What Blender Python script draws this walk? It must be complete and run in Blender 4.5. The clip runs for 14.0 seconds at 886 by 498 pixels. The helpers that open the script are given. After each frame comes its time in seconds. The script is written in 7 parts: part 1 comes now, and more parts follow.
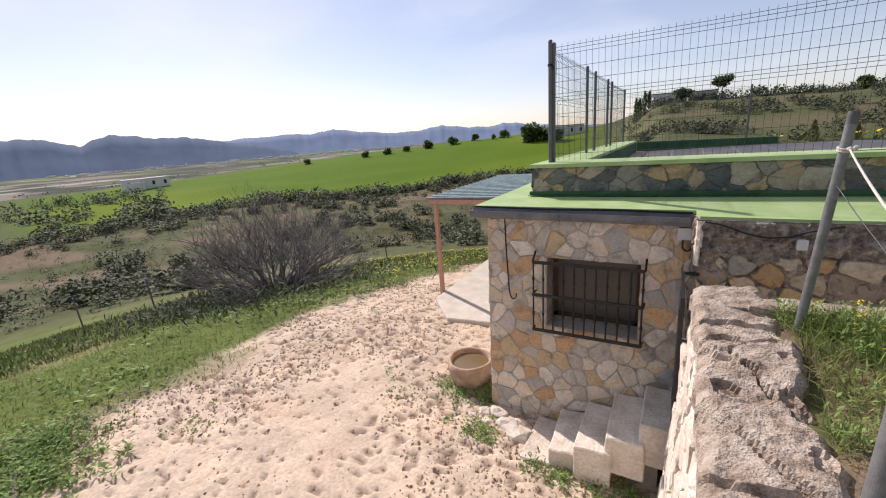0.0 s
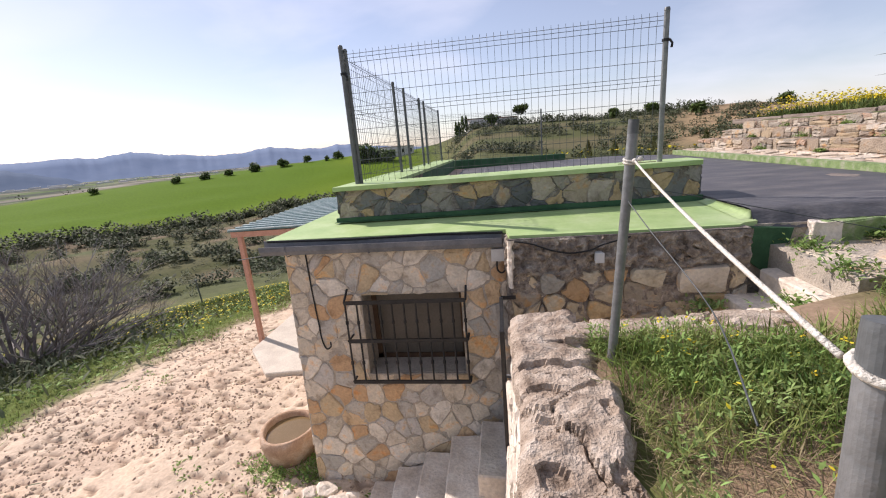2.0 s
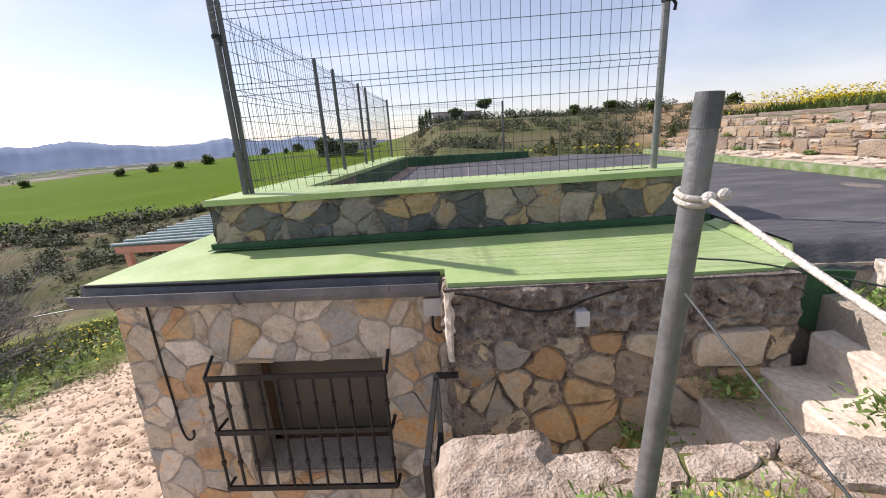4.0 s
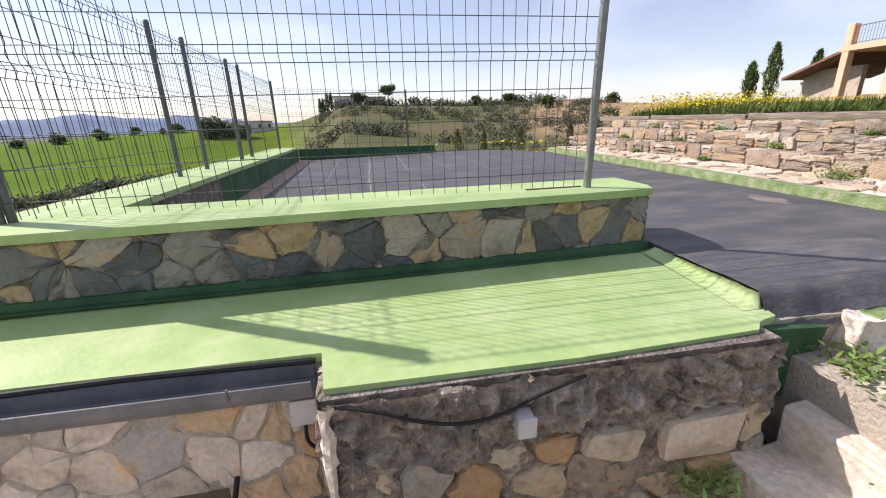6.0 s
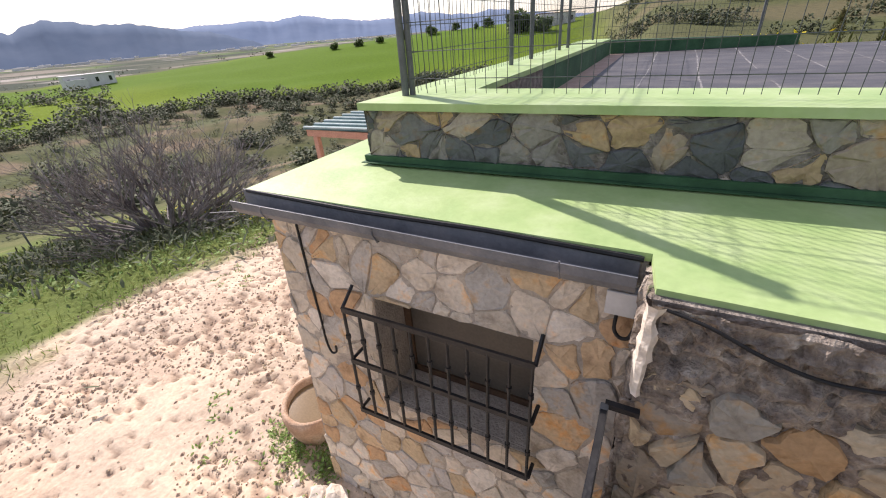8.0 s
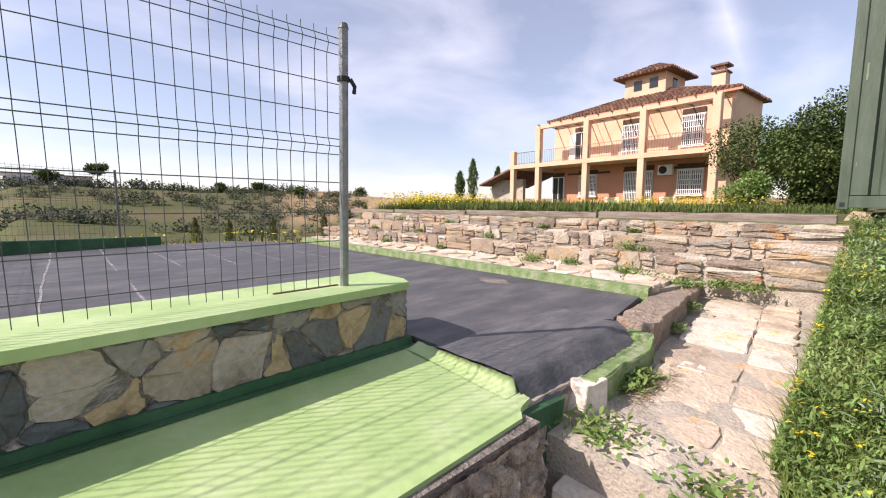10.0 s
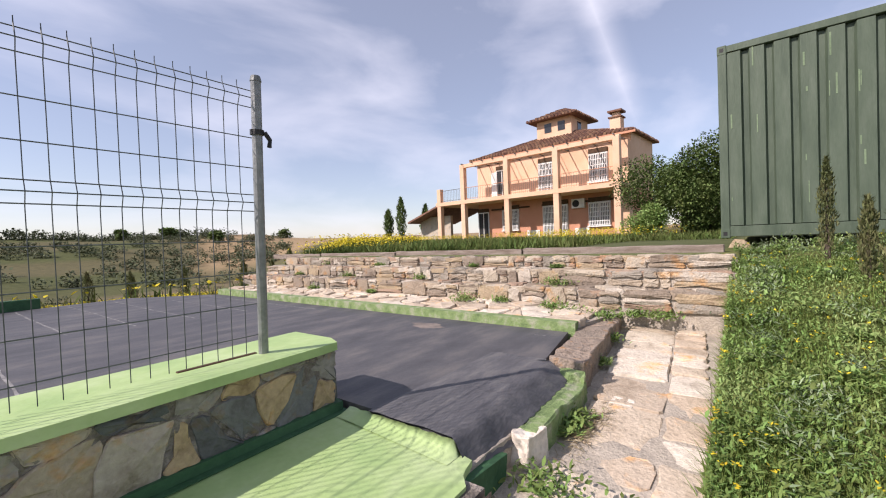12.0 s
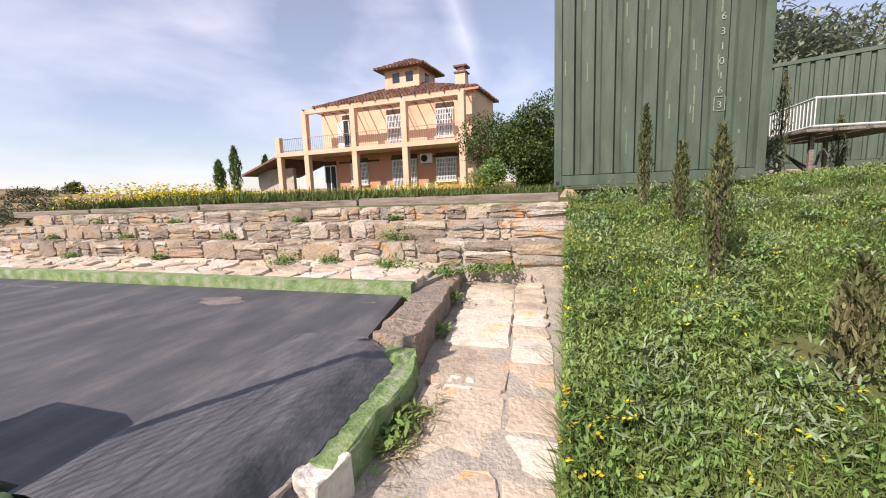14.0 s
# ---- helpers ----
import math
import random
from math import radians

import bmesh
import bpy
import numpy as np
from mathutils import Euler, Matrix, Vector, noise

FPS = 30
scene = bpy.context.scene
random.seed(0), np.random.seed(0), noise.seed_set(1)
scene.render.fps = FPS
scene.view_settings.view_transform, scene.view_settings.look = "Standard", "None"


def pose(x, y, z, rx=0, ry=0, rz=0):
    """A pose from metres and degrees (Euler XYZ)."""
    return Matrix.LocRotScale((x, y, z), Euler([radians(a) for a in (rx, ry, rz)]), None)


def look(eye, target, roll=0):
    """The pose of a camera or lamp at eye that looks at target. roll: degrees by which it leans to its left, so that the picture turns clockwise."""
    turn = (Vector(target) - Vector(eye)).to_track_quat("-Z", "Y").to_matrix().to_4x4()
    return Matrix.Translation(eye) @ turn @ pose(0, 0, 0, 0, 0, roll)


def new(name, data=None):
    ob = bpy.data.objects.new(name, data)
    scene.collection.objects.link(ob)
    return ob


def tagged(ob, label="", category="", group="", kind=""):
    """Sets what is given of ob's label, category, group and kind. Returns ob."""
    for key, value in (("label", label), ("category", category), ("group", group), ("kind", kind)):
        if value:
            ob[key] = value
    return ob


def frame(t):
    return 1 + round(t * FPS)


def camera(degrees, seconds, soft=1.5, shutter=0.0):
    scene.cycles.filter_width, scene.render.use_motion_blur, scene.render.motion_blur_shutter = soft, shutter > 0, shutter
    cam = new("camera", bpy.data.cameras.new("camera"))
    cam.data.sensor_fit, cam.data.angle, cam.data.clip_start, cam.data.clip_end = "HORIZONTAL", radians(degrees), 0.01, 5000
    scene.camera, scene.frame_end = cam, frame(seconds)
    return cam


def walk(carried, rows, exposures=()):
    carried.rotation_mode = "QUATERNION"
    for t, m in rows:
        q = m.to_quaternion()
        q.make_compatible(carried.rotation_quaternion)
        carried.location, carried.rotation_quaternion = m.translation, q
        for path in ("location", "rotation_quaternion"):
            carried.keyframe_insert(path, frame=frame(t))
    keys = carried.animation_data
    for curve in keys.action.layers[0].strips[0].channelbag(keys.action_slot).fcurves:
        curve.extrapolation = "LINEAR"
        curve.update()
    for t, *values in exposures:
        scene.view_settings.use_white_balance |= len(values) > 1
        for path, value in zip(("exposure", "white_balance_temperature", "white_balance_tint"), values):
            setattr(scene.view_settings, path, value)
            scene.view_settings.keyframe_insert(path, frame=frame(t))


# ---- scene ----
cam = camera(94.7, 14.0, soft=1.1)

PATH = [
    (0, (1.427, -5.16, 0.391), (0.438, -3.504, -0.139), -4.5),
    (0.5, (1.512, -5.034, 0.359), (0.762, -3.253, -0.155), -3.8),
    (1, (1.562, -4.874, 0.361), (1.05, -3.007, -0.141), -3.8),
    (1.5, (1.574, -4.614, 0.333), (1.224, -2.713, -0.18), -4.3),
    (2, (1.531, -4.341, 0.323), (1.243, -2.425, -0.173), -4.9),
    (2.2, (1.544, -4.221, 0.325), (1.272, -2.299, -0.159), -5.1),
    (4.3, (1.713, -2.915, 0.318), (1.621, -0.996, -0.237), -3.7),
    (4.5, (1.712, -2.775, 0.336), (1.642, -0.858, -0.229), -3.5),
    (5, (1.729, -2.478, 0.383), (1.758, -0.56, -0.182), -2.9),
    (5.5, (1.78, -2.335, 0.41), (1.982, -0.428, -0.158), -2.2),
    (6, (1.803, -2.298, 0.414), (2.124, -0.422, -0.2), -1.8),
    (6.3, (1.754, -2.292, 0.395), (1.866, -0.399, -0.243), -2.2),
    (6.5, (1.701, -2.288, 0.406), (1.644, -0.409, -0.279), -2.5),
    (7, (1.59, -2.334, 0.392), (1.017, -0.597, -0.416), -3.0),
    (7.5, (1.537, -2.372, 0.375), (0.689, -0.822, -0.562), -3.9),
    (8, (1.521, -2.374, 0.372), (0.662, -0.847, -0.593), -4.5),
    (8.5, (1.628, -2.294, 0.379), (1.375, -0.512, -0.492), -2.7),
    (9, (1.762, -2.174, 0.347), (2.29, -0.386, -0.377), -1.3),
    (9.2, (1.836, -2.091, 0.355), (2.638, -0.366, -0.263), -0.9),
    (11.3, (2.018, -1.984, 0.525), (3.543, -0.69, 0.557), -1.4),
    (11.5, (2.02, -1.981, 0.524), (3.548, -0.69, 0.545), -1.5),
    (12, (2.03, -1.971, 0.514), (3.622, -0.762, 0.47), -2.2),
    (12.5, (2.089, -1.943, 0.467), (3.802, -0.917, 0.34), -2.6),
    (13, (2.252, -1.942, 0.434), (4.072, -1.135, 0.237), -2.4),
    (13.5, (2.562, -1.9, 0.425), (4.436, -1.248, 0.174), -2.1),
    (14, (2.851, -1.814, 0.408), (4.743, -1.23, 0.126), -2.1),
]
walk(cam, [(t, look(eye, target, roll)) for t, eye, target, roll in PATH],
     exposures=[(0, 0.22, 6600, 22), (2, 0.38, 6600, 22), (4.4, 0.44, 6600, 22), (5.2, 0.6, 6600, 22), (7.5, 0.55, 6600, 22), (9, 0.8, 6750, 24), (11.3, 0.43, 6650, 22), (13, 0.46, 6600, 22), (14, 0.54, 6700, 22)])

# ---- world and sun ----
SUN_TO = Vector((-0.886, 0.464, 0.818)).normalized()
world = bpy.data.worlds.new("world")
scene.world = world
world.use_nodes = True
wn, wl = world.node_tree.nodes, world.node_tree.links
bg = wn["Background"]
sky = wn.new("ShaderNodeTexSky")
sky.sky_type = "NISHITA"
sky.sun_disc = False
sky.sun_elevation = math.asin(SUN_TO.z)
sky.sun_rotation = math.atan2(SUN_TO.x, SUN_TO.y)
sky.altitude = 600
sky.dust_density = 0.8
sky.air_density = 1.0
# thin cirrus veil over the sky
wtc = wn.new("ShaderNodeTexCoord")
wmap = wn.new("ShaderNodeMapping")
wmap.inputs["Scale"].default_value = (1.2, 2.6, 5.0)
wmap.inputs["Rotation"].default_value = (0, 0, radians(35))
wno = wn.new("ShaderNodeTexNoise")
wno.inputs["Scale"].default_value = 1.6
wno.inputs["Detail"].default_value = 6
wno.inputs["Distortion"].default_value = 0.25
wcr = wn.new("ShaderNodeValToRGB")
wcr.color_ramp.elements[0].position, wcr.color_ramp.elements[1].position = 0.42, 0.78
wcr.color_ramp.elements[0].color, wcr.color_ramp.elements[1].color = (0.18, 0.18, 0.18, 1), (0.60, 0.60, 0.60, 1)
wmix = wn.new("ShaderNodeMix")
wmix.data_type = "RGBA"
wmix.inputs["B"].default_value = (8.2, 8.6, 9.4, 1)
wl.new(wtc.outputs["Generated"], wmap.inputs["Vector"])
wl.new(wmap.outputs["Vector"], wno.inputs["Vector"])
wl.new(wno.outputs["Fac"], wcr.inputs["Fac"])
wl.new(wcr.outputs["Color"], wmix.inputs["Factor"])
wl.new(sky.outputs["Color"], wmix.inputs["A"])
# a fading vapour trail
def wmath(op, a, b=None):
    m_ = wn.new("ShaderNodeMath")
    m_.operation = op
    for i, v in enumerate((a, b)):
        if v is not None:
            if isinstance(v, float):
                m_.inputs[i].default_value = v
            else:
                wl.new(v, m_.inputs[i])
    return m_.outputs[0]


def wdot(v):
    d_ = wn.new("ShaderNodeVectorMath")
    d_.operation = "DOT_PRODUCT"
    wl.new(wtc.outputs["Generated"], d_.inputs[0])
    d_.inputs[1].default_value = v
    return d_.outputs["Value"]


ta, tb = Vector((0.888, 0.234, 0.395)).normalized(), Vector((0.949, 0.197, 0.247)).normalized()
tn = ta.cross(tb).normalized()
off = wmath("ABSOLUTE", wdot(tn))
core = wmath("POWER", wmath("MAXIMUM", wmath("SUBTRACT", 1.0, wmath("DIVIDE", off, 0.045)), 0.0), 1.6)
along = wmath("MAXIMUM", wmath("MULTIPLY", wmath("SUBTRACT", wdot((0.0, 0.0, 1.0)), 0.2), 5.0), 0.0)
front_ = wmath("GREATER_THAN", wdot(ta), 0.0)
trail = wmath("MULTIPLY", wmath("MULTIPLY", core, wmath("MINIMUM", along, 0.6)), wmath("MULTIPLY", front_, wmath("ADD", wno.outputs["Fac"], 0.2)))
wmix2 = wn.new("ShaderNodeMix")
wmix2.data_type = "RGBA"
wmix2.inputs["B"].default_value = (9.0, 9.4, 10.2, 1)
wl.new(trail, wmix2.inputs["Factor"])
wl.new(wmix.outputs["Result"], wmix2.inputs["A"])
wl.new(wmix2.outputs["Result"], bg.inputs["Color"])
bg.inputs["Strength"].default_value = 0.1

sun = new("sun", bpy.data.lights.new("sun", "SUN"))
sun.data.energy = 4.2
sun.data.angle = radians(0.55)
sun.data.color = (1.0, 0.95, 0.87)
sun.matrix_world = Matrix.Translation((0, 0, 40)) @ SUN_TO.to_track_quat("Z", "Y").to_matrix().to_4x4()


# ---- materials ----
def mat(name, cols, scale=6.0, rough=0.85, bump=0.3, bscale=60.0, metal=0.0, rnd=0.0, island=False, fine=0.35, attr="", stretch=(1, 1, 1), spec=0.3, back=0.0):
    """A surface with colour patches, fine grain and relief. cols run over the patches; rnd varies whole pieces."""
    m = bpy.data.materials.new(name)
    m.use_nodes = True
    n, k = m.node_tree.nodes, m.node_tree.links
    b = n["Principled BSDF"]
    b.inputs["Roughness"].default_value = rough
    b.inputs["Metallic"].default_value = metal
    b.inputs["Specular IOR Level"].default_value = spec
    tc = n.new("ShaderNodeTexCoord")
    mp = n.new("ShaderNodeMapping")
    mp.inputs["Scale"].default_value = stretch
    k.new(tc.outputs["Object"], mp.inputs["Vector"])
    no = n.new("ShaderNodeTexNoise")
    no.inputs["Scale"].default_value = scale
    no.inputs["Detail"].default_value = 6
    no.inputs["Roughness"].default_value = 0.6
    k.new(mp.outputs["Vector"], no.inputs["Vector"])
    cr = n.new("ShaderNodeValToRGB")
    el = cr.color_ramp.elements
    while len(el) < len(cols):
        el.new(0.5)
    for i, c in enumerate(cols):
        el[i].position = 0.3 + 0.4 * i / max(1, len(cols) - 1)
        el[i].color = (*c, 1)
    k.new(no.outputs["Fac"], cr.inputs["Fac"])
    col = cr.outputs["Color"]
    if attr:
        at = n.new("ShaderNodeAttribute")
        at.attribute_name = attr
        mx = n.new("ShaderNodeMix")
        mx.data_type, mx.blend_type = "RGBA", "MULTIPLY"
        mx.inputs["Factor"].default_value = 1.0
        k.new(at.outputs["Color"], mx.inputs["A"])
        k.new(col, mx.inputs["B"])
        col = mx.outputs["Result"]
    gr = n.new("ShaderNodeTexNoise")
    gr.inputs["Scale"].default_value = bscale
    gr.inputs["Detail"].default_value = 5
    k.new(mp.outputs["Vector"], gr.inputs["Vector"])
    hs = n.new("ShaderNodeHueSaturation")
    mr = n.new("ShaderNodeMapRange")
    mr.inputs["To Min"].default_value, mr.inputs["To Max"].default_value = 1 - fine, 1 + fine
    k.new(gr.outputs["Fac"], mr.inputs["Value"])
    val = mr.outputs["Result"]
    if rnd:
        if island:
            src = n.new("ShaderNodeNewGeometry").outputs["Random Per Island"]
        else:
            src = n.new("ShaderNodeObjectInfo").outputs["Random"]
        m2 = n.new("ShaderNodeMapRange")
        m2.inputs["To Min"].default_value, m2.inputs["To Max"].default_value = 1 - rnd, 1 + rnd
        k.new(src, m2.inputs["Value"])
        mu = n.new("ShaderNodeMath")
        mu.operation = "MULTIPLY"
        k.new(val, mu.inputs[0]), k.new(m2.outputs["Result"], mu.inputs[1])
        val = mu.outputs["Value"]
        m3 = n.new("ShaderNodeMapRange")
        m3.inputs["To Min"].default_value, m3.inputs["To Max"].default_value = 0.5 - 0.05 * rnd, 0.5 + 0.05 * rnd
        k.new(src, m3.inputs["Value"])
        k.new(m3.outputs["Result"], hs.inputs["Hue"])
    k.new(val, hs.inputs["Value"])
    k.new(col, hs.inputs["Color"])
    k.new(hs.outputs["Color"], b.inputs["Base Color"])
    if bump:
        ad = n.new("ShaderNodeMath")
        ad.operation = "ADD"
        k.new(no.outputs["Fac"], ad.inputs[0]), k.new(gr.outputs["Fac"], ad.inputs[1])
        bp = n.new("ShaderNodeBump")
        bp.inputs["Strength"].default_value = bump
        bp.inputs["Distance"].default_value = 0.02
        k.new(ad.outputs["Value"], bp.inputs["Height"])
        k.new(bp.outputs["Normal"], b.inputs["Normal"])
    if back:
        b.inputs["Subsurface Weight"].default_value = 0.0
        tr = n.new("ShaderNodeBsdfTranslucent")
        ms = n.new("ShaderNodeMixShader")
        ms.inputs["Fac"].default_value = back
        k.new(hs.outputs["Color"], tr.inputs["Color"])
        k.new(b.outputs["BSDF"], ms.inputs[1]), k.new(tr.outputs["BSDF"], ms.inputs[2])
        k.new(ms.outputs["Shader"], n["Material Output"].inputs["Surface"])
    return m


def stone_mat(name, palette, scale=5.0, rough=0.85, bump=0.5, pits=0.0):
    """Stones: each piece picks its colour from the palette, then stains and grain vary it."""
    m = mat(name, [(0.62, 0.58, 0.54), (0.95, 0.93, 0.91), (1.06, 1.05, 1.04), (1.22, 0.88, 0.56)], scale=scale, rough=rough, bump=bump, bscale=45, fine=0.3)
    n, k = m.node_tree.nodes, m.node_tree.links
    cr0 = next(x for x in n if x.type == "VALTORGB")
    hs = next(x for x in n if x.type == "HUE_SAT")
    oi = n.new("ShaderNodeObjectInfo")
    cr = n.new("ShaderNodeValToRGB")
    cr.color_ramp.interpolation = "CONSTANT"
    el = cr.color_ramp.elements
    while len(el) < len(palette):
        el.new(0.5)
    for i, c in enumerate(palette):
        el[i].position = i / len(palette)
        el[i].color = (*c, 1)
    k.new(oi.outputs["Random"], cr.inputs["Fac"])
    mx = n.new("ShaderNodeMix")
    mx.data_type, mx.blend_type = "RGBA", "MULTIPLY"
    mx.inputs["Factor"].default_value = 1.0
    k.new(cr.outputs["Color"], mx.inputs["A"])
    k.new(cr0.outputs["Color"], mx.inputs["B"])
    k.new(mx.outputs["Result"], hs.inputs["Color"])
    return m


M = {}
M["ground"] = mat("ground", [(0.8, 0.8, 0.8), (1.0, 1.0, 1.0), (1.2, 1.15, 1.1)], scale=1.4, rough=0.95, bump=0.5, bscale=26, attr="tint", fine=0.4, spec=0.05)
M["facing"] = stone_mat("facing_stone", [(0.58, 0.51, 0.41), (0.50, 0.39, 0.25), (0.44, 0.41, 0.36), (0.62, 0.55, 0.44), (0.50, 0.33, 0.19), (0.40, 0.385, 0.35), (0.66, 0.60, 0.51), (0.52, 0.46, 0.37), (0.57, 0.42, 0.26), (0.60, 0.53, 0.43), (0.47, 0.44, 0.40)], scale=7.0)
M["curbstone"] = stone_mat("curb_stone", [(0.12, 0.125, 0.12), (0.36, 0.30, 0.22), (0.15, 0.16, 0.155), (0.44, 0.33, 0.19), (0.11, 0.12, 0.12), (0.28, 0.265, 0.23), (0.17, 0.175, 0.165), (0.40, 0.35, 0.28)], scale=8.0)
M["oldstone"] = stone_mat("old_stone", [(0.44, 0.37, 0.26), (0.32, 0.30, 0.25), (0.46, 0.34, 0.19), (0.36, 0.33, 0.27), (0.48, 0.42, 0.31), (0.30, 0.26, 0.20), (0.52, 0.43, 0.29), (0.42, 0.28, 0.15)], scale=8.0)
M["rough_render"] = mat("rough_old_mortar", [(0.12, 0.095, 0.075), (0.22, 0.182, 0.148), (0.33, 0.28, 0.225), (0.50, 0.45, 0.38)], scale=14, rough=0.95, bump=0.9, bscale=70, fine=0.45)
M["dry"] = stone_mat("dry_stone", [(0.30, 0.245, 0.185), (0.37, 0.31, 0.235), (0.25, 0.205, 0.16), (0.42, 0.365, 0.285), (0.34, 0.245, 0.18), (0.29, 0.26, 0.215), (0.46, 0.41, 0.34), (0.36, 0.285, 0.19)], bump=0.9)
M["flag"] = stone_mat("flagstone", [(0.52, 0.44, 0.34), (0.57, 0.50, 0.40), (0.47, 0.39, 0.30), (0.60, 0.54, 0.45), (0.50, 0.41, 0.31)], bump=0.6)
M["walltop"] = stone_mat("wall_top_stone", [(0.288, 0.233, 0.186), (0.333, 0.281, 0.225), (0.252, 0.209, 0.167), (0.36, 0.315, 0.26)], scale=11, bump=1.0)
M["mortar"] = mat("mortar", [(0.30, 0.265, 0.22), (0.40, 0.35, 0.285), (0.47, 0.41, 0.335)], scale=7, bump=0.6)
M["mortar_dark"] = mat("dark_mortar", [(0.10, 0.088, 0.075), (0.18, 0.155, 0.13), (0.25, 0.22, 0.19), (0.40, 0.35, 0.30)], scale=14, bump=1.0)
M["rubble_top"] = mat("rough_wall_top", [(0.17, 0.125, 0.09), (0.38, 0.30, 0.23), (0.50, 0.415, 0.33), (0.61, 0.53, 0.44)], scale=9, rough=0.95, bump=1.0, bscale=85, fine=0.5)
M["limewash"] = mat("limewashed_render", [(0.50, 0.42, 0.33), (0.66, 0.58, 0.48), (0.74, 0.68, 0.58)], scale=4, bump=0.6, bscale=35)
M["green"] = mat("green_roof_paint", [(0.28, 0.42, 0.158), (0.36, 0.49, 0.203), (0.45, 0.56, 0.285)], scale=2.8, rough=0.55, bump=0.12, bscale=30, fine=0.1)
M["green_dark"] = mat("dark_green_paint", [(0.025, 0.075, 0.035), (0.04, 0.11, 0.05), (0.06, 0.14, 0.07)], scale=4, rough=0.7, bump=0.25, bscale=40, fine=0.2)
M["green_kerb"] = mat("worn_green_paint", [(0.11, 0.17, 0.065), (0.20, 0.28, 0.11), (0.36, 0.35, 0.27)], scale=9, rough=0.75, bump=0.5)
M["membrane"] = mat("dark_court_sheet", [(0.060, 0.060, 0.064), (0.084, 0.083, 0.088), (0.135, 0.127, 0.121)], scale=1.9, rough=0.62, bump=0.15, bscale=30, fine=0.15, stretch=(1, 2.5, 1))
M["black_sheet"] = mat("black_sheet", [(0.070, 0.070, 0.075), (0.10, 0.099, 0.104), (0.15, 0.145, 0.14)], scale=4, rough=0.62, bump=0.2, bscale=30, fine=0.35, stretch=(1, 3.5, 1))
M["seam"] = mat("pale_seam", [(0.10, 0.10, 0.10), (0.34, 0.33, 0.32)], scale=9, bump=0.1)
M["dust"] = mat("brown_dust", [(0.12, 0.108, 0.10), (0.26, 0.215, 0.18)], scale=7, bump=0.1)
M["pink"] = mat("pink_dust", [(0.36, 0.25, 0.2), (0.46, 0.34, 0.28)], scale=6, bump=0.2)
M["steel"] = mat("grey_steel", [(0.10, 0.11, 0.11), (0.16, 0.17, 0.17)], scale=8, rough=0.5, bump=0.1, metal=0.3, fine=0.2)
M["wire"] = mat("fence_wire", [(0.06, 0.07, 0.07), (0.11, 0.12, 0.12)], scale=10, rough=0.5, bump=0.0, metal=0.3)
M["galv"] = mat("galvanised_steel", [(0.20, 0.21, 0.21), (0.30, 0.31, 0.31)], scale=14, rough=0.5, bump=0.15, metal=0.55, fine=0.2)
M["iron"] = mat("black_iron", [(0.012, 0.012, 0.013), (0.03, 0.03, 0.03)], scale=12, rough=0.5, bump=0.2, fine=0.2)
M["gutter"] = mat("grey_gutter", [(0.10, 0.11, 0.125), (0.15, 0.16, 0.175), (0.21, 0.21, 0.215)], scale=5, rough=0.5, bump=0.2, fine=0.2)
M["plastic"] = mat("grey_plastic", [(0.5, 0.5, 0.48), (0.62, 0.62, 0.6)], scale=8, rough=0.5, bump=0.05, fine=0.08)
M["faded"] = mat("faded_white_paint", [(0.16, 0.20, 0.15), (0.40, 0.43, 0.36)], scale=30, rough=0.6, bump=0.05)
M["rope"] = mat("white_rope", [(0.55, 0.52, 0.45), (0.72, 0.7, 0.62)], scale=60, rough=0.9, bump=0.5, bscale=150)
M["rubber"] = mat("black_cable", [(0.012, 0.012, 0.012), (0.025, 0.025, 0.025)], scale=20, rough=0.6, bump=0.1)
M["terracotta"] = mat("weathered_terracotta", [(0.32, 0.20, 0.13), (0.44, 0.30, 0.2), (0.54, 0.42, 0.32)], scale=7, bump=0.5)
M["water"] = mat("murky_water", [(0.16, 0.11, 0.05), (0.2, 0.14, 0.07)], scale=4, rough=0.08, bump=0.02, spec=0.5)
M["dark"] = mat("unlit_room_tone", [(0.05, 0.045, 0.04), (0.08, 0.07, 0.06)], scale=4, bump=0.2)
M["pinkpost"] = mat("pink_painted_steel", [(0.46, 0.24, 0.17), (0.56, 0.31, 0.23)], scale=10, rough=0.6, bump=0.1)
M["tealroof"] = mat("teal_sheet_roof", [(0.07, 0.15, 0.15), (0.12, 0.21, 0.20)], scale=5, rough=0.7, spec=0.2, bump=0.05)
M["pale_rib"] = mat("sun_gleam_sheet", [(0.22, 0.32, 0.31), (0.45, 0.52, 0.50)], scale=9, rough=0.6, bump=0.05)
M["concrete"] = mat("pale_concrete", [(0.52, 0.46, 0.38), (0.66, 0.60, 0.5)], scale=4, bump=0.3)
M["wood"] = mat("weathered_timber", [(0.17, 0.13, 0.10), (0.27, 0.22, 0.18), (0.34, 0.29, 0.25)], scale=5, bump=0.7, bscale=50, stretch=(6, 0.7, 6))
M["wood_dark"] = mat("dark_wood", [(0.06, 0.035, 0.02), (0.1, 0.06, 0.035)], scale=5, bump=0.2)
M["cont"] = mat("green_container_paint", [(0.058, 0.082, 0.056), (0.078, 0.106, 0.072), (0.10, 0.128, 0.092)], scale=2.5, rough=0.5, bump=0.12, bscale=25, fine=0.15, stretch=(3, 3, 0.6))
M["cont_scuff"] = mat("scuffed_paint", [(0.13, 0.19, 0.11), (0.2, 0.26, 0.16)], scale=20, rough=0.7, bump=0.1)
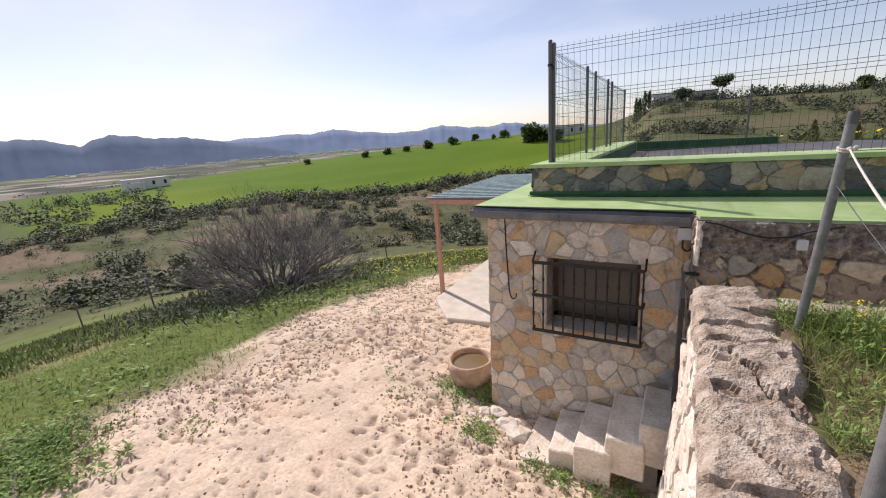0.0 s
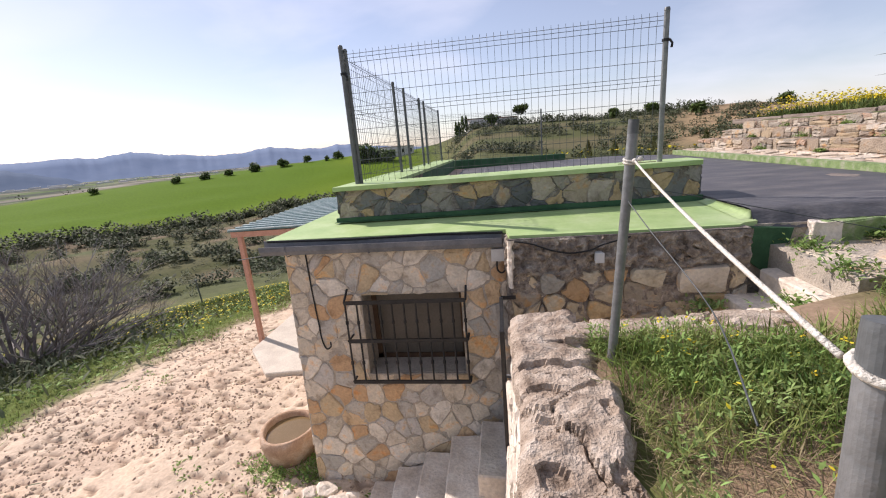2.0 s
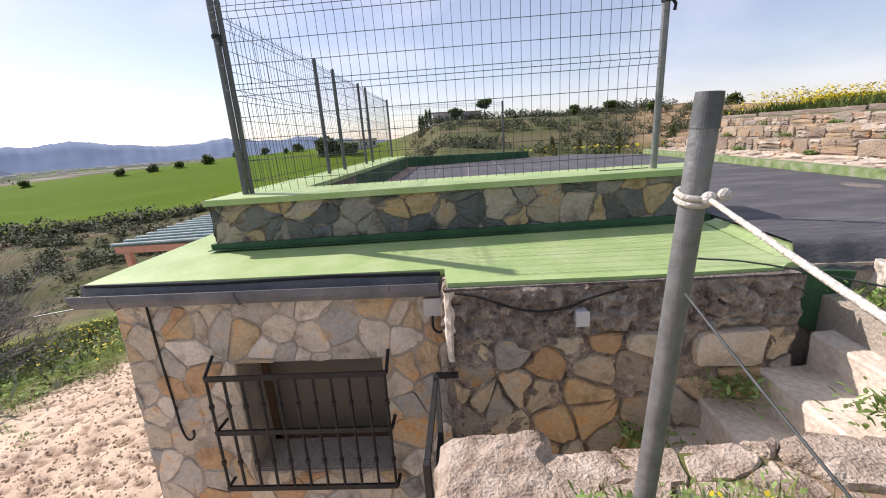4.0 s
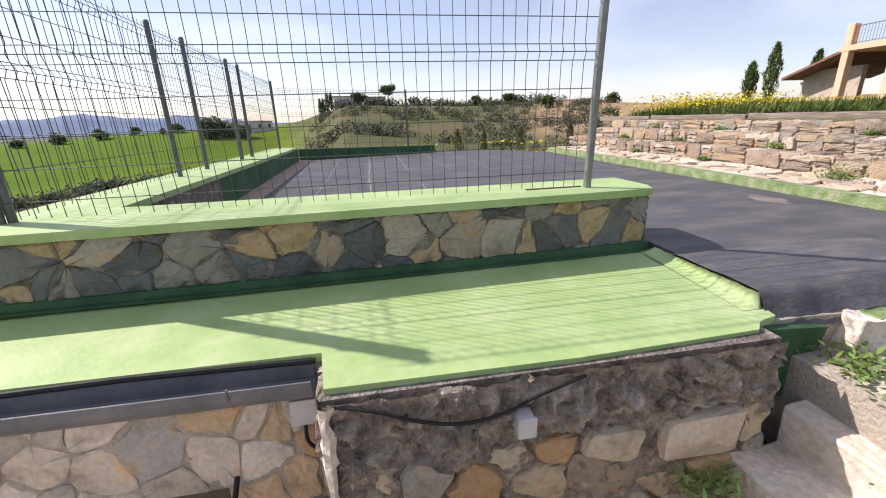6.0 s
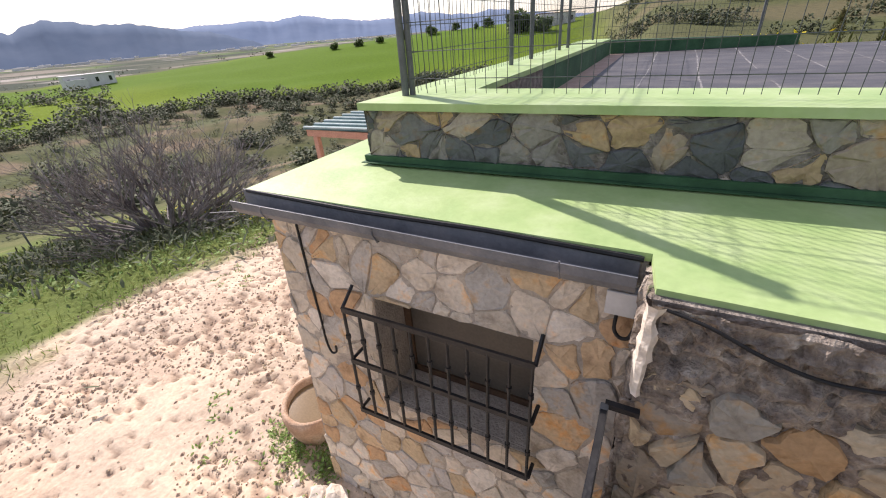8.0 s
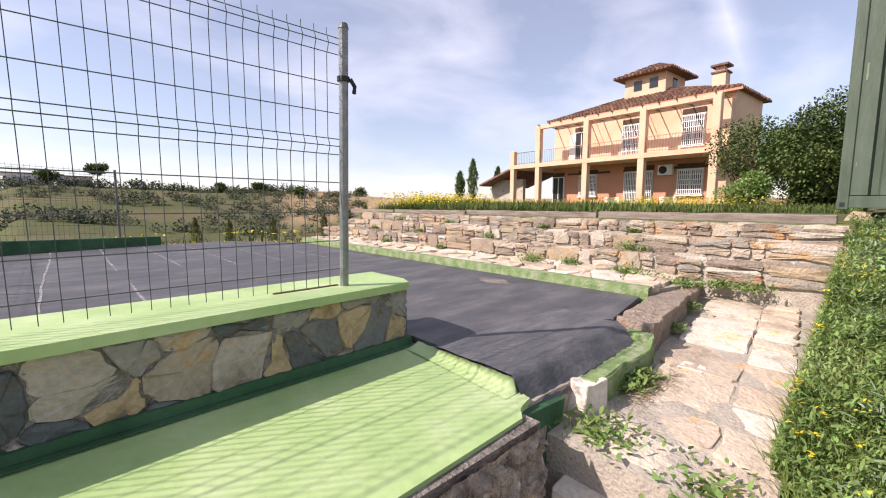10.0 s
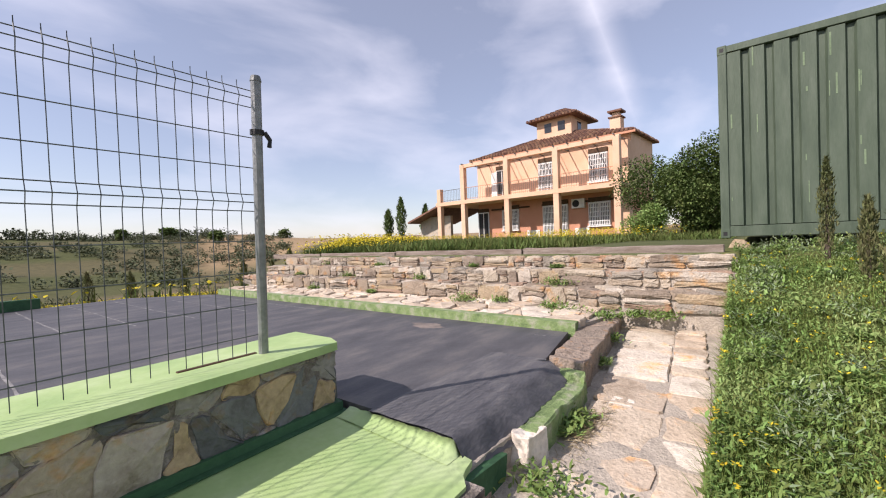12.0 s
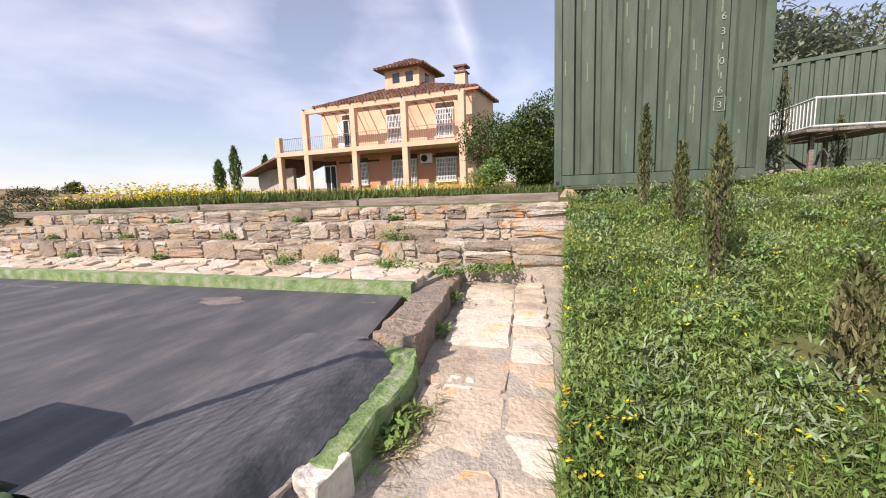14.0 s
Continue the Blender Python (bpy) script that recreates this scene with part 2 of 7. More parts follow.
M["white"] = mat("white_paint", [(0.66, 0.66, 0.63), (0.8, 0.8, 0.77)], scale=4, rough=0.5, bump=0.05, fine=0.08)
M["house"] = mat("salmon_render", [(0.62, 0.39, 0.25), (0.70, 0.46, 0.31), (0.73, 0.50, 0.35)], scale=0.7, rough=0.9, bump=0.15, bscale=20, fine=0.1)
M["house_red"] = mat("terracotta_render", [(0.52, 0.25, 0.155), (0.60, 0.31, 0.20)], scale=0.8, rough=0.9, bump=0.15, bscale=20, fine=0.1)
M["rooftile"] = mat("clay_roof_tile", [(0.13, 0.07, 0.05), (0.22, 0.12, 0.08), (0.3, 0.18, 0.12)], scale=3, rough=0.85, bump=0.3, rnd=0.3, island=True)
M["glass_dark"] = mat("dark_glass", [(0.02, 0.022, 0.025), (0.035, 0.037, 0.04)], scale=3, rough=0.08, bump=0.0, spec=0.6)
M["dusty_glass"] = mat("dusty_glass", [(0.075, 0.068, 0.056), (0.10, 0.09, 0.075)], scale=3, rough=0.35, bump=0.0, spec=0.5)
M["grass"] = mat("grass_blades", [(0.13, 0.188, 0.042), (0.202, 0.269, 0.072), (0.338, 0.35, 0.132)], scale=1.5, spec=0.12, rough=0.75, bump=0.0, rnd=0.4, island=True, back=0.3)
M["weed"] = mat("weed_leaves", [(0.135, 0.21, 0.058), (0.215, 0.31, 0.09), (0.33, 0.42, 0.16)], scale=1.5, spec=0.15, rough=0.7, bump=0.0, rnd=0.4, island=True, back=0.3)
M["herb"] = mat("pale_herb_leaves", [(0.18, 0.25, 0.13), (0.27, 0.34, 0.19), (0.36, 0.43, 0.26)], scale=2, spec=0.2, rough=0.6, bump=0.0, rnd=0.35, island=True, back=0.25)
M["drygrass"] = mat("dry_grass", [(0.26, 0.2, 0.11), (0.38, 0.31, 0.19)], scale=3, rough=0.8, bump=0.0, rnd=0.4, island=True, back=0.3)
M["yellow"] = mat("yellow_flowers", [(0.55, 0.42, 0.02), (0.7, 0.58, 0.04)], scale=3, rough=0.7, bump=0.0, rnd=0.2, island=True, back=0.2)
M["olive"] = mat("olive_leaves", [(0.13, 0.16, 0.10), (0.21, 0.24, 0.16), (0.33, 0.36, 0.27)], scale=2, rough=0.5, bump=0.0, rnd=0.4, island=True, back=0.32)
M["shrub"] = mat("shrub_leaves", [(0.055, 0.07, 0.035), (0.085, 0.10, 0.05), (0.13, 0.145, 0.085)], scale=0.15, rough=0.8, bump=0.0, rnd=0.45, island=True, back=0.1)
M["darkleaf"] = mat("dark_leaves", [(0.055, 0.085, 0.024), (0.10, 0.145, 0.04), (0.18, 0.235, 0.07)], scale=1.2, rough=0.7, bump=0.0, rnd=0.4, island=True, back=0.15)
M["cypress"] = mat("cypress_leaves", [(0.08, 0.10, 0.035), (0.13, 0.14, 0.055), (0.19, 0.17, 0.08)], scale=2.5, rough=0.8, bump=0.0, rnd=0.4, island=True, back=0.15)
M["twig"] = mat("grey_twigs", [(0.12, 0.10, 0.095), (0.22, 0.195, 0.185), (0.36, 0.335, 0.315)], scale=3, rough=0.85, bump=0.0, rnd=0.4, island=True)
M["bark"] = mat("bark", [(0.07, 0.055, 0.04), (0.13, 0.1, 0.075)], scale=12, rough=0.95, bump=0.6)
# both ridges have the blue of distant haze painted into their base colour
M["mountain"] = mat("haze_tinted_mountain", [(0.15, 0.20, 0.29), (0.19, 0.24, 0.33)], scale=0.004, rough=1.0, bump=0.0, fine=0.05, spec=0.0)
M["foothill"] = mat("haze_tinted_foothill", [(0.10, 0.135, 0.19), (0.13, 0.165, 0.22)], scale=0.004, rough=1.0, bump=0.0, fine=0.05, spec=0.0)
M["clod"] = mat("earth_clods", [(0.30, 0.22, 0.155), (0.45, 0.345, 0.25), (0.56, 0.45, 0.335)], scale=3, rough=0.95, bump=0.3, rnd=0.4, island=True)
M["meadow"] = mat("meadow_grass", [(0.07, 0.11, 0.03), (0.12, 0.155, 0.045), (0.22, 0.21, 0.09)], scale=0.5, rough=0.8, bump=0.0, rnd=0.45, island=True, back=0.25, spec=0.1)
M["curtain"] = mat("pale_blind", [(0.5, 0.5, 0.48), (0.6, 0.6, 0.57)], scale=2, rough=0.6, bump=0.0)
M["farwall"] = mat("far_white_wall", [(0.55, 0.53, 0.5), (0.68, 0.66, 0.62)], scale=0.5, rough=0.9, bump=0.0)


# ---- building helpers ----
def finish(bm, name, material, smooth=False):
    me = bpy.data.meshes.new(name)
    bmesh.ops.recalc_face_normals(bm, faces=bm.faces)
    bm.to_mesh(me)
    bm.free()
    me.materials.append(material)
    if smooth:
        me.polygons.foreach_set("use_smooth", [True] * len(me.polygons))
    return me


def thing(name, loc, label, category, group="", kind=""):
    """An empty at a thing's base, which carries its parts."""
    e = new(name)
    e.location = loc
    e.empty_display_size = 0.1
    return tagged(e, label, category, group, kind)


def part(name, bm, material, parent=None, label="", smooth=False):
    """Links a bmesh (in world metres) as one mesh object under a thing or a part."""
    me = bm if isinstance(bm, bpy.types.Mesh) else finish(bm, name, material, smooth)
    ob = new(name, me)
    if parent is not None:
        ob.parent = parent
        if parent.parent is None:
            ob.matrix_parent_inverse = Matrix.Translation(parent.location).inverted()
    return tagged(ob, label)


def solid(name, bm, material, label, category="", kind="", group="", smooth=False):
    """A thing or a piece of the setting that is one mesh."""
    return tagged(part(name, bm, material, None, "", smooth), label, category, group, kind)


def box(bm, x0, x1, y0, y1, z0, z1, m=None):
    vs = [bm.verts.new((x, y, z)) for z in (z0, z1) for x, y in ((x0, y0), (x1, y0), (x1, y1), (x0, y1))]
    for f in ((0, 3, 2, 1), (4, 5, 6, 7), (0, 1, 5, 4), (1, 2, 6, 5), (2, 3, 7, 6), (3, 0, 4, 7)):
        bm.faces.new([vs[i] for i in f])
    if m is not None:
        bmesh.ops.transform(bm, matrix=m, verts=vs)
    return vs


def bevel(bm, w, seg=1):
    bmesh.ops.bevel(bm, geom=list(bm.edges), offset=w, segments=seg, affect="EDGES", profile=0.6, clamp_overlap=True)
    return bm


def tube(bm, pts, r, seg=6, r1=None, caps=True):
    """A round bar along points, tapering from r to r1."""
    pts = [Vector(p) for p in pts]
    rings = []
    for i, p in enumerate(pts):
        d = (pts[min(i + 1, len(pts) - 1)] - pts[max(i - 1, 0)]).normalized()
        a = d.orthogonal().normalized() if abs(d.z) > 0.99 else d.cross(Vector((0, 0, 1))).normalized()
        b = d.cross(a)
        rr = r if r1 is None else r + (r1 - r) * i / (len(pts) - 1)
        rings.append([bm.verts.new(p + rr * (math.cos(t) * a + math.sin(t) * b)) for t in (2 * math.pi * j / seg for j in range(seg))])
    for q, s in zip(rings, rings[1:]):
        for j in range(seg):
            bm.faces.new((q[j], q[(j + 1) % seg], s[(j + 1) % seg], s[j]))
    if caps:
        bm.faces.new(rings[0][::-1]), bm.faces.new(rings[-1])
    return bm


def prism(bm, outline, z0, z1):
    """A slab over an outline; z0 and z1 are numbers or functions of x and y."""
    f0 = z0 if callable(z0) else (lambda x, y: z0)
    f1 = z1 if callable(z1) else (lambda x, y: z1)
    lo = [bm.verts.new((x, y, f0(x, y))) for x, y in outline]
    hi = [bm.verts.new((x, y, f1(x, y))) for x, y in outline]
    bm.faces.new(lo[::-1]), bm.faces.new(hi)
    for i in range(len(lo)):
        j = (i + 1) % len(lo)
        bm.faces.new((lo[i], lo[j], hi[j], hi[i]))
    return bm


def lerp(a, b, t):
    return a + (b - a) * t


def vnoise(x, y, scale, seed=0):
    """Smooth value noise of arrays, 0 to 1."""
    rs = np.random.RandomState(seed)
    tab = rs.rand(256, 256)
    u, v = np.asarray(x) / scale + 1000.0, np.asarray(y) / scale + 1000.0
    iu, iv = np.floor(u).astype(int), np.floor(v).astype(int)
    fu, fv = u - iu, v - iv
    fu, fv = fu * fu * (3 - 2 * fu), fv * fv * (3 - 2 * fv)
    g = lambda a, b: tab[a % 256, b % 256]
    return (g(iu, iv) * (1 - fu) + g(iu + 1, iv) * fu) * (1 - fv) + (g(iu, iv + 1) * (1 - fu) + g(iu + 1, iv + 1) * fu) * fv


def sm(x, a, b):
    t = np.clip((np.asarray(x, float) - a) / (b - a), 0, 1)
    return t * t * (3 - 2 * t)


# ---- stonework ----
def clip(poly, n, d):
    """The part of a polygon where p.n <= d."""
    out = []
    for i, p in enumerate(poly):
        q = poly[(i + 1) % len(poly)]
        a, b = p[0] * n[0] + p[1] * n[1] - d, q[0] * n[0] + q[1] * n[1] - d
        if a <= 0:
            out.append(p)
        if a * b < 0:
            t = a / (a - b)
            out.append((p[0] + t * (q[0] - p[0]), p[1] + t * (q[1] - p[1])))
    return out


def crazy(w, h, su, sv, rng, holes=(), jitter=0.42, skip=0.0):
    """Irregular stones that fill a w x h panel, as polygons; holes are (u0, v0, u1, v1)."""
    nu, nv = max(1, round(w / su)), max(1, round(h / sv))
    pts = []
    for i in range(-1, nu + 1):
        for j in range(-1, nv + 1):
            off = 0.5 if j % 2 else 0.0
            if rng.random() < skip:
                continue
            pts.append(((i + 0.5 + off * 0.6 + rng.uniform(-jitter, jitter)) * w / nu, (j + 0.5 + rng.uniform(-jitter, jitter)) * h / nv))
    out = []
    for p in pts:
        poly = [(0, 0), (w, 0), (w, h), (0, h)]
        for q in pts:
            if q is p or abs(q[0] - p[0]) > 3 * su or abs(q[1] - p[1]) > 3 * sv:
                continue
            n = (q[0] - p[0], q[1] - p[1])
            d = (q[0] ** 2 + q[1] ** 2 - p[0] ** 2 - p[1] ** 2) / 2
            poly = clip(poly, n, d)
            if len(poly) < 3:
                break
        for u0, v0, u1, v1 in holes:
            if len(poly) < 3:
                break
            gaps = ((u0 - p[0], (1, 0), u0), (p[0] - u1, (-1, 0), -u1), (v0 - p[1], (0, 1), v0), (p[1] - v1, (0, -1), -v1))
            g, n, d = max(gaps)
            poly = [] if g < -0.06 else clip(poly, n, d)
        if len(poly) >= 3:
            area = 0.5 * abs(sum(poly[i][0] * poly[(i + 1) % len(poly)][1] - poly[(i + 1) % len(poly)][0] * poly[i][1] for i in range(len(poly))))
            if area > 0.06 * su * sv:
                out.append(poly)
    return out


def stone_mesh(poly, place, rng, gap=0.012, depth=0.03, proud=0.012, rough=0.006):
    """One stone from its outline: place(u, v, d) puts it on the wall, d out of the wall."""
    cu, cv = sum(p[0] for p in poly) / len(poly), sum(p[1] for p in poly) / len(poly)
    size = max(1e-3, sum(math.dist(p, (cu, cv)) for p in poly) / len(poly))
    ring = []
    for i, p in enumerate(poly):
        o, q = poly[i - 1], poly[(i + 1) % len(poly)]
        a, b = math.dist(o, p), math.dist(p, q)
        cut = min(0.34 * min(a, b), 0.10 * size + 0.006) * rng.uniform(0.5, 1.4)
        for w, e in ((o, a), (q, b)):
            if e > 1e-4:
                ring.append((lerp(p[0], w[0], min(0.45, cut / e)), lerp(p[1], w[1], min(0.45, cut / e))))
        if b > 0.06:
            k = min(0.10 * b, 1.6 * rough)
            t = rng.uniform(0.38, 0.62)
            ring.append((lerp(p[0], q[0], t) + rng.uniform(-k, k), lerp(p[1], q[1], t) + rng.uniform(-k, k)))
    out = proud * rng.uniform(0.3, 1.6)
    tu, tv = rng.uniform(-0.06, 0.06), rng.uniform(-0.06, 0.06)
    n = len(ring)
    vs = []
    for inset, d in ((gap, -depth), (gap, out * 0.45), (gap + 0.007, out)):
        for u, v in ring:
            du, dv = u - cu, v - cv
            far = max(1e-4, math.hypot(du, dv))
            k = max(0.5, 1 - inset * rng.uniform(0.75, 1.25) / far)
            du, dv = du * k, dv * k
            e = d + (tu * du + tv * dv + rng.uniform(-rough, rough) * 0.6 if d > 0 else 0)
            vs.append(place(cu + du, cv + dv, e))
    vs.append(place(cu, cv, out + rng.uniform(0, rough)))
    fs = []
    for r in (0, n):
        for i in range(n):
            j = (i + 1) % n
            fs.append((r + i, r + j, r + n + j, r + n + i))
    for i in range(n):
        fs.append((2 * n + i, 2 * n + (i + 1) % n, 3 * n))
    me = bpy.data.meshes.new("stone")
    me.from_pydata(vs, [], fs)
    return me


def stones(parent, polys, place, material, rng, name="stone", **kw):
    for poly in polys:
        me = stone_mesh(poly, place, rng, **kw)
        me.materials.append(material)
        part(name, me, material, parent)


# ---- plants ----
def leaf_cloud(name, pos, length, width, up, material, rng, lean=0.7, droop=0.0):
    """Blades or leaves at the given places (n x 3): a bent, tapered strip each. up: how steeply they stand (0 to 1)."""
    n = len(pos)
    th = rng.rand(n) * 2 * np.pi
    el = np.clip(up + (rng.rand(n) - 0.5) * lean, -0.9, 1.0) * np.pi / 2
    d = np.stack([np.cos(th) * np.cos(el), np.sin(th) * np.cos(el), np.sin(el)], -1)
    side = np.stack([-np.sin(th), np.cos(th), (rng.rand(n) - 0.5) * 0.6], -1)
    L = (np.asarray(length) * (0.55 + 0.9 * rng.rand(n)))[:, None]
    W = (np.asarray(width) * (0.6 + 0.8 * rng.rand(n)))[:, None]
    mid = pos + d * L * 0.5
    tip = pos + d * L + np.stack([d[:, 0], d[:, 1], -np.ones(n) * (0.5 + droop)], -1) * L * 0.18
    v = np.stack([pos - side * W * 0.25, pos + side * W * 0.25, mid + side * W * 0.5, mid - side * W * 0.5, tip], 1).reshape(-1, 3)
    idx = np.arange(n)[:, None] * 5
    q = np.concatenate([idx + np.array([[0, 1, 2]]), idx + np.array([[0, 2, 3]]), idx + np.array([[3, 2, 4]])], 1).reshape(-1)
    me = bpy.data.meshes.new(name)
    me.vertices.add(len(v))
    me.vertices.foreach_set("co", v.ravel().astype(np.float32))
    me.loops.add(len(q))
    me.loops.foreach_set("vertex_index", q.astype(np.int32))
    me.polygons.add(len(q) // 3)
    me.polygons.foreach_set("loop_start", np.arange(0, len(q), 3, dtype=np.int32))
    me.polygons.foreach_set("loop_total", np.full(len(q) // 3, 3, dtype=np.int32))
    me.update(calc_edges=True)
    me.materials.append(material)
    return me


RS = np.random.RandomState(7)
RN = random.Random(11)

# ---- ground ----
def azimuth(x, y):
    return np.degrees(np.arctan2(-(x - 1.5), y + 4.0))


def height(x, y):
    """The ground's height: a low yard and valley, the terrace and plateau above them, hills far off."""
    x, y = np.asarray(x, float), np.asarray(y, float)
    r, az = np.hypot(x - 1.5, y + 4.0), azimuth(x, y)
    az = np.where(az < -150, az + 360, az)
    left = np.interp(r, [0, 7, 10, 18, 30, 55, 130], [-2.95, -3.0, -3.35, -5.1, -8.4, -13.4, -13.8])
    crest = np.interp(az, [5, 17, 25, 48, 64, 75, 85], [-1.5, -2.5, -3.6, -9.0, -13.8, -15.0, -16.0])
    far = lerp(-13.8, crest, sm(r, 130, 260))
    far = lerp(far, -50.0, sm(r, 270, 900))
    left = np.where(r > 130, far, left)
    left = left + (vnoise(x, y, 14, 3) - 0.5) * 1.6 * sm(r, 22, 45) + (vnoise(x, y, 40, 4) - 0.5) * 2.5 * sm(r, 35, 60) * (1 - sm(r, 120, 140))
    mid = np.interp(r, [0, 12, 25, 50, 90, 150, 260, 700], [-0.6, -0.7, -2.2, -3.5, -1.2, 4.6, 6.5, -40])
    mid = mid + (vnoise(x, y, 20, 5) - 0.5) * 2.0 * sm(r, 30, 60)
    flat = np.interp(r, [0, 40, 130, 260, 800], [0.28, 0.35, 2.4, 3.2, -20])
    wl_ = sm(az, 2, 12)
    wf = 1 - sm(az, -38, -26)
    up = lerp(mid, flat, wf)
    z = lerp(up, left, wl_)
    # the built terrace
    low = np.where(r < 60, left, z)
    terr = np.interp(x, [1.6, 3.0, 5.0, 6.8, 8.2], [-0.86, -0.80, -0.42, -0.02, 0.22]) + 0.05 * np.clip(-1.9 - y, 0, 4) * sm(x, 3, 5)
    terr = terr + (vnoise(x, y, 0.5, 8) - 0.5) * 0.06
    near = (x > -40) & (x < 60) & (y > -60) & (y < 8.3)
    z = np.where((y < -1.85) & (x > 1.72), lerp(terr, flat, sm(x, 8.0, 12.0)), z)
    z = np.where((y < -1.85) & (x <= 1.72), low, z)
    z = np.where((y >= -1.85) & (y < -0.75) & (x < 3.75), np.minimum(low, -2.95), z)
    z = np.where((y >= -1.85) & (y < -0.55) & (x >= 3.75) & (x < 6.6), -0.68, z)
    z = np.where((y >= -0.75) & near & (x >= -0.3) & (x < 5.75), np.where((x < 3.0) & (y < 1.9), -2.98, -0.55), z)
    z = np.where((y >= -0.55) & near & (x >= 5.75) & (x < 7.42), -0.6, z)
    z = np.where((y >= -1.85) & near & (x >= 7.42), np.where(y > 6.0, lerp(0.26, z, sm(y, 6.0, 8.3)), 0.26), z)
    z = np.where((y >= -0.75) & (x < -0.3) & (x > -30) & (y < 30), low, z)
    z = np.where((y >= -1.85) & (y < -0.55) & (x >= 6.6) & (x < 7.42), -0.5, z)
    foot = (vnoise(x, y, 0.10, 21) - 0.5) * 0.016 + (vnoise(x, y, 0.4, 22) - 0.5) * 0.02 - 0.032 * sm(vnoise(x + 0.5 * y, 1.6 * y, 0.095, 23) + 0.22 * (vnoise(x, y, 1.3, 24) - 0.5) + 0.07 * sm(y, -1.5, 2.0), 0.70, 0.78)
    z = z + foot * ((z < -2.5) & (r < 16))
    return z


def spread(a, b, step, far, grow):
    """Grid lines: even from a to b, then ever wider out to far on both sides."""
    mids = list(np.arange(a, b + 1e-6, step))
    for sign, edge in ((1, b), (-1, a)):
        s, v, out = step, edge, []
        while abs(v) < far:
            s *= grow
            v += sign * s
            out.append(v)
        mids = mids + out if sign > 0 else out[::-1] + mids
    return np.array(mids)


def ground():
    gx, gy = spread(-6.4, 8.6, 0.034, 4700, 1.05), spread(-6.2, 6.4, 0.034, 4700, 1.05)
    X, Y = np.meshgrid(gx, gy)
    X, Y = X.ravel(), Y.ravel()
    Z = height(X, Y)
    nx, ny = len(gx), len(gy)
    i = np.arange(nx * ny).reshape(ny, nx)
    q = np.stack([i[:-1, :-1], i[:-1, 1:], i[1:, 1:], i[1:, :-1]], -1).reshape(-1, 4)
    me = bpy.data.meshes.new("ground")
    me.vertices.add(nx * ny)
    me.vertices.foreach_set("co", np.stack([X, Y, Z], -1).ravel().astype(np.float32))
    me.loops.add(q.size)
    me.loops.foreach_set("vertex_index", q.ravel().astype(np.int32))
    me.polygons.add(len(q))
    me.polygons.foreach_set("loop_start", np.arange(0, q.size, 4, dtype=np.int32))
    me.polygons.foreach_set("loop_total", np.full(len(q), 4, dtype=np.int32))
    me.polygons.foreach_set("use_smooth", np.ones(len(q), bool))
    me.update(calc_edges=True)
    # soil kinds by place, with shade painted into the footprint hollows
    r, az = np.hypot(X - 1.5, Y + 4.0), azimuth(X, Y)
    n1, n2, n3 = vnoise(X, Y, 2.2, 31), vnoise(X, Y, 0.45, 32), vnoise(X, Y, 25, 33)
    c = np.empty((len(X), 3))
    c[:] = (0.10, 0.115, 0.055)
    def put(mask, col):
        c[:] = c + np.clip(mask, 0, 1)[:, None] * (np.array(col) - c)
    valley = sm(r, 28, 42) * (1 - sm(r, 120, 132))
    put(valley, (0.105, 0.105, 0.055))
    put(valley * sm(n3, 0.45, 0.62), (0.10, 0.115, 0.055))
    put(valley * sm(vnoise(X, Y, 17, 34), 0.55, 0.75), (0.17, 0.13, 0.085))
    put(valley * sm(vnoise(X, Y, 4.5, 45), 0.45, 0.8), (0.075, 0.085, 0.035))
    put(valley * sm(vnoise(X, Y, 6.5, 46), 0.62, 0.8), (0.19, 0.15, 0.10))
    field = sm(r, 122, 128) * (1 - sm(r, 300, 330)) * sm(az, 4, 12) * (1 - sm(az, 74, 80))
    put(field, (0.085, 0.155, 0.010))
    put(field * sm(vnoise(X, Y, 60, 36), 0.4, 0.7), (0.125, 0.185, 0.012))
    plain = sm(r, 330, 420)
    put(plain, (0.095, 0.105, 0.075))
    put(plain * sm(vnoise(X, Y, 260, 37), 0.5, 0.56), (0.10, 0.16, 0.05))
    put(plain * sm(vnoise(X, Y, 180, 38), 0.6, 0.66), (0.22, 0.20, 0.16))
    put(plain * sm(vnoise(X, Y, 120, 47), 0.62, 0.68), (0.055, 0.07, 0.05))
    put(plain * sm(vnoise(X, Y, 95, 48), 0.74, 0.78), (0.34, 0.32, 0.28))
    hill = sm(r, 40, 70) * (1 - sm(az, 4, 12))
    put(hill, (0.12, 0.11, 0.06))
    put(hill * sm(vnoise(X, Y, 16, 39), 0.45, 0.6), (0.09, 0.10, 0.045))
    put(sm(r, 60, 80) * (1 - sm(az, -24, -19)) * (1 - sm(r, 300, 330)), (0.3, 0.22, 0.13))
    lowland = (Z < -2.4) * (1 - sm(r, 26, 36))
    edge = -5.3 + 0.9 * (n1 - 0.5) + 0.25 * np.clip(Y - 2.0, 0, 6) - 0.15 * np.clip(-2 - Y, 0, 8) + 0.6 * (n2 - 0.5)
    sandm = sm(X, edge - 0.35, edge + 0.35) * (r < 14)
    green = lowland * 1.0
    put(green, (0.12, 0.155, 0.045))
    put(green * sm(n1, 0.55, 0.8), (0.2, 0.19, 0.09))
    put(lowland * sandm, (0.60, 0.48, 0.36))
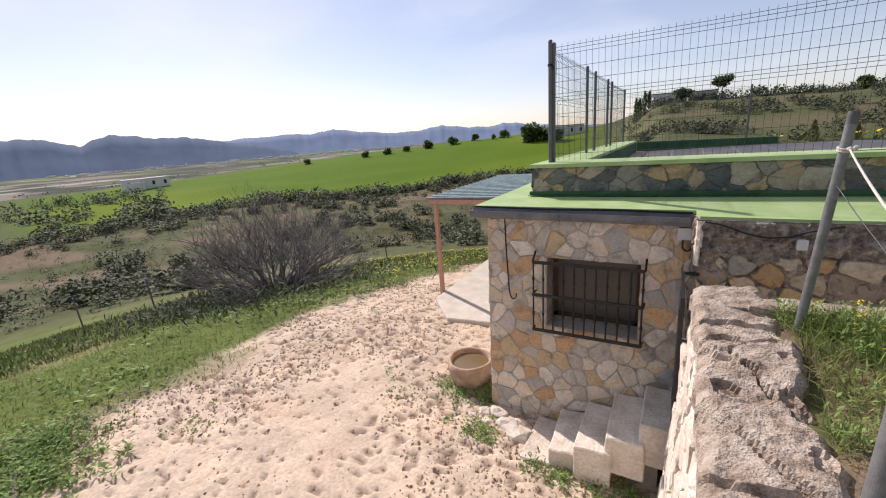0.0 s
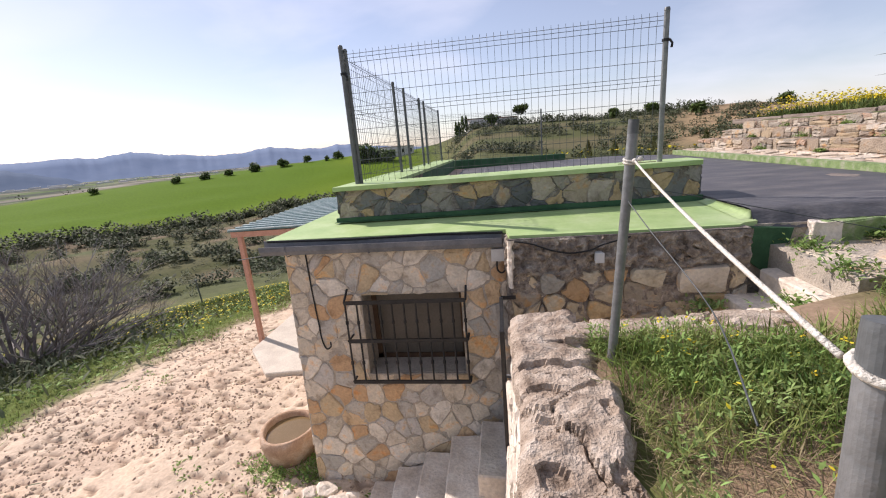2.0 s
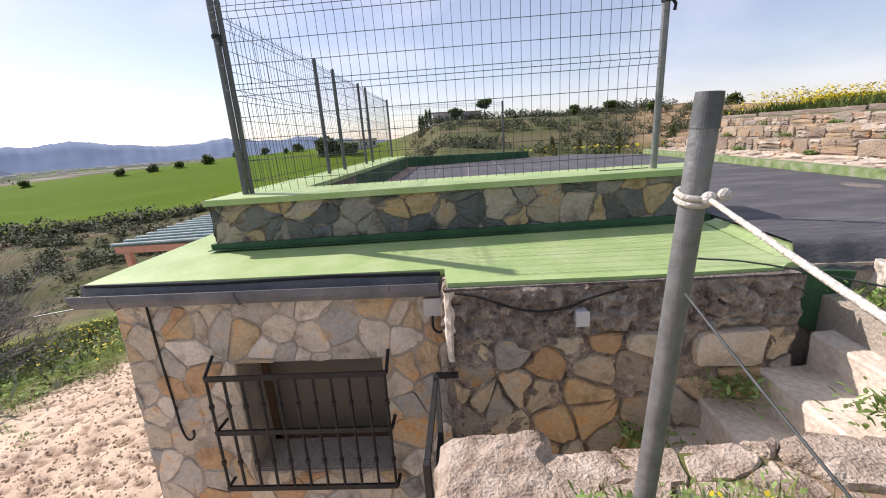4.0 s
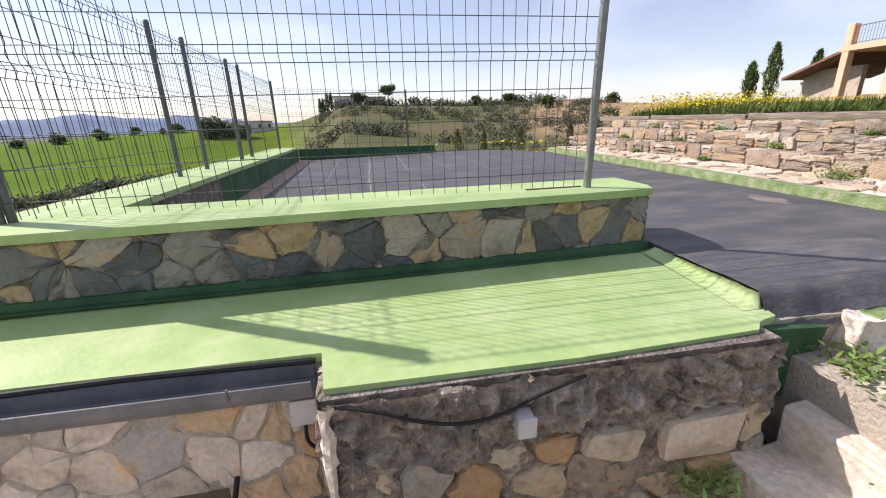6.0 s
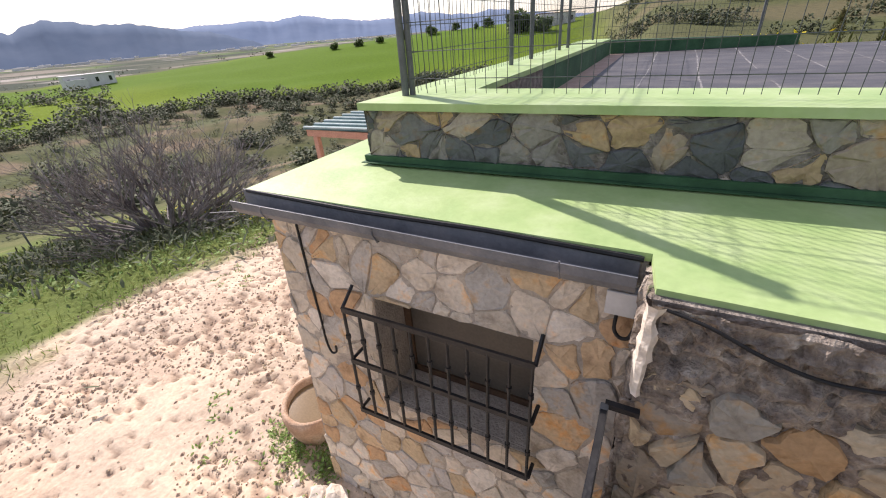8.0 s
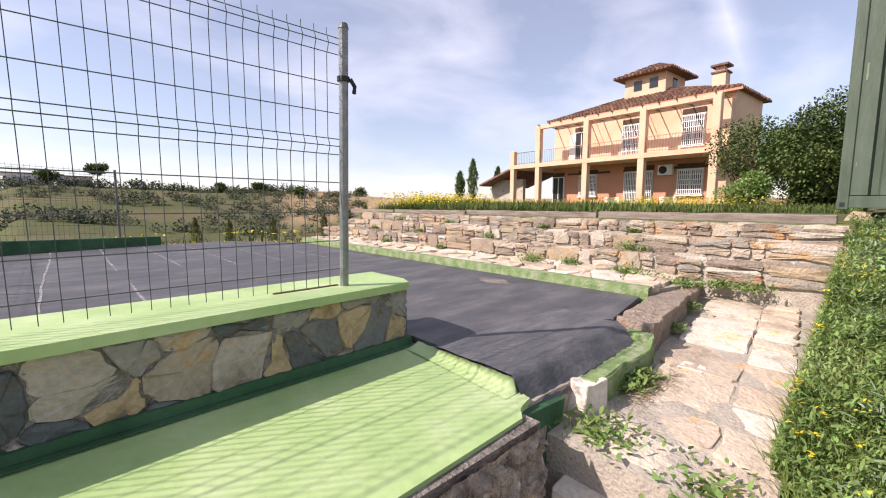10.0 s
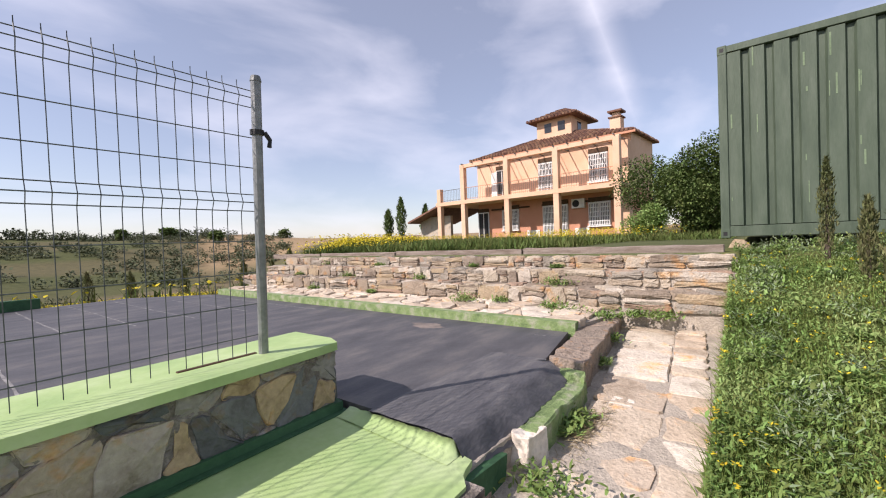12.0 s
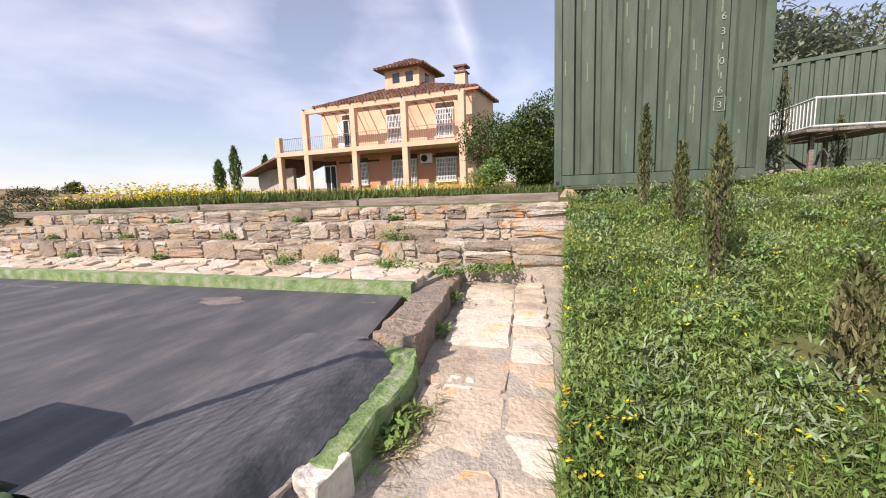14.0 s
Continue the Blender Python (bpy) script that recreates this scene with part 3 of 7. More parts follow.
    # hollows of trodden soil, darkened in the tint to imitate their shadows
    pits = sm(vnoise(X + 0.5 * Y, 1.6 * Y, 0.095, 23) + 0.22 * (vnoise(X, Y, 1.3, 24) - 0.5) + 0.07 * sm(Y, -1.5, 2.0), 0.71, 0.80)
    put(lowland * sandm * sm(n2, 0.5, 0.9) * 0.5, (0.50, 0.37, 0.27))
    put(lowland * sandm * pits * 0.75, (0.24, 0.17, 0.125))
    terrace = (Z > -1.2) * (Y < -1.7) * (X > 1.6) * (r < 14)
    put(terrace, (0.11, 0.12, 0.045))
    put(terrace * sm(vnoise(X, Y, 0.6, 41), 0.5, 0.75) * (1 - sm(X, 3.5, 5)), (0.26, 0.19, 0.13))
    att = me.color_attributes.new("tint", "FLOAT_COLOR", "POINT")
    att.data.foreach_set("color", np.concatenate([c, np.ones((len(c), 1))], 1).ravel().astype(np.float32))
    me.materials.append(M["ground"])
    tagged(new("ground", me), "uneven ground of pale sand, grass, scrub and green fields", "ground", kind="structure")


ground()


# ---- mountains on the horizon ----
def mountains(name, dist, base, prof, seed, material, label):
    """A ridge round part of the horizon; prof gives (azimuth, crest height)."""
    bm = bmesh.new()
    a0, a1 = prof[0][0], prof[-1][0]
    n = 260
    rows = []
    for i in range(n + 1):
        a = lerp(a0, a1, i / n)
        h = float(np.interp(a, [p[0] for p in prof], [p[1] for p in prof]))
        h += 14 * (float(vnoise(a * 10, 0, 9, seed)) - 0.5) + 7 * (float(vnoise(a * 10, 5, 2.5, seed)) - 0.5)
        t = radians(a)
        col = []
        for k, (dd, f) in enumerate(((-700, 0.0), (-450, 0.32), (-200, 0.68), (0, 1.0), (60, 0.6))):
            w = 90 * (float(vnoise(a * 10, k * 7, 5, seed + 1)) - 0.5) * (k in (1, 2))
            d = dist + dd + w
            col.append(bm.verts.new((1.5 - math.sin(t) * d, -4 + math.cos(t) * d, base + (h - base) * f)))
        rows.append(col)
    for p, q in zip(rows, rows[1:]):
        for k in range(4):
            bm.faces.new((p[k], q[k], q[k + 1], p[k + 1]))
    solid(name, bm, material, label, "mountains", kind="structure", smooth=True)


mountains("backdrop", 4500, -60, [(5, -30), (12, 10), (17, 45), (21.3, 92), (24, 60), (29.5, 112), (33, 75), (37.5, 80), (44, 158), (47, 128), (52, 134), (58, 120), (70, 100)], 50, M["mountain"], "mountain range on the far horizon, blue haze put into its colour")
mountains("backdrop", 3700, -62, [(48, -60), (53, 50), (57, 90), (60.7, 140), (64, 148), (67.8, 188), (70.5, 118), (73.8, 182), (77, 178), (85, 165), (100, 140), (125, 60)], 60, M["foothill"], "foothills before the mountains, darker blue haze put into their colour")

# ---- hut: walls, roof, window ----
WALL_TOP, YARD = -0.46, -3.05


def wall_mesh(name, x0, x1, y_top, y_base, z0, z1, thick, hole, material, label):
    """A wall along x with a window opening through it; its front leans from y_base to y_top."""
    bm = bmesh.new()
    fy = lambda z: lerp(y_base, y_top, (z - z0) / (z1 - z0))
    if hole:
        hx0, hx1, hz0, hz1 = hole
        cells = ((x0, hx0, z0, z1), (hx1, x1, z0, z1), (hx0, hx1, z0, hz0), (hx0, hx1, hz1, z1))
    else:
        cells = ((x0, x1, z0, z1),)
    for a, b, c, d in cells:
        vs = [bm.verts.new(p) for p in ((a, fy(c), c), (b, fy(c), c), (b, y_top + thick, c), (a, y_top + thick, c), (a, fy(d), d), (b, fy(d), d), (b, y_top + thick, d), (a, y_top + thick, d))]
        for f in ((0, 3, 2, 1), (4, 5, 6, 7), (0, 1, 5, 4), (1, 2, 6, 5), (2, 3, 7, 6), (3, 0, 4, 7)):
            bm.faces.new([vs[i] for i in f])
    return solid(name, bm, material, label, "wall", kind="structure")


HX0, HX1, HZ0, HZ1 = 0.20, 1.14, -1.78, -0.98
FX0, FX1 = -0.50, 1.56
front = wall_mesh("wall_front", FX0, FX1, -0.86, -1.0, YARD - 0.1, WALL_TOP, 0.3, (HX0, HX1, HZ0, HZ1), M["mortar"], "hut front wall faced with irregular flat stones")
h0 = WALL_TOP - YARD + 0.1
place_front = lambda u, v, d: (FX0 + u, lerp(-1.0, -0.86, v / h0) - d, YARD - 0.1 + v)
polys = crazy(FX1 - FX0, h0 - 0.09, 0.185, 0.15, RN, [(HX0 - FX0, HZ0 - YARD + 0.1, HX1 - FX0, HZ1 - YARD + 0.1)], jitter=0.52, skip=0.14)
stones(front, polys, place_front, M["facing"], RN, gap=0.007, proud=0.008, rough=0.009)
# left flank of the hut
bm = bmesh.new()
box(bm, FX0, FX0 + 0.3, -0.53, 2.2, YARD - 0.1, WALL_TOP)
flank = solid("wall_flank", bm, M["mortar"], "hut side wall faced with irregular flat stones", "wall", kind="structure")
polys = crazy(2.2 + 0.9, h0, 0.26, 0.22, RN)
stones(flank, polys, lambda u, v, d: (FX0 - d, lerp(-1.0, -0.86, v / h0) + u, YARD - 0.1 + v), M["facing"], RN, gap=0.011, proud=0.009, rough=0.008)
# room behind the window; its gloom is painted into the surfaces' colour
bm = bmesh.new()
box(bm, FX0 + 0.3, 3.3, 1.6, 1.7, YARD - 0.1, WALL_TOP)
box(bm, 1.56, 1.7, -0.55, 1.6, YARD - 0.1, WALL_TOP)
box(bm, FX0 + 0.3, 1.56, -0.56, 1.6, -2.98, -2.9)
solid("wall_room", bm, M["dark"], "bare room behind the barred window, dimness put into its colour", "room", kind="structure")
# old wall of the cistern
RX0, RX1 = 1.585, 3.36
old = wall_mesh("wall_old", RX0, RX1, -1.12, -1.17, YARD - 0.1, WALL_TOP, 0.5, None, M["mortar_dark"], "old rubble stone wall with dark stains")
place_old = lambda u, v, d: (RX0 + u, lerp(-1.17, -1.12, v / h0) - d, YARD - 0.1 + v)
# uneven old mortar over its face, thicker along the top
nu, nv = 170, 150
U, V = np.meshgrid(np.linspace(0, RX1 - RX0, nu), np.linspace(h0 - 1.75, h0 - 0.002, nv))
D = 0.045 * (vnoise(U, V, 0.14, 201) - 0.5) + 0.045 * (vnoise(U, V, 0.045, 202) - 0.5) + 0.035 * (vnoise(U, V, 0.021, 203) - 0.5)
D = 0.012 + (1 - 0.75 * sm(V, h0 - 0.07, h0 - 0.01)) * D * (0.45 + 0.75 * sm(V, h0 - 0.42, h0 - 0.25) * (1 - 0.5 * sm(U, 1.2, 1.4))) + 0.02 * sm(V, h0 - 0.36, h0 - 0.24) - 0.03 * sm(vnoise(U, V, 0.1, 204), 0.72, 0.8)
me = bpy.data.meshes.new("rough_mortar")
me.from_pydata([place_old(u, v, d) for u, v, d in zip(U.ravel().tolist(), V.ravel().tolist(), D.ravel().tolist())], [], [(j * nu + i, j * nu + i + 1, (j + 1) * nu + i + 1, (j + 1) * nu + i) for j in range(nv - 1) for i in range(nu - 1)])
me.materials.append(M["rough_render"])
part("rough_mortar", me, M["rough_render"], old, "crumbling brown mortar between the stones")
big = (1.26, h0 - 0.50, 1.64, h0 - 0.25)
polys = crazy(RX1 - RX0, h0 - 0.27, 0.215, 0.165, RN, [big], jitter=0.5, skip=0.12)
stones(old, polys, place_old, M["oldstone"], RN, gap=0.012, proud=0.032, rough=0.014)
stones(old, [[(big[0] + 0.01, big[1] + 0.01), (big[2] - 0.02, big[1]), (big[2], big[3] - 0.02), (big[0] + 0.02, big[3] - 0.04)]], place_old, M["flag"], RN, gap=0.006, proud=0.04, rough=0.012)
# thin flat stones under the roof edge at one end
polys = crazy(0.52, 0.19, 0.13, 0.052, RN, jitter=0.4)
stones(old, polys, lambda u, v, d: place_old(1.24 + u, v + h0 - 0.225, d), M["rough_render"], RN, gap=0.006, proud=0.035, rough=0.012)
# end of the old wall at its corner, with pale flaking plaster on the upper edge
polys = crazy(0.24, h0, 0.13, 0.14, RN, jitter=0.5)
stones(old, polys, lambda u, v, d: (RX0 - d, lerp(-1.17, -1.12, v / h0) + u, YARD - 0.1 + v), M["rough_render"], RN, gap=0.004, proud=0.020, rough=0.018)
bm = bmesh.new()
rows = []
for i in range(31):
    z = WALL_TOP - 0.40 * i / 30
    wide = 0.02 + 0.05 * float(vnoise(i * 0.0133, 0.1, 0.06, 221)) * (1.0 if i < 18 else 0.4)
    d = 0.020 + 0.014 * (float(vnoise(i * 0.0133, 0.3, 0.035, 220)) - 0.5)
    rows.append([bm.verts.new(p) for p in ((RX0 + wide * 0.7, -1.128 - 0.03, z), (RX0 + wide * 0.3, -1.165 - 0.5 * d, z), (RX0 - d * 0.5, -1.155 - 0.3 * d, z), (RX0 - d, -1.12, z), (RX0 - d * 0.7, -1.10 + wide, z), (RX0 + 0.01, -1.09 + wide, z))])
for p, q in zip(rows, rows[1:]):
    for k in range(5):
        bm.faces.new((p[k], p[k + 1], q[k + 1], q[k]))
part("plaster_edge", bm, M["limewash"], old, "pale flaking plaster on the wall's corner")


roof_z = lambda x, y: -0.385 - 0.045 * min(1.0, max(0.0, (-0.3 - y) / 0.75)) - 0.012 * x / 3.0
bm = bmesh.new()
prism(bm, [(-0.655, -0.87), (1.565, -0.875), (1.59, -1.09), (2.5, -1.10), (3.305, -1.07), (3.36, -1.02), (3.40, -1.005), (3.47, -0.99), (3.48, -0.93), (3.48, -0.2), (3.3, 0.2), (-0.2, 0.25), (-0.42, 2.4), (-0.54, 2.4), (-0.54, 0.14)], lambda x, y: roof_z(x, y) - 0.035, roof_z)
roof = solid("roof", bm, M["green"], "flat roof sheet painted light green", "roof", kind="structure")
bm = bmesh.new()
prism(bm, [(-0.50, -0.84), (1.56, -0.84), (1.60, -1.06), (3.34, -1.05), (3.5, -0.2), (-0.45, -0.2), (-0.45, 2.2), (-0.50, 2.2)], WALL_TOP - 0.004, lambda x, y: roof_z(x, y) - 0.037)
solid("roof_slab", bm, M["mortar_dark"], "dark weathered slab edge below the roof sheet", "slab", kind="structure")
# its edge turned up against the court's sheet
bm = bmesh.new()
rows = []
for i in range(25):
    y = lerp(-0.93, -0.20, i / 24)
    w_ = 0.004 * math.sin(i * 1.7) + 0.003 * math.sin(i * 4.1)
    rows.append([])
    for k, f in enumerate((0.0, 0.35, 0.7, 1.0)):
        x = lerp(3.37, 3.468 + w_, f)
        rows[-1].append(bm.verts.new((x, y, lerp(roof_z(x, y) + 0.0015, -0.374, f ** 2.2) if i else roof_z(x, y) + 0.0015)))
    rows[-1].append(bm.verts.new((3.470 + w_, y, -0.46)))
for p, q in zip(rows, rows[1:]):
    for k in range(4):
        bm.faces.new((p[k], p[k + 1], q[k + 1], q[k]))
solid("trim", bm, M["green"], "light green lip where the roof meets the court", "trim", kind="structure", smooth=True)
# dark painted foot of the curb; the roof strip beside it has shade coloured in
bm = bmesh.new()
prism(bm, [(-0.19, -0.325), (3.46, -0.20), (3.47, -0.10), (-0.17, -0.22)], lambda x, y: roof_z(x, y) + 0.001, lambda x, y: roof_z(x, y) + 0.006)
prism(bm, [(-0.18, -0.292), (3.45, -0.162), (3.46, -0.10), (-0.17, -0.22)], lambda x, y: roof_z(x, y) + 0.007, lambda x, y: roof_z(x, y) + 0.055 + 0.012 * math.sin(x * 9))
solid("trim", bm, M["green_dark"], "dark green strip along the curb foot, paint with shade coloured in", "trim", kind="structure")

# gutter
g = thing("gutter", (0.45, -0.93, -0.52), "grey sheet-metal gutter hung below the roof edge", "gutter")
bm = bmesh.new()
sec = [(-0.005, 0.055), (-0.005, -0.035), (-0.03, -0.06), (-0.075, -0.06), (-0.10, -0.02), (-0.105, 0.02), (-0.112, 0.02), (-0.108, -0.025), (-0.08, -0.068), (-0.025, -0.068), (0.003, -0.04), (0.003, 0.055)]
ra = [bm.verts.new((-0.68, -0.868 + a, -0.475 + b)) for a, b in sec]
rb = [bm.verts.new((1.53, -0.872 + a, -0.495 + b)) for a, b in sec]
for i in range(len(sec)):
    j = (i + 1) % len(sec)
    bm.faces.new((ra[i], rb[i], rb[j], ra[j]))
bm.faces.new(ra), bm.faces.new(rb[::-1])
part("trough", bm, M["gutter"], g)
for x in (-0.42, 0.35, 1.25):
    bm = bmesh.new()
    tube(bm, [(x, -0.984, -0.462), (x, -0.986, -0.50), (x, -0.955, -0.558), (x, -0.87, -0.562)], 0.005, 5)
    part("bracket", bm, M["gutter"], g)
# added black bar draws the dark gap under the roof edge
bm = bmesh.new()
tube(bm, [(-0.64, -0.875, -0.425), (0.2, -0.885, -0.44), (0.9, -0.88, -0.435), (1.54, -0.885, -0.45)], 0.011, 6)
part("cable", bm, M["rubber"], g, "black bar standing in for the shaded gap under the roof edge")

# window grille
gr = thing("window_grille", (0.62, -0.95, -1.8), "black iron window grille standing proud of the wall", "grille")
GX0, GX1, GY, GZ0, GZ1 = 0.08, 1.19, -1.06, -1.785, -1.00
ty, by = GY + 0.03, GY
yy = lambda z: lerp(by, ty, (z - GZ0) / (GZ1 - GZ0))
for z in (GZ0, (GZ0 + GZ1) / 2 + 0.02, GZ1):
    bm = bmesh.new()
    box(bm, GX0, GX1, yy(z) - 0.008, yy(z) + 0.008, z - 0.017, z + 0.017)
    part("rail", bm, M["iron"], gr)
for i in range(11):
    x = lerp(GX0 + 0.01, GX1 - 0.01, i / 10)
    bm = bmesh.new()
    tube(bm, [(x, yy(GZ0), GZ0), (x, yy(GZ1), GZ1)], 0.0095, 6)
    for f in (0.25, 0.76):
        z = lerp(GZ0, GZ1, f)
        tube(bm, [(x, yy(z - 0.014), z - 0.014), (x, yy(z), z), (x, yy(z + 0.014), z + 0.014)], 0.0155, 6)
    part("bar", bm, M["iron"], gr)
for x in (GX0, GX1):
    for z, dz in ((GZ0, 0.0), ((GZ0 + GZ1) / 2 + 0.02, 0.0), (GZ1, 0.09)):
        bm = bmesh.new()
        tube(bm, [(x, yy(z), z), (x, -0.87 - (0.1 if z == GZ0 else 0.04), z + dz)], 0.011, 5)
        part("stay", bm, M["iron"], gr)
# window behind it
w = tagged(new("window_1"), "recessed window with old frame and dusty panes", "window", kind="structure")
w.location = (0.67, -0.62, -1.38)
for a, b, c, d in ((HX0, HX0 + 0.05, HZ0, HZ1), (HX1 - 0.05, HX1, HZ0, HZ1), (HX0, HX1, HZ0, HZ0 + 0.05), (HX0, HX1, HZ1 - 0.05, HZ1)):
    bm = bmesh.new()
    box(bm, a, b, -0.62, -0.58, c, d)
    part("frame", bm, M["wood_dark"], w)
for a, b in ((HX0 + 0.05, HX1 - 0.05),):
    bm = bmesh.new()
    box(bm, a, b, -0.605, -0.60, HZ0 + 0.05, HZ1 - 0.05)
    part("pane", bm, M["dusty_glass"], w)
bm = bmesh.new()
box(bm, HX0 - 0.02, HX1 + 0.02, -0.90, -0.63, HZ0 - 0.03, HZ0 + 0.004)
part("sill", bm, M["mortar"], w)
bm = bmesh.new()
box(bm, HX0 - 0.1, HX1 + 0.1, -0.875, -0.6, HZ1, HZ1 + 0.05)
part("lintel", bm, M["mortar_dark"], w)

# small boxes and cables on the walls
def junction(loc, w_, h_, d_, label):
    t = thing("junction_box", loc, label, "junction box")
    x, y, z = loc
    bm = bmesh.new()
    box(bm, x - w_ / 2, x + w_ / 2, y - d_, y + 0.02, z, z + h_)
    part("case", bevel(bm, 0.006), M["plastic"], t)
    bm = bmesh.new()
    box(bm, x - w_ / 2 - 0.003, x + w_ / 2 + 0.003, y - d_ - 0.008, y - d_ + 0.004, z - 0.003, z + h_ + 0.003)
    part("lid", bevel(bm, 0.003), M["plastic"], t)
    return t


junction((1.495, -0.88, -0.69), 0.12, 0.105, 0.05, "pale grey junction box below the gutter end")
junction((2.265, -1.165, -0.655), 0.062, 0.075, 0.045, "small weathered junction box on the old wall")


def cable(name, pts, r, label):
    bm = bmesh.new()
    P_ = [Vector(p) for p in pts]
    out = []
    for i in range(len(P_) - 1):
        a, b, c, d = P_[max(i - 1, 0)], P_[i], P_[i + 1], P_[min(i + 2, len(P_) - 1)]
        for k in range(5):
            t = k / 5
            out.append(0.5 * ((2 * b) + (c - a) * t + (2 * a - 5 * b + 4 * c - d) * t * t + (3 * b - a - 3 * c + d) * t ** 3))
    out.append(P_[-1])
    tube(bm, out, r, 6)
    return solid(name, bm, M["rubber"] if r > 0.004 else M["wire"], label, "cable", smooth=True)


cable("cable", [(-0.28, -0.885, -0.55), (-0.27, -0.90, -0.9), (-0.25, -0.915, -1.25), (-0.235, -0.93, -1.42), (-0.20, -0.94, -1.50), (-0.155, -0.94, -1.48), (-0.15, -0.94, -1.43)], 0.0075, "black cable hanging down the wall with a hooked end")
cable("cable", [(1.48, -0.93, -0.69), (1.48, -0.94, -0.76), (1.51, -0.95, -0.79), (1.545, -0.95, -0.76), (1.56, -0.93, -0.6), (1.555, -0.92, -0.5)], 0.008, "black cable looped below the junction box")
cable("cable", [(1.60, -1.14, -0.47), (1.75, -1.17, -0.49), (1.9, -1.185, -0.545), (2.05, -1.19, -0.575), (2.2, -1.185, -0.56), (2.3, -1.18, -0.52), (2.5, -1.16, -0.475)], 0.0065, "black cable sagging along the top of the old wall")

# ---- curb wall at the end of the court ----
CF = lambda x: lerp(-0.285, -0.155, (x + 0.16) / 3.6)
cz = -0.03
bm = bmesh.new()
prism(bm, [(-0.15, -0.262), (3.42, -0.132), (3.44, 0.30), (0.36, 0.28), (0.33, 6.9), (-0.13, 6.9)], -0.6, lambda x, y: cz - 0.03 - 0.012 * max(0, y))
curb = solid("wall_curb", bm, M["mortar_dark"], "low stone curb wall at the court's end", "curb", kind="structure")
bm = bmesh.new()
prism(bm, [(-0.175, -0.295), (0.7, -0.268), (1.8, -0.225), (3.30, -0.175), (3.43, -0.16), (3.475, -0.05), (3.48, 0.31), (0.38, 0.29), (0.35, 6.95), (-0.16, 6.95)], lambda x, y: cz - 0.031 - 0.012 * max(0, y), lambda x, y: cz + 0.012 - 0.012 * max(0, y))
solid("trim", bm, M["green"], "light green painted top of the curb", "trim", kind="structure")
polys = crazy(3.58, 0.30, 0.18, 0.135, RN, jitter=0.55, skip=0.16)
stones(curb, polys, lambda u, v, d: (-0.15 + u, CF(-0.15 + u) + 0.025 - d, -0.36 + v), M["curbstone"], RN, gap=0.003, proud=0.009, rough=0.016)
polys = crazy(0.42, 0.30, 0.22, 0.3, RN)
stones(curb, polys, lambda u, v, d: (3.425 + d, -0.135 + u, -0.36 + v), M["curbstone"], RN, gap=0.006, proud=0.02, rough=0.012)
polys = crazy(3.2, 0.3, 0.26, 0.3, RN)
stones(curb, polys, lambda u, v, d: (-0.145 - d, -0.25 + u, -0.36 + v), M["curbstone"], RN, gap=0.008, proud=0.012, rough=0.01)
bm = bmesh.new()
box(bm, 2.72, 3.08, 0.02, 0.045, cz, cz + 0.016)
solid("plank", bevel(bm, 0.004), M["wood_dark"], "thin dark strip of wood lying on the curb", "strip")

# ---- court ----
bm = bmesh.new()
CT = lambda x, y: -0.372 + 0.012 * max(0.0, (-0.2 - y))
prism(bm, [(0.62, 0.29), (3.50, 0.32), (3.49, -0.86), (4.2, -0.86), (4.6, -0.81), (4.74, -0.78), (5.64, -0.62), (5.66, 6.3), (4.6, 7.6), (0.62, 7.4)], -0.54, CT)
court = solid("floor", bm, M["membrane"], "flat court covered with dark grey sheet", "court floor", kind="structure")
bm = bmesh.new()
prism(bm, [(0.33, 0.28), (0.62, 0.28), (0.62, 7.4), (0.33, 7.4)], -0.54, -0.374)
solid("gravel_margin", bm, M["pink"], "dusty pink strip along the court's edge", "margin", kind="structure")
for x, y0, y1 in ((4.86, -0.42, 6.2), (4.25, -0.44, 7.2), (3.66, 0.34, 7.3), (3.05, 0.34, 7.3), (2.42, 0.34, 7.3), (5.42, -0.5, 6.2), (1.8, 0.34, 7.3), (1.2, 0.34, 7.3)):
    bm = bmesh.new()
    n = 44
    row = []
    for i in range(n + 1):
        y = lerp(y0, y1, i / n)
        xx = x + 0.012 * math.sin(y * 1.3 + x * 7) + 0.004 * math.sin(y * 7)
        w_ = RN.uniform(0.005, 0.013)
        zz = CT(xx, y) + 0.003
        row.append((bm.verts.new((xx - w_, y, zz)), bm.verts.new((xx + w_, y, zz))))
    for p, q in zip(row, row[1:]):
        bm.faces.new((p[0], p[1], q[1], q[0]))
    part("seam", bm, M["seam"], court)
for x, y, rx, ry in ((5.25, 0.72, 0.16, 0.3), (4.62, -0.2, 0.1, 0.2), (3.9, 0.7, 0.14, 0.22)):
    bm = bmesh.new()
    c0 = bm.verts.new((x, y, -0.366))
    ring = [bm.verts.new((x + rx * math.cos(t) * RN.uniform(0.6, 1.1), y + ry * math.sin(t) * RN.uniform(0.6, 1.1), -0.3675)) for t in (i * 2 * math.pi / 22 for i in range(22))]
    for i in range(22):
        bm.faces.new((c0, ring[i], ring[(i + 1) % 22]))
    part("dust_patch", bm, M["dust"], court, "patch of brown dust on the sheet")
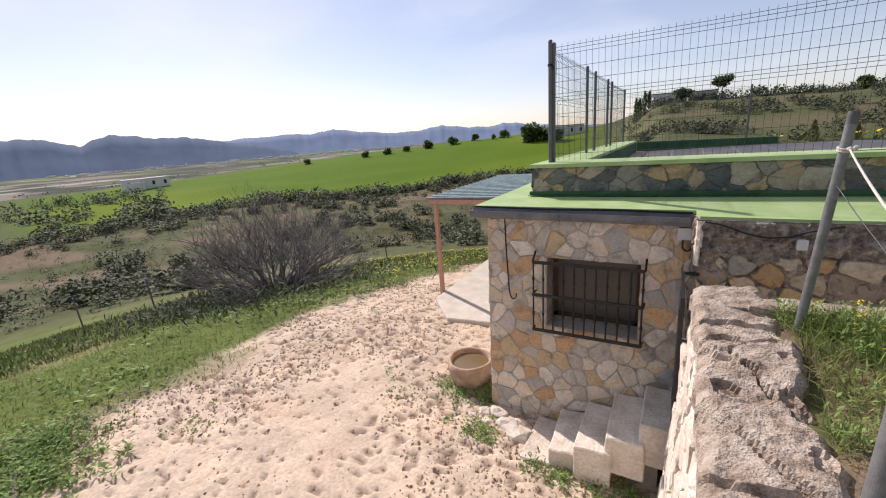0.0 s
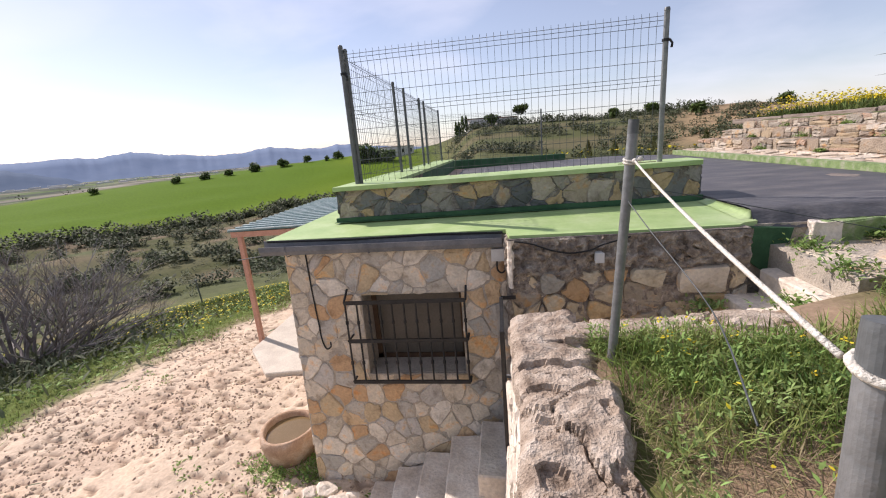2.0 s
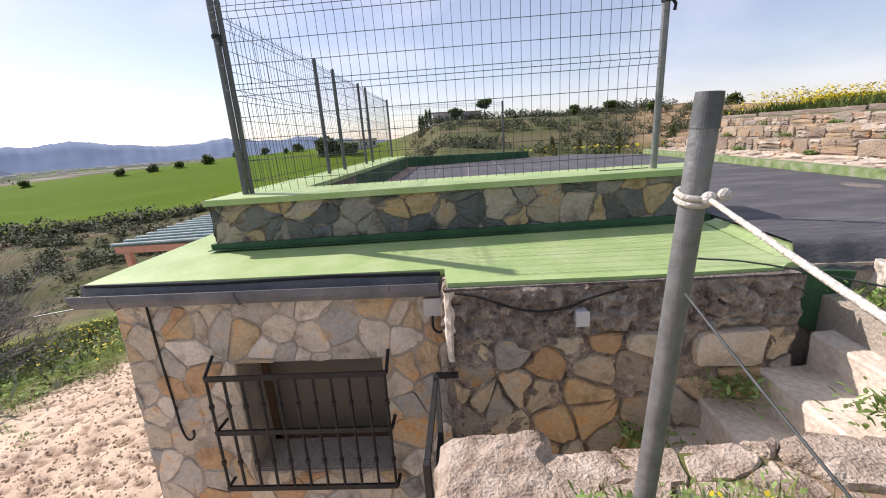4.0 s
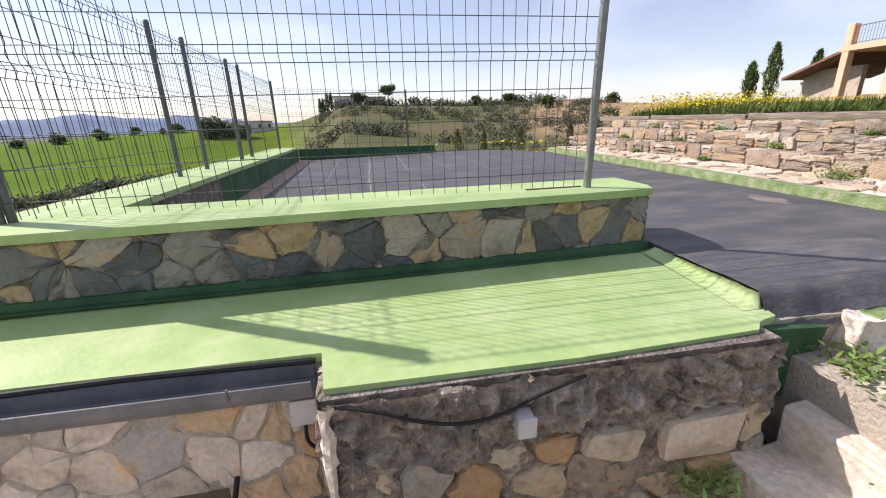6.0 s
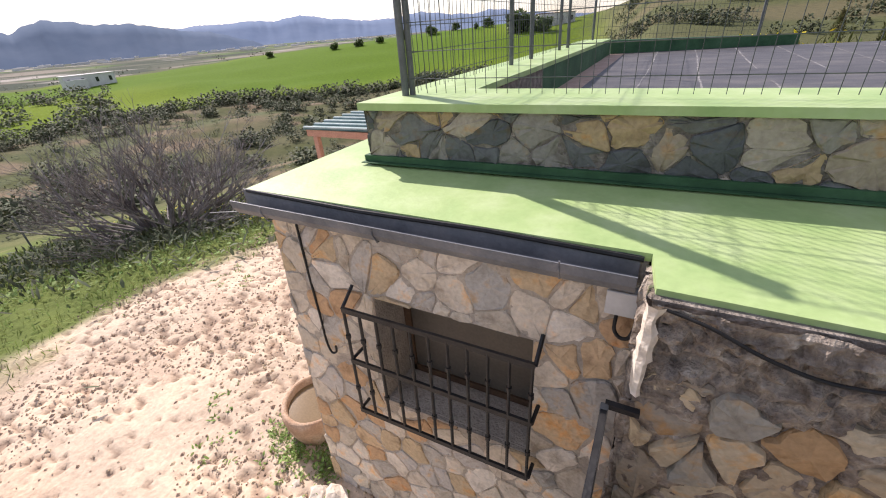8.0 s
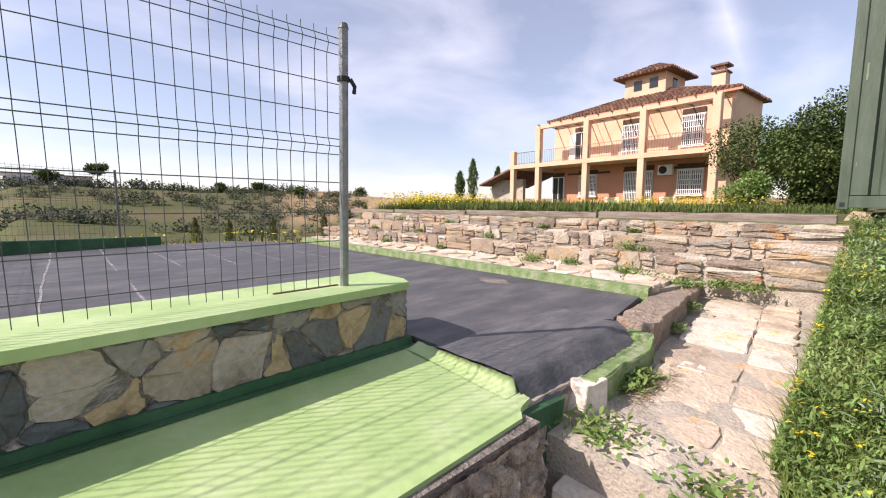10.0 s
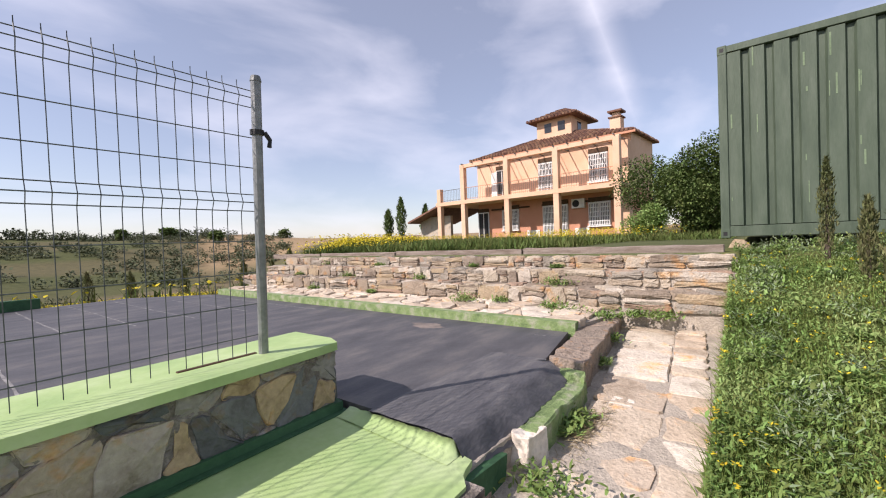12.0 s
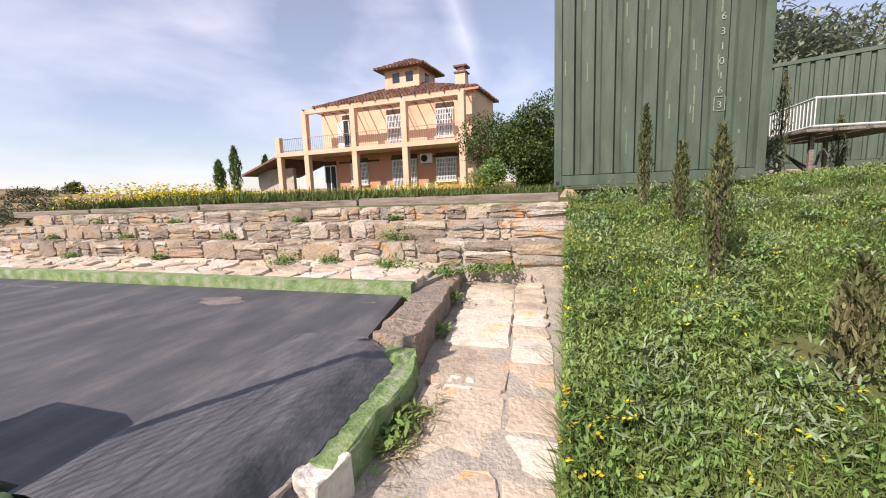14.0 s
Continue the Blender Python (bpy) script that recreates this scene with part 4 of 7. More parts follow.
# the sheet drawn over the court's corner and down to the ledge
bm = bmesh.new()
n, rows = 56, []
for i in range(n + 1):
    f = i / n
    x = lerp(3.462, 4.745, f)
    yc = -0.888 + 0.075 * max(0.0, (f - 0.72) / 0.28) ** 1.6 + 0.008 * math.sin(i * 0.55)
    wr = 0.010 * math.sin(i * 1.7) + 0.007 * math.sin(i * 0.63 + 1)
    pleat = 0.022 * math.sin(i * 2.4) * max(0.0, (f - 0.78) / 0.22)
    low = -0.505 if f < 0.30 else lerp(-0.505, -0.446, min(1, (f - 0.30) / 0.06))
    out = lerp(-0.995, -1.02, min(1, f * 3)) if f < 0.33 else lerp(-1.02, -0.985, (f - 0.33) / 0.67)
    end = max(0.0, (f - 0.9) / 0.1)
    out, low = lerp(out, yc - 0.05, end), lerp(low, -0.40, end)
    z0 = -0.3605 + 0.0015 * math.sin(i * 0.9)
    cols = [(-0.35, -0.3655), (-0.42, -0.361), (-0.52, z0 + 0.15 * wr), (-0.62, z0 - 0.1 * wr), (-0.72, z0 + 0.2 * wr), (-0.80, z0 + 0.003), (yc + 0.035, z0 + 0.002), (yc, z0 - 0.006), (yc - 0.028, z0 - 0.026 + 0.3 * wr)]
    cols += [(lerp(yc - 0.028, out, g) + pleat * g + wr * 0.5 * g, lerp(z0 - 0.026, low, g) + pleat * 0.4) for g in (0.35, 0.7, 1.0)]
    rows.append([bm.verts.new((x + 0.006 * math.sin(k * 2.0 + i), y, z)) for k, (y, z) in enumerate(cols)])
for p, q in zip(rows, rows[1:]):
    for k in range(len(p) - 1):
        bm.faces.new((p[k], q[k], q[k + 1], p[k + 1]))
solid("sheet_edge", bm, M["black_sheet"], "black sheet drawn over the court's corner in stiff folds", "sheet", kind="structure", smooth=True)
# wall under the corner, painted green at one end
bm = bmesh.new()
prism(bm, [(3.36, -1.0), (3.60, -0.985), (3.98, -1.01), (4.6, -0.97), (4.7, -0.75), (3.5, -0.3), (3.36, -0.3)], -2.2, lambda x, y: -0.468)
bmesh.ops.subdivide_edges(bm, edges=bm.edges[:], cuts=4, use_grid_fill=True)
for v in bm.verts:
    if v.co.y < -0.95 and v.co.z < -0.55:
        v.co.y -= 0.03 * float(vnoise(v.co.x, v.co.z, 0.3, 210))
solid("wall_corner", bm, M["mortar"], "rendered grey wall below the court's corner", "wall", kind="structure")
bm = bmesh.new()
edge = [(3.37, -0.475), (3.70, -0.50), (3.68, -0.60), (3.63, -0.68), (3.60, -0.75), (3.59, -0.80), (3.55, -0.83), (3.50, -0.82), (3.45, -0.78), (3.37, -0.72)]
fr = [[bm.verts.new((x, y, z)) for x, z in edge] for y in (-1.036, -0.98)]
bm.faces.new(fr[0]), bm.faces.new(fr[1][::-1])
for i in range(len(edge)):
    j = (i + 1) % len(edge)
    bm.faces.new((fr[0][j], fr[0][i], fr[1][i], fr[1][j]))
solid("trim", bm, M["green_dark"], "dark green paint run down over the wall corner", "trim", kind="structure")
bm = bmesh.new()
prism(bm, [(3.865, -1.105), (4.2, -1.115), (4.46, -1.112), (4.70, -1.09), (4.72, -0.98), (4.3, -0.97), (3.88, -1.00)], -0.75, lambda x, y: -0.452)
bmesh.ops.subdivide_edges(bm, edges=bm.edges[:], cuts=3, use_grid_fill=True)
for v in bm.verts:
    v.co += Vector((0, 0.022 * (float(vnoise(v.co.x, v.co.z, 0.12, 211)) - 0.5), 0.03 * (float(vnoise(v.co.x, v.co.y, 0.1, 212)) - 0.5) if v.co.z > -0.5 else 0))
solid("ledge", bevel(bm, 0.006), M["green_kerb"], "narrow ledge with worn green paint beside the path", "ledge", kind="structure")
bm = bmesh.new()
prism(bm, [(3.79, -1.10), (3.95, -1.125), (4.0, -1.03), (3.93, -0.98), (3.80, -1.0)], -0.66, -0.448)
bmesh.ops.subdivide_edges(bm, edges=bm.edges[:], cuts=2, use_grid_fill=True)
for v in bm.verts:
    v.co += Vector((RN.uniform(-0.012, 0.012), RN.uniform(-0.008, 0.008), RN.uniform(-0.014, 0.008)))
solid("ledge", bevel(bm, 0.006), M["limewash"], "broken pale end block of the ledge", "ledge", kind="structure")
# end wall of the court
bm = bmesh.new()
prism(bm, [(0.35, 6.95), (3.38, 7.62), (3.36, 7.74), (0.33, 7.08)], -0.5, lambda x, y: -0.125 - 0.025 * x)
solid("wall_end", bevel(bm, 0.012), M["green_dark"], "low dark green wall at the far end of the court", "wall", kind="structure")
bm = bmesh.new()
prism(bm, [(0.335, 0.29), (0.352, 0.29), (0.352, 6.9), (0.335, 6.9)], -0.5, lambda x, y: -0.052 - 0.012 * y)
solid("trim", bm, M["green_dark"], "dark green inner face of the court's side wall", "trim", kind="structure")

# ---- fence ----
def fence_panel(a, b, lean, tall, cells, label, seed):
    """A welded mesh panel with folds between two points; its top leans by lean."""
    f = thing("mesh_fence", a, label, "fence", group="mesh fence round the court")
    a, b, lean = Vector(a), Vector(b), Vector(lean)
    up = (Vector((0, 0, tall)) + lean) / tall
    out = (b - a).cross(Vector((0, 0, 1))).normalized()
    s = tall / 1.30
    zs = [0.10, 0.255, 0.41, 0.565, 0.71, 0.75, 0.79, 0.92, 1.065, 1.21, 1.25, 1.29]
    rr = 0.0021
    for z in zs:
        z *= s
        o = out * (0.022 if abs(z - 0.75 * s) < 1e-6 or abs(z - 1.25 * s) < 1e-6 else 0)
        bm = bmesh.new()
        tube(bm, [a + up * z + o, b + up * z + o], rr * 1.15, 4)
        part("wire", bm, M["wire"], f)
    for i in range(1, cells):
        p = a.lerp(b, i / cells)
        bm = bmesh.new()
        tube(bm, [p + up * (z * s) + out * d for z, d in ((0.015, 0), (0.70, 0), (0.75, 0.022), (0.80, 0), (1.20, 0), (1.25, 0.022), (1.30, 0), (1.325, 0))], rr, 4)
        part("wire", bm, M["wire"], f)
    return f


def fence_post(loc, top, r, label, material="steel", lock=False):
    p = thing("fence_post", loc, label, "fence post", group="fence posts")
    bm = bmesh.new()
    tube(bm, [loc, top], r, 12)
    part("pole", bm, M[material], p, smooth=False)
    a, b = Vector(loc), Vector(top)
    d = (b - a).normalized()
    bm = bmesh.new()
    tube(bm, [b - d * 0.012, b + d * 0.006, b + d * 0.014], r * 1.12, 12, r1=r * 0.8)
    part("cap", bm, M["steel"], p)
    bm = bmesh.new()
    tube(bm, [a - d * 0.004, a + d * 0.006], r * 1.9, 12)
    part("foot", bm, M[material], p)
    if lock:
        bm = bmesh.new()
        q = a.lerp(b, 0.815)
        tube(bm, [q - d * 0.012, q + d * 0.012], r * 1.35, 10)
        tube(bm, [q + Vector((r, -r, 0)), q + Vector((r * 1.9, -r * 1.3, -0.035)), q + Vector((r * 1.7, -r * 1.3, -0.07))], 0.011, 6)
        part("clamp", bm, M["iron"], p)
    return p


fence_post((0, 0, cz), (0.0, 0.02, 1.36), 0.024, "grey steel fence post at the curb's corner", lock=True)
fence_post((0.035, 0.03, cz), (0.035, 0.05, 1.33), 0.02, "second grey steel post beside the corner post")
fence_post((3.10, 0, cz), (3.065, -0.11, 1.31), 0.024, "galvanised fence post on the curb", "galv", lock=True)
fence_panel((0.03, 0, cz + 0.01), (3.08, 0, cz + 0.01), (-0.01, -0.05, 0), 1.30, 46, "grey welded wire mesh panel above the curb", 1)
PY = [1.94, 2.63, 3.98, 4.5, 6.65]
for y in PY:
    fence_post((0.05, y, cz - 0.012 * y), (0.05, y, 1.29 - 0.018 * y), 0.022, "grey steel fence post along the court's side wall")
for a, b in ((0.05, 1.92), (2.65, 3.96), (4.52, 6.63), (1.96, 2.61), (4.0, 4.48)):
    fence_panel((0.05, a, cz + 0.01 - 0.012 * a), (0.05, b, cz + 0.01 - 0.012 * b), (0, 0, 0), 1.27 - 0.005 * b, max(6, round((b - a) / 0.066)), "grey welded wire mesh panel along the side wall", 2)
fence_post((2.74, 7.55, -0.2), (2.74, 7.55, 1.02), 0.02, "grey steel fence post on the end wall")
fence_panel((0.07, 6.9, -0.13), (2.72, 7.55, -0.2), (0, 0, 0), 1.2, 40, "grey welded wire mesh panel on the end wall", 3)

# ---- retaining wall, steps, gate ----
bm = bmesh.new()
prism(bm, [(1.60, -9.0), (1.93, -9.0), (1.93, -2.25), (2.9, -2.18), (3.6, -2.0), (3.6, -1.86), (1.62, -1.82)], YARD - 0.2, lambda x, y: -0.87)
for v in bm.verts:
    if v.co.z < -2 and v.co.x < 1.7:
        v.co.x -= 0.16
ret = solid("wall_retaining", bm, M["limewash"], "thick retaining wall, limewashed rubble with a rough stone top", "wall", kind="structure")
# rough cast top, cracked into lumps
def rough_top(x0, y0, w, h, z, step, seed, du=0.0):
    nu, nv = int(w / step) + 1, int(h / step) + 1
    U, V = np.meshgrid(np.linspace(0, w, nu), np.linspace(0, h, nv))
    rs = np.random.RandomState(seed)
    n = int(w * h * 9)
    c = np.stack([rs.rand(n) * w, rs.rand(n) * h], -1)
    lift = rs.rand(n)
    Uw = U + 0.05 * (vnoise(U, V, 0.09, seed) - 0.5)
    Vw = V + 0.05 * (vnoise(U, V, 0.09, seed + 1) - 0.5)
    d = np.sqrt((Uw[..., None] - c[:, 0]) ** 2 + (Vw[..., None] - c[:, 1]) ** 2)
    o = np.argsort(d, -1)[..., :2]
    gap_ = np.take_along_axis(d, o[..., 1:2], -1)[..., 0] - np.take_along_axis(d, o[..., :1], -1)[..., 0]
    crack = np.clip(gap_ / 0.017, 0, 1)
    edge = np.minimum(U, w - U)
    Z = z + 0.034 * lift[o[..., 0]] - 0.05 * (1 - crack) * (lift[o[..., 1]] > 0.3) + 0.05 * vnoise(U, V, 0.35, seed + 2) + 0.020 * (vnoise(U, V, 0.07, seed + 3) - 0.5) + 0.016 * (vnoise(U, V, 0.03, seed + 4) - 0.5)
    Z -= 0.05 * np.clip(1 - edge / 0.05, 0, 1) ** 1.5
    Z -= 0.03 * (vnoise(U, V, 0.12, seed + 5) > 0.72)
    X = x0 + U + (0.06 * (vnoise(V, V * 0, 0.22, seed + 6) - 0.5) + 0.04 * (vnoise(V, V * 0, 0.07, seed + 7) - 0.5)) * np.where(U > w / 2, 1.6, 0.7) * np.abs(U - w / 2) / (w / 2)
    Y = y0 + V
    vs = np.stack([X, Y, Z], -1).reshape(-1, 3).tolist()
    fs = [(j * nu + i, j * nu + i + 1, (j + 1) * nu + i + 1, (j + 1) * nu + i) for j in range(nv - 1) for i in range(nu - 1)]
    ring_ = [i for i in range(nu)] + [j * nu + nu - 1 for j in range(1, nv)] + [(nv - 1) * nu + i for i in range(nu - 2, -1, -1)] + [j * nu for j in range(nv - 2, 0, -1)]
    k0 = len(vs)
    for r in ring_:
        p = vs[r]
        vs.append([p[0], p[1], z - 0.12])
    for i in range(len(ring_)):
        j = (i + 1) % len(ring_)
        fs.append((ring_[j], ring_[i], k0 + i, k0 + j))
    me = bpy.data.meshes.new("rough_top")
    me.from_pydata(vs, [], fs)
    me.materials.append(M["rubble_top"])
    return me


part("rough_top", rough_top(1.565, -6.4, 0.43, 4.6, -0.835, 0.014, 900), M["rubble_top"], ret, "rough cracked top of lumpy brown stone")
part("rough_top", rough_top(1.565, -9.0, 0.43, 2.6, -0.835, 0.03, 910), M["rubble_top"], ret, "rough cracked top of lumpy brown stone")
polys = crazy(1.95, 0.34, 0.30, 0.19, RN, jitter=0.48)
stones(ret, polys, lambda u, v, d: (1.62 + u, -2.19 + v, -0.85 + d + 0.04 * float(vnoise(u, v, 0.4, 78))), M["rubble_top"], RN, gap=0.004, depth=0.08, proud=0.03, rough=0.016)
# rubble showing through the limewash of the yard side
polys = crazy(6.6, 2.1, 0.33, 0.22, RN, jitter=0.45)
stones(ret, polys, lambda u, v, d: (lerp(1.445, 1.575, v / 2.1) - d, -8.4 + u, YARD - 0.05 + v), M["limewash"], RN, gap=0.01, proud=0.018, rough=0.014)

# steps: limewashed treads from the yard up to the path
steps = tagged(new("stairs"), "rough limewashed stone steps between hut and retaining wall", "stairs", kind="structure")
steps.location = (1.5, -1.4, -2.9)
sx, sz = 0.13, -2.94
for i in range(13):
    run = 0.28 if i < 5 else 0.275
    y1 = -1.03 if sx < 1.4 else -1.13
    y0 = -1.74 + 0.04 * math.sin(i * 2.1) if sx < 1.3 else -1.86
    bm = bmesh.new()
    vs = box(bm, sx, sx + run + (0.06 if i < 12 else 0.3), y0, y1, sz - (0.40 if i else 0.2), sz)
    for v in vs:
        v.co += Vector((RN.uniform(-0.02, 0.02), RN.uniform(-0.015, 0.015), RN.uniform(-0.015, 0.012)))
    bmesh.ops.subdivide_edges(bm, edges=bm.edges[:], cuts=2, use_grid_fill=True)
    for v in bm.verts:
        v.co += Vector((RN.uniform(-0.008, 0.008), RN.uniform(-0.008, 0.008), RN.uniform(-0.007, 0.007)))
    part("step", bevel(bm, 0.012), M["limewash"], steps)
    sx += run
    sz += 0.18
bm = bmesh.new()
prism(bm, [(0.45, -1.57), (1.42, -1.57), (1.42, -1.05), (0.45, -1.05)], YARD - 0.2, lambda x, y: -3.05 + (x - 0.35) * 0.55)
solid("stair_base", bm, M["mortar"], "rubble base below the steps", "stair base", kind="structure")
bm = bmesh.new()
prism(bm, [(1.5, -1.85), (3.65, -1.85), (3.65, -1.14), (1.5, -1.14)], YARD - 0.2, lambda x, y: -2.4 + (x - 1.5) * 0.63)
solid("stair_base", bm, M["mortar"], "rubble base below the upper steps", "stair base", kind="structure")

gate = thing("gate", (1.50, -1.5, -2.2), "dark steel gate across the steps", "gate")
for y in (-1.20, -1.80):
    bm = bmesh.new()
    box(bm, 1.485, 1.515, y - 0.018, y + 0.018, -2.2, -0.92)
    part("stile", bevel(bm, 0.003), M["steel"] if y > -1.5 else M["iron"], gate)
for z in (-0.935, -1.28, -2.15):
    bm = bmesh.new()
    box(bm, 1.488, 1.512, -1.782, -1.218, z - 0.015, z + 0.015)
    part("rail", bm, M["iron"], gate)
bm = bmesh.new()
box(bm, 1.497, 1.503, -1.78, -1.22, -2.13, -1.3)
part("panel", bm, M["green_dark"], gate, "dark green sheet panel")
bm = bmesh.new()
box(bm, 1.50, 1.62, -1.19, -1.165, -0.945, -0.92)
part("hinge_bar", bm, M["iron"], gate)
bm = bmesh.new()
box(bm, 1.51, 1.60, -1.79, -1.77, -1.29, -1.27)
part("latch_bar", bm, M["galv"], gate)

# ---- rope posts on the terrace ----
def rope_post(base, top, r, label):
    p = thing("rope_post", base, label, "post", group="rope fence posts")
    bm = bmesh.new()
    a, b = Vector(base), Vector(top)
    d = (b - a).normalized()
    tube(bm, [a - d * 0.1, b - d * 0.06], r, 28)
    part("pole", bm, M["galv"], p, smooth=False)
    bm = bmesh.new()
    tube(bm, [b - d * 0.06, b - d * 0.055, b - d * 0.01, b], r * 1.07, 28, r1=r * 0.98)
    part("cap", bm, M["steel"], p)
    return a, b, d


A0, A1, AD = rope_post((2.063, -2.343, -0.86), (2.133, -2.358, 0.359), 0.0225, "grey steel post leaning on the terrace edge")
B0, B1, BD = rope_post((1.875, -4.00, -0.87), (1.94, -3.88, 0.10), 0.0235, "grey steel post with a rounded cap at the terrace edge")
C0, C1, CD = rope_post((2.6, -5.25, -0.88), (2.6, -5.44, -0.2), 0.03, "grey steel post further along the rope")
kn = A1 - AD * 0.18
kb = B1 - BD * 0.055
kc = C1 - CD * 0.1


def sag(a, b, drop, n=14):
    return [a.lerp(b, i / n) - Vector((0, 0, drop * 4 * (i / n) * (1 - i / n))) for i in range(n + 1)]


rp = thing("rope", kn, "white cord tied between the steel posts", "rope")
side = Vector((0.012, -0.028, 0))
for pts in (sag(kn + side, kb + Vector((-0.02, 0.03, 0)), 0.015), sag(kb + Vector((0.02, -0.03, 0)), kc, 0.02)):
    bm = bmesh.new()
    tube(bm, pts, 0.0048, 7)
    part("cord", bm, M["rope"], rp, smooth=True)
for q, r in ((kn, 0.0265), (kb, 0.027)):
    for dz in (-0.006, 0.006) if q is kn else (0.0,):
        bm = bmesh.new()
        tube(bm, [q + Vector((r * math.cos(t), r * math.sin(t), dz + 0.006 * math.sin(t))) for t in (i * math.pi / 8 for i in range(17))], 0.006, 6, caps=False)
        part("turn", bm, M["rope"], rp, smooth=True)
bm = bmesh.new()
bmesh.ops.create_icosphere(bm, subdivisions=2, radius=0.014, matrix=Matrix.Translation(kn + side))
bmesh.ops.create_icosphere(bm, subdivisions=2, radius=0.012, matrix=Matrix.Translation(kn + side + Vector((0.02, -0.01, 0.008))))
part("knot", bm, M["rope"], rp)
k2 = A1 - AD * 0.36
cable("wire", [k2 + Vector((0.0, -0.027, 0)), k2 + Vector((0.03, -0.25, -0.10)), k2 + Vector((0.06, -0.7, -0.25)), Vector((2.0, -3.6, -0.25))], 0.0025, "thin loose wire between the posts")
cable("wire", [A1 - AD * 0.30 + Vector((0.028, 0, 0)), Vector((2.4, -2.3, 0.0)), Vector((3.2, -2.4, -0.2))], 0.002, "thin loose wire from the post")

# ---- path, kerb, terraces ----
path = tagged(new("path"), "worn flagstone path beside the court", "path", kind="structure")
path.location = (5.0, -1.4, -0.6)
bm = bmesh.new()
PL = lambda x: lerp(-1.165, -0.92, max(0, min(1, (x - 4.0) / 2.6)))
PZ = lambda x: lerp(-0.60, -0.44, max(0, min(1, (x - 3.8) / 2.7)))
prism(bm, [(3.55, -1.84), (6.7, -1.84), (6.7, -0.8), (4.4, -0.95), (3.9, -0.99), (3.55, -0.98)], -1.1, lambda x, y: PZ(x) - 0.021)
part("bed", bm, M["mortar"], path)
for v0, v1, lengths, material in ((0.0, 0.43, (0.26, 0.34, 0.42, 0.5), "flag"), (0.435, 0.68, (0.2, 0.26, 0.34), "flag")):
    u = 0.0
    while u < 2.95:
        L = RN.choice(lengths) * (0.72 if u > 1.5 else 1.0) * RN.uniform(0.9, 1.1)
        skew, up = RN.uniform(-0.02, 0.02), RN.uniform(-0.006, 0.012)
        poly = [(u, v0), (u + L, v0 + RN.uniform(-0.01, 0.01)), (u + L + skew, v1 + RN.uniform(-0.015, 0.005)), (u + skew * 0.5, v1)]
        stones(path, [poly], lambda a, v, d: (3.62 + a, PL(3.62 + a) - 0.02 - v * 0.97, PZ(3.62 + a) - 0.022 + d + up), M[material], RN, name="flagstone", gap=0.006, proud=0.012, rough=0.010)
        u += L
stones(path, [[(1.0, 0.10), (1.17, 0.12), (1.15, 0.26), (1.02, 0.25)]], lambda a, v, d: (3.62 + a, PL(3.62 + a) - 0.02 - v, PZ(3.62 + a) - 0.008 + d), M["limewash"], RN, name="flagstone", gap=0.004, proud=0.012, rough=0.006)

kerb = tagged(new("kerb"), "rough stone kerb between court and path", "kerb", kind="structure")
kerb.location = (5.4, -0.8, -0.5)
kx = [4.79, 5.02, 5.50, 5.95, 6.42]
KO = lambda x: lerp(-1.045, -0.885, (x - 4.8) / 1.6)
KI = lambda x: lerp(-0.80, -0.62, (x - 4.8) / 1.3)
for a, b in zip(kx, kx[1:]):
    bm = bmesh.new()
    prism(bm, [(a + 0.006, KO(a)), (b - 0.006, KO(b)), (b - 0.01, KI(b)), (a + (-0.03 if a < 4.8 else 0.01), KI(a))], -0.75, -0.352)
    bmesh.ops.subdivide_edges(bm, edges=bm.edges[:], cuts=4, use_grid_fill=True)
    for v in bm.verts:
        v.co += Vector((RN.uniform(-0.010, 0.010), RN.uniform(-0.012, 0.012), 0.03 * (float(vnoise(v.co.x, v.co.y, 0.14, 215)) - 0.5) + RN.uniform(-0.006, 0.006) if v.co.z > -0.6 else 0))
    part("stone", bevel(bm, 0.006), M["walltop"], kerb)
bm = bmesh.new()
prism(bm, [(4.66, -1.09), (4.79, -1.05), (4.785, -0.81), (4.70, -0.83), (4.64, -0.97)], -0.7, -0.405)
bmesh.ops.subdivide_edges(bm, edges=bm.edges[:], cuts=3, use_grid_fill=True)
for v in bm.verts:
    v.co += Vector((RN.uniform(-0.012, 0.012), RN.uniform(-0.012, 0.012), RN.uniform(-0.02, 0.012)))
part("stone", bevel(bm, 0.006), M["green_kerb"], kerb, "kerb stone with flaking green paint")

terr = tagged(new("terrace_wall"), "low terraces of dry-laid stone stepping up from the court", "terrace wall", kind="structure")
terr.location = (6.8, 2.5, -0.4)
bm = bmesh.new()
prism(bm, [(5.66, -0.68), (5.80, -0.66), (5.82, 6.35), (5.68, 6.35)], -0.6, lambda x, y: -0.285 + 0.012 * math.sin(y * 5) + 0.008 * math.sin(y * 13))
part("painted_kerb", bm, M["green_kerb"], terr, "kerb with flaking light green paint")
TR = [(6.58, -0.285, -0.09, 6.9), (6.94, -0.09, 0.09, 6.6), (7.28, 0.09, 0.235, 6.2)]
bm = bmesh.new()
prism(bm, [(5.80, -0.66), (6.62, -0.86), (6.62, 6.7), (5.82, 6.4)], -0.7, -0.325)
for x, z0, z1, y1 in TR:
    prism(bm, [(x + 0.008, -1.84), (x + 0.42, -1.84), (x + 0.42, y1), (x + 0.008, y1)], -0.7, z1 - 0.018)
part("core", bm, M["mortar"], terr)
polys = crazy(7.2, 0.82, 0.34, 0.27, RN, jitter=0.42)
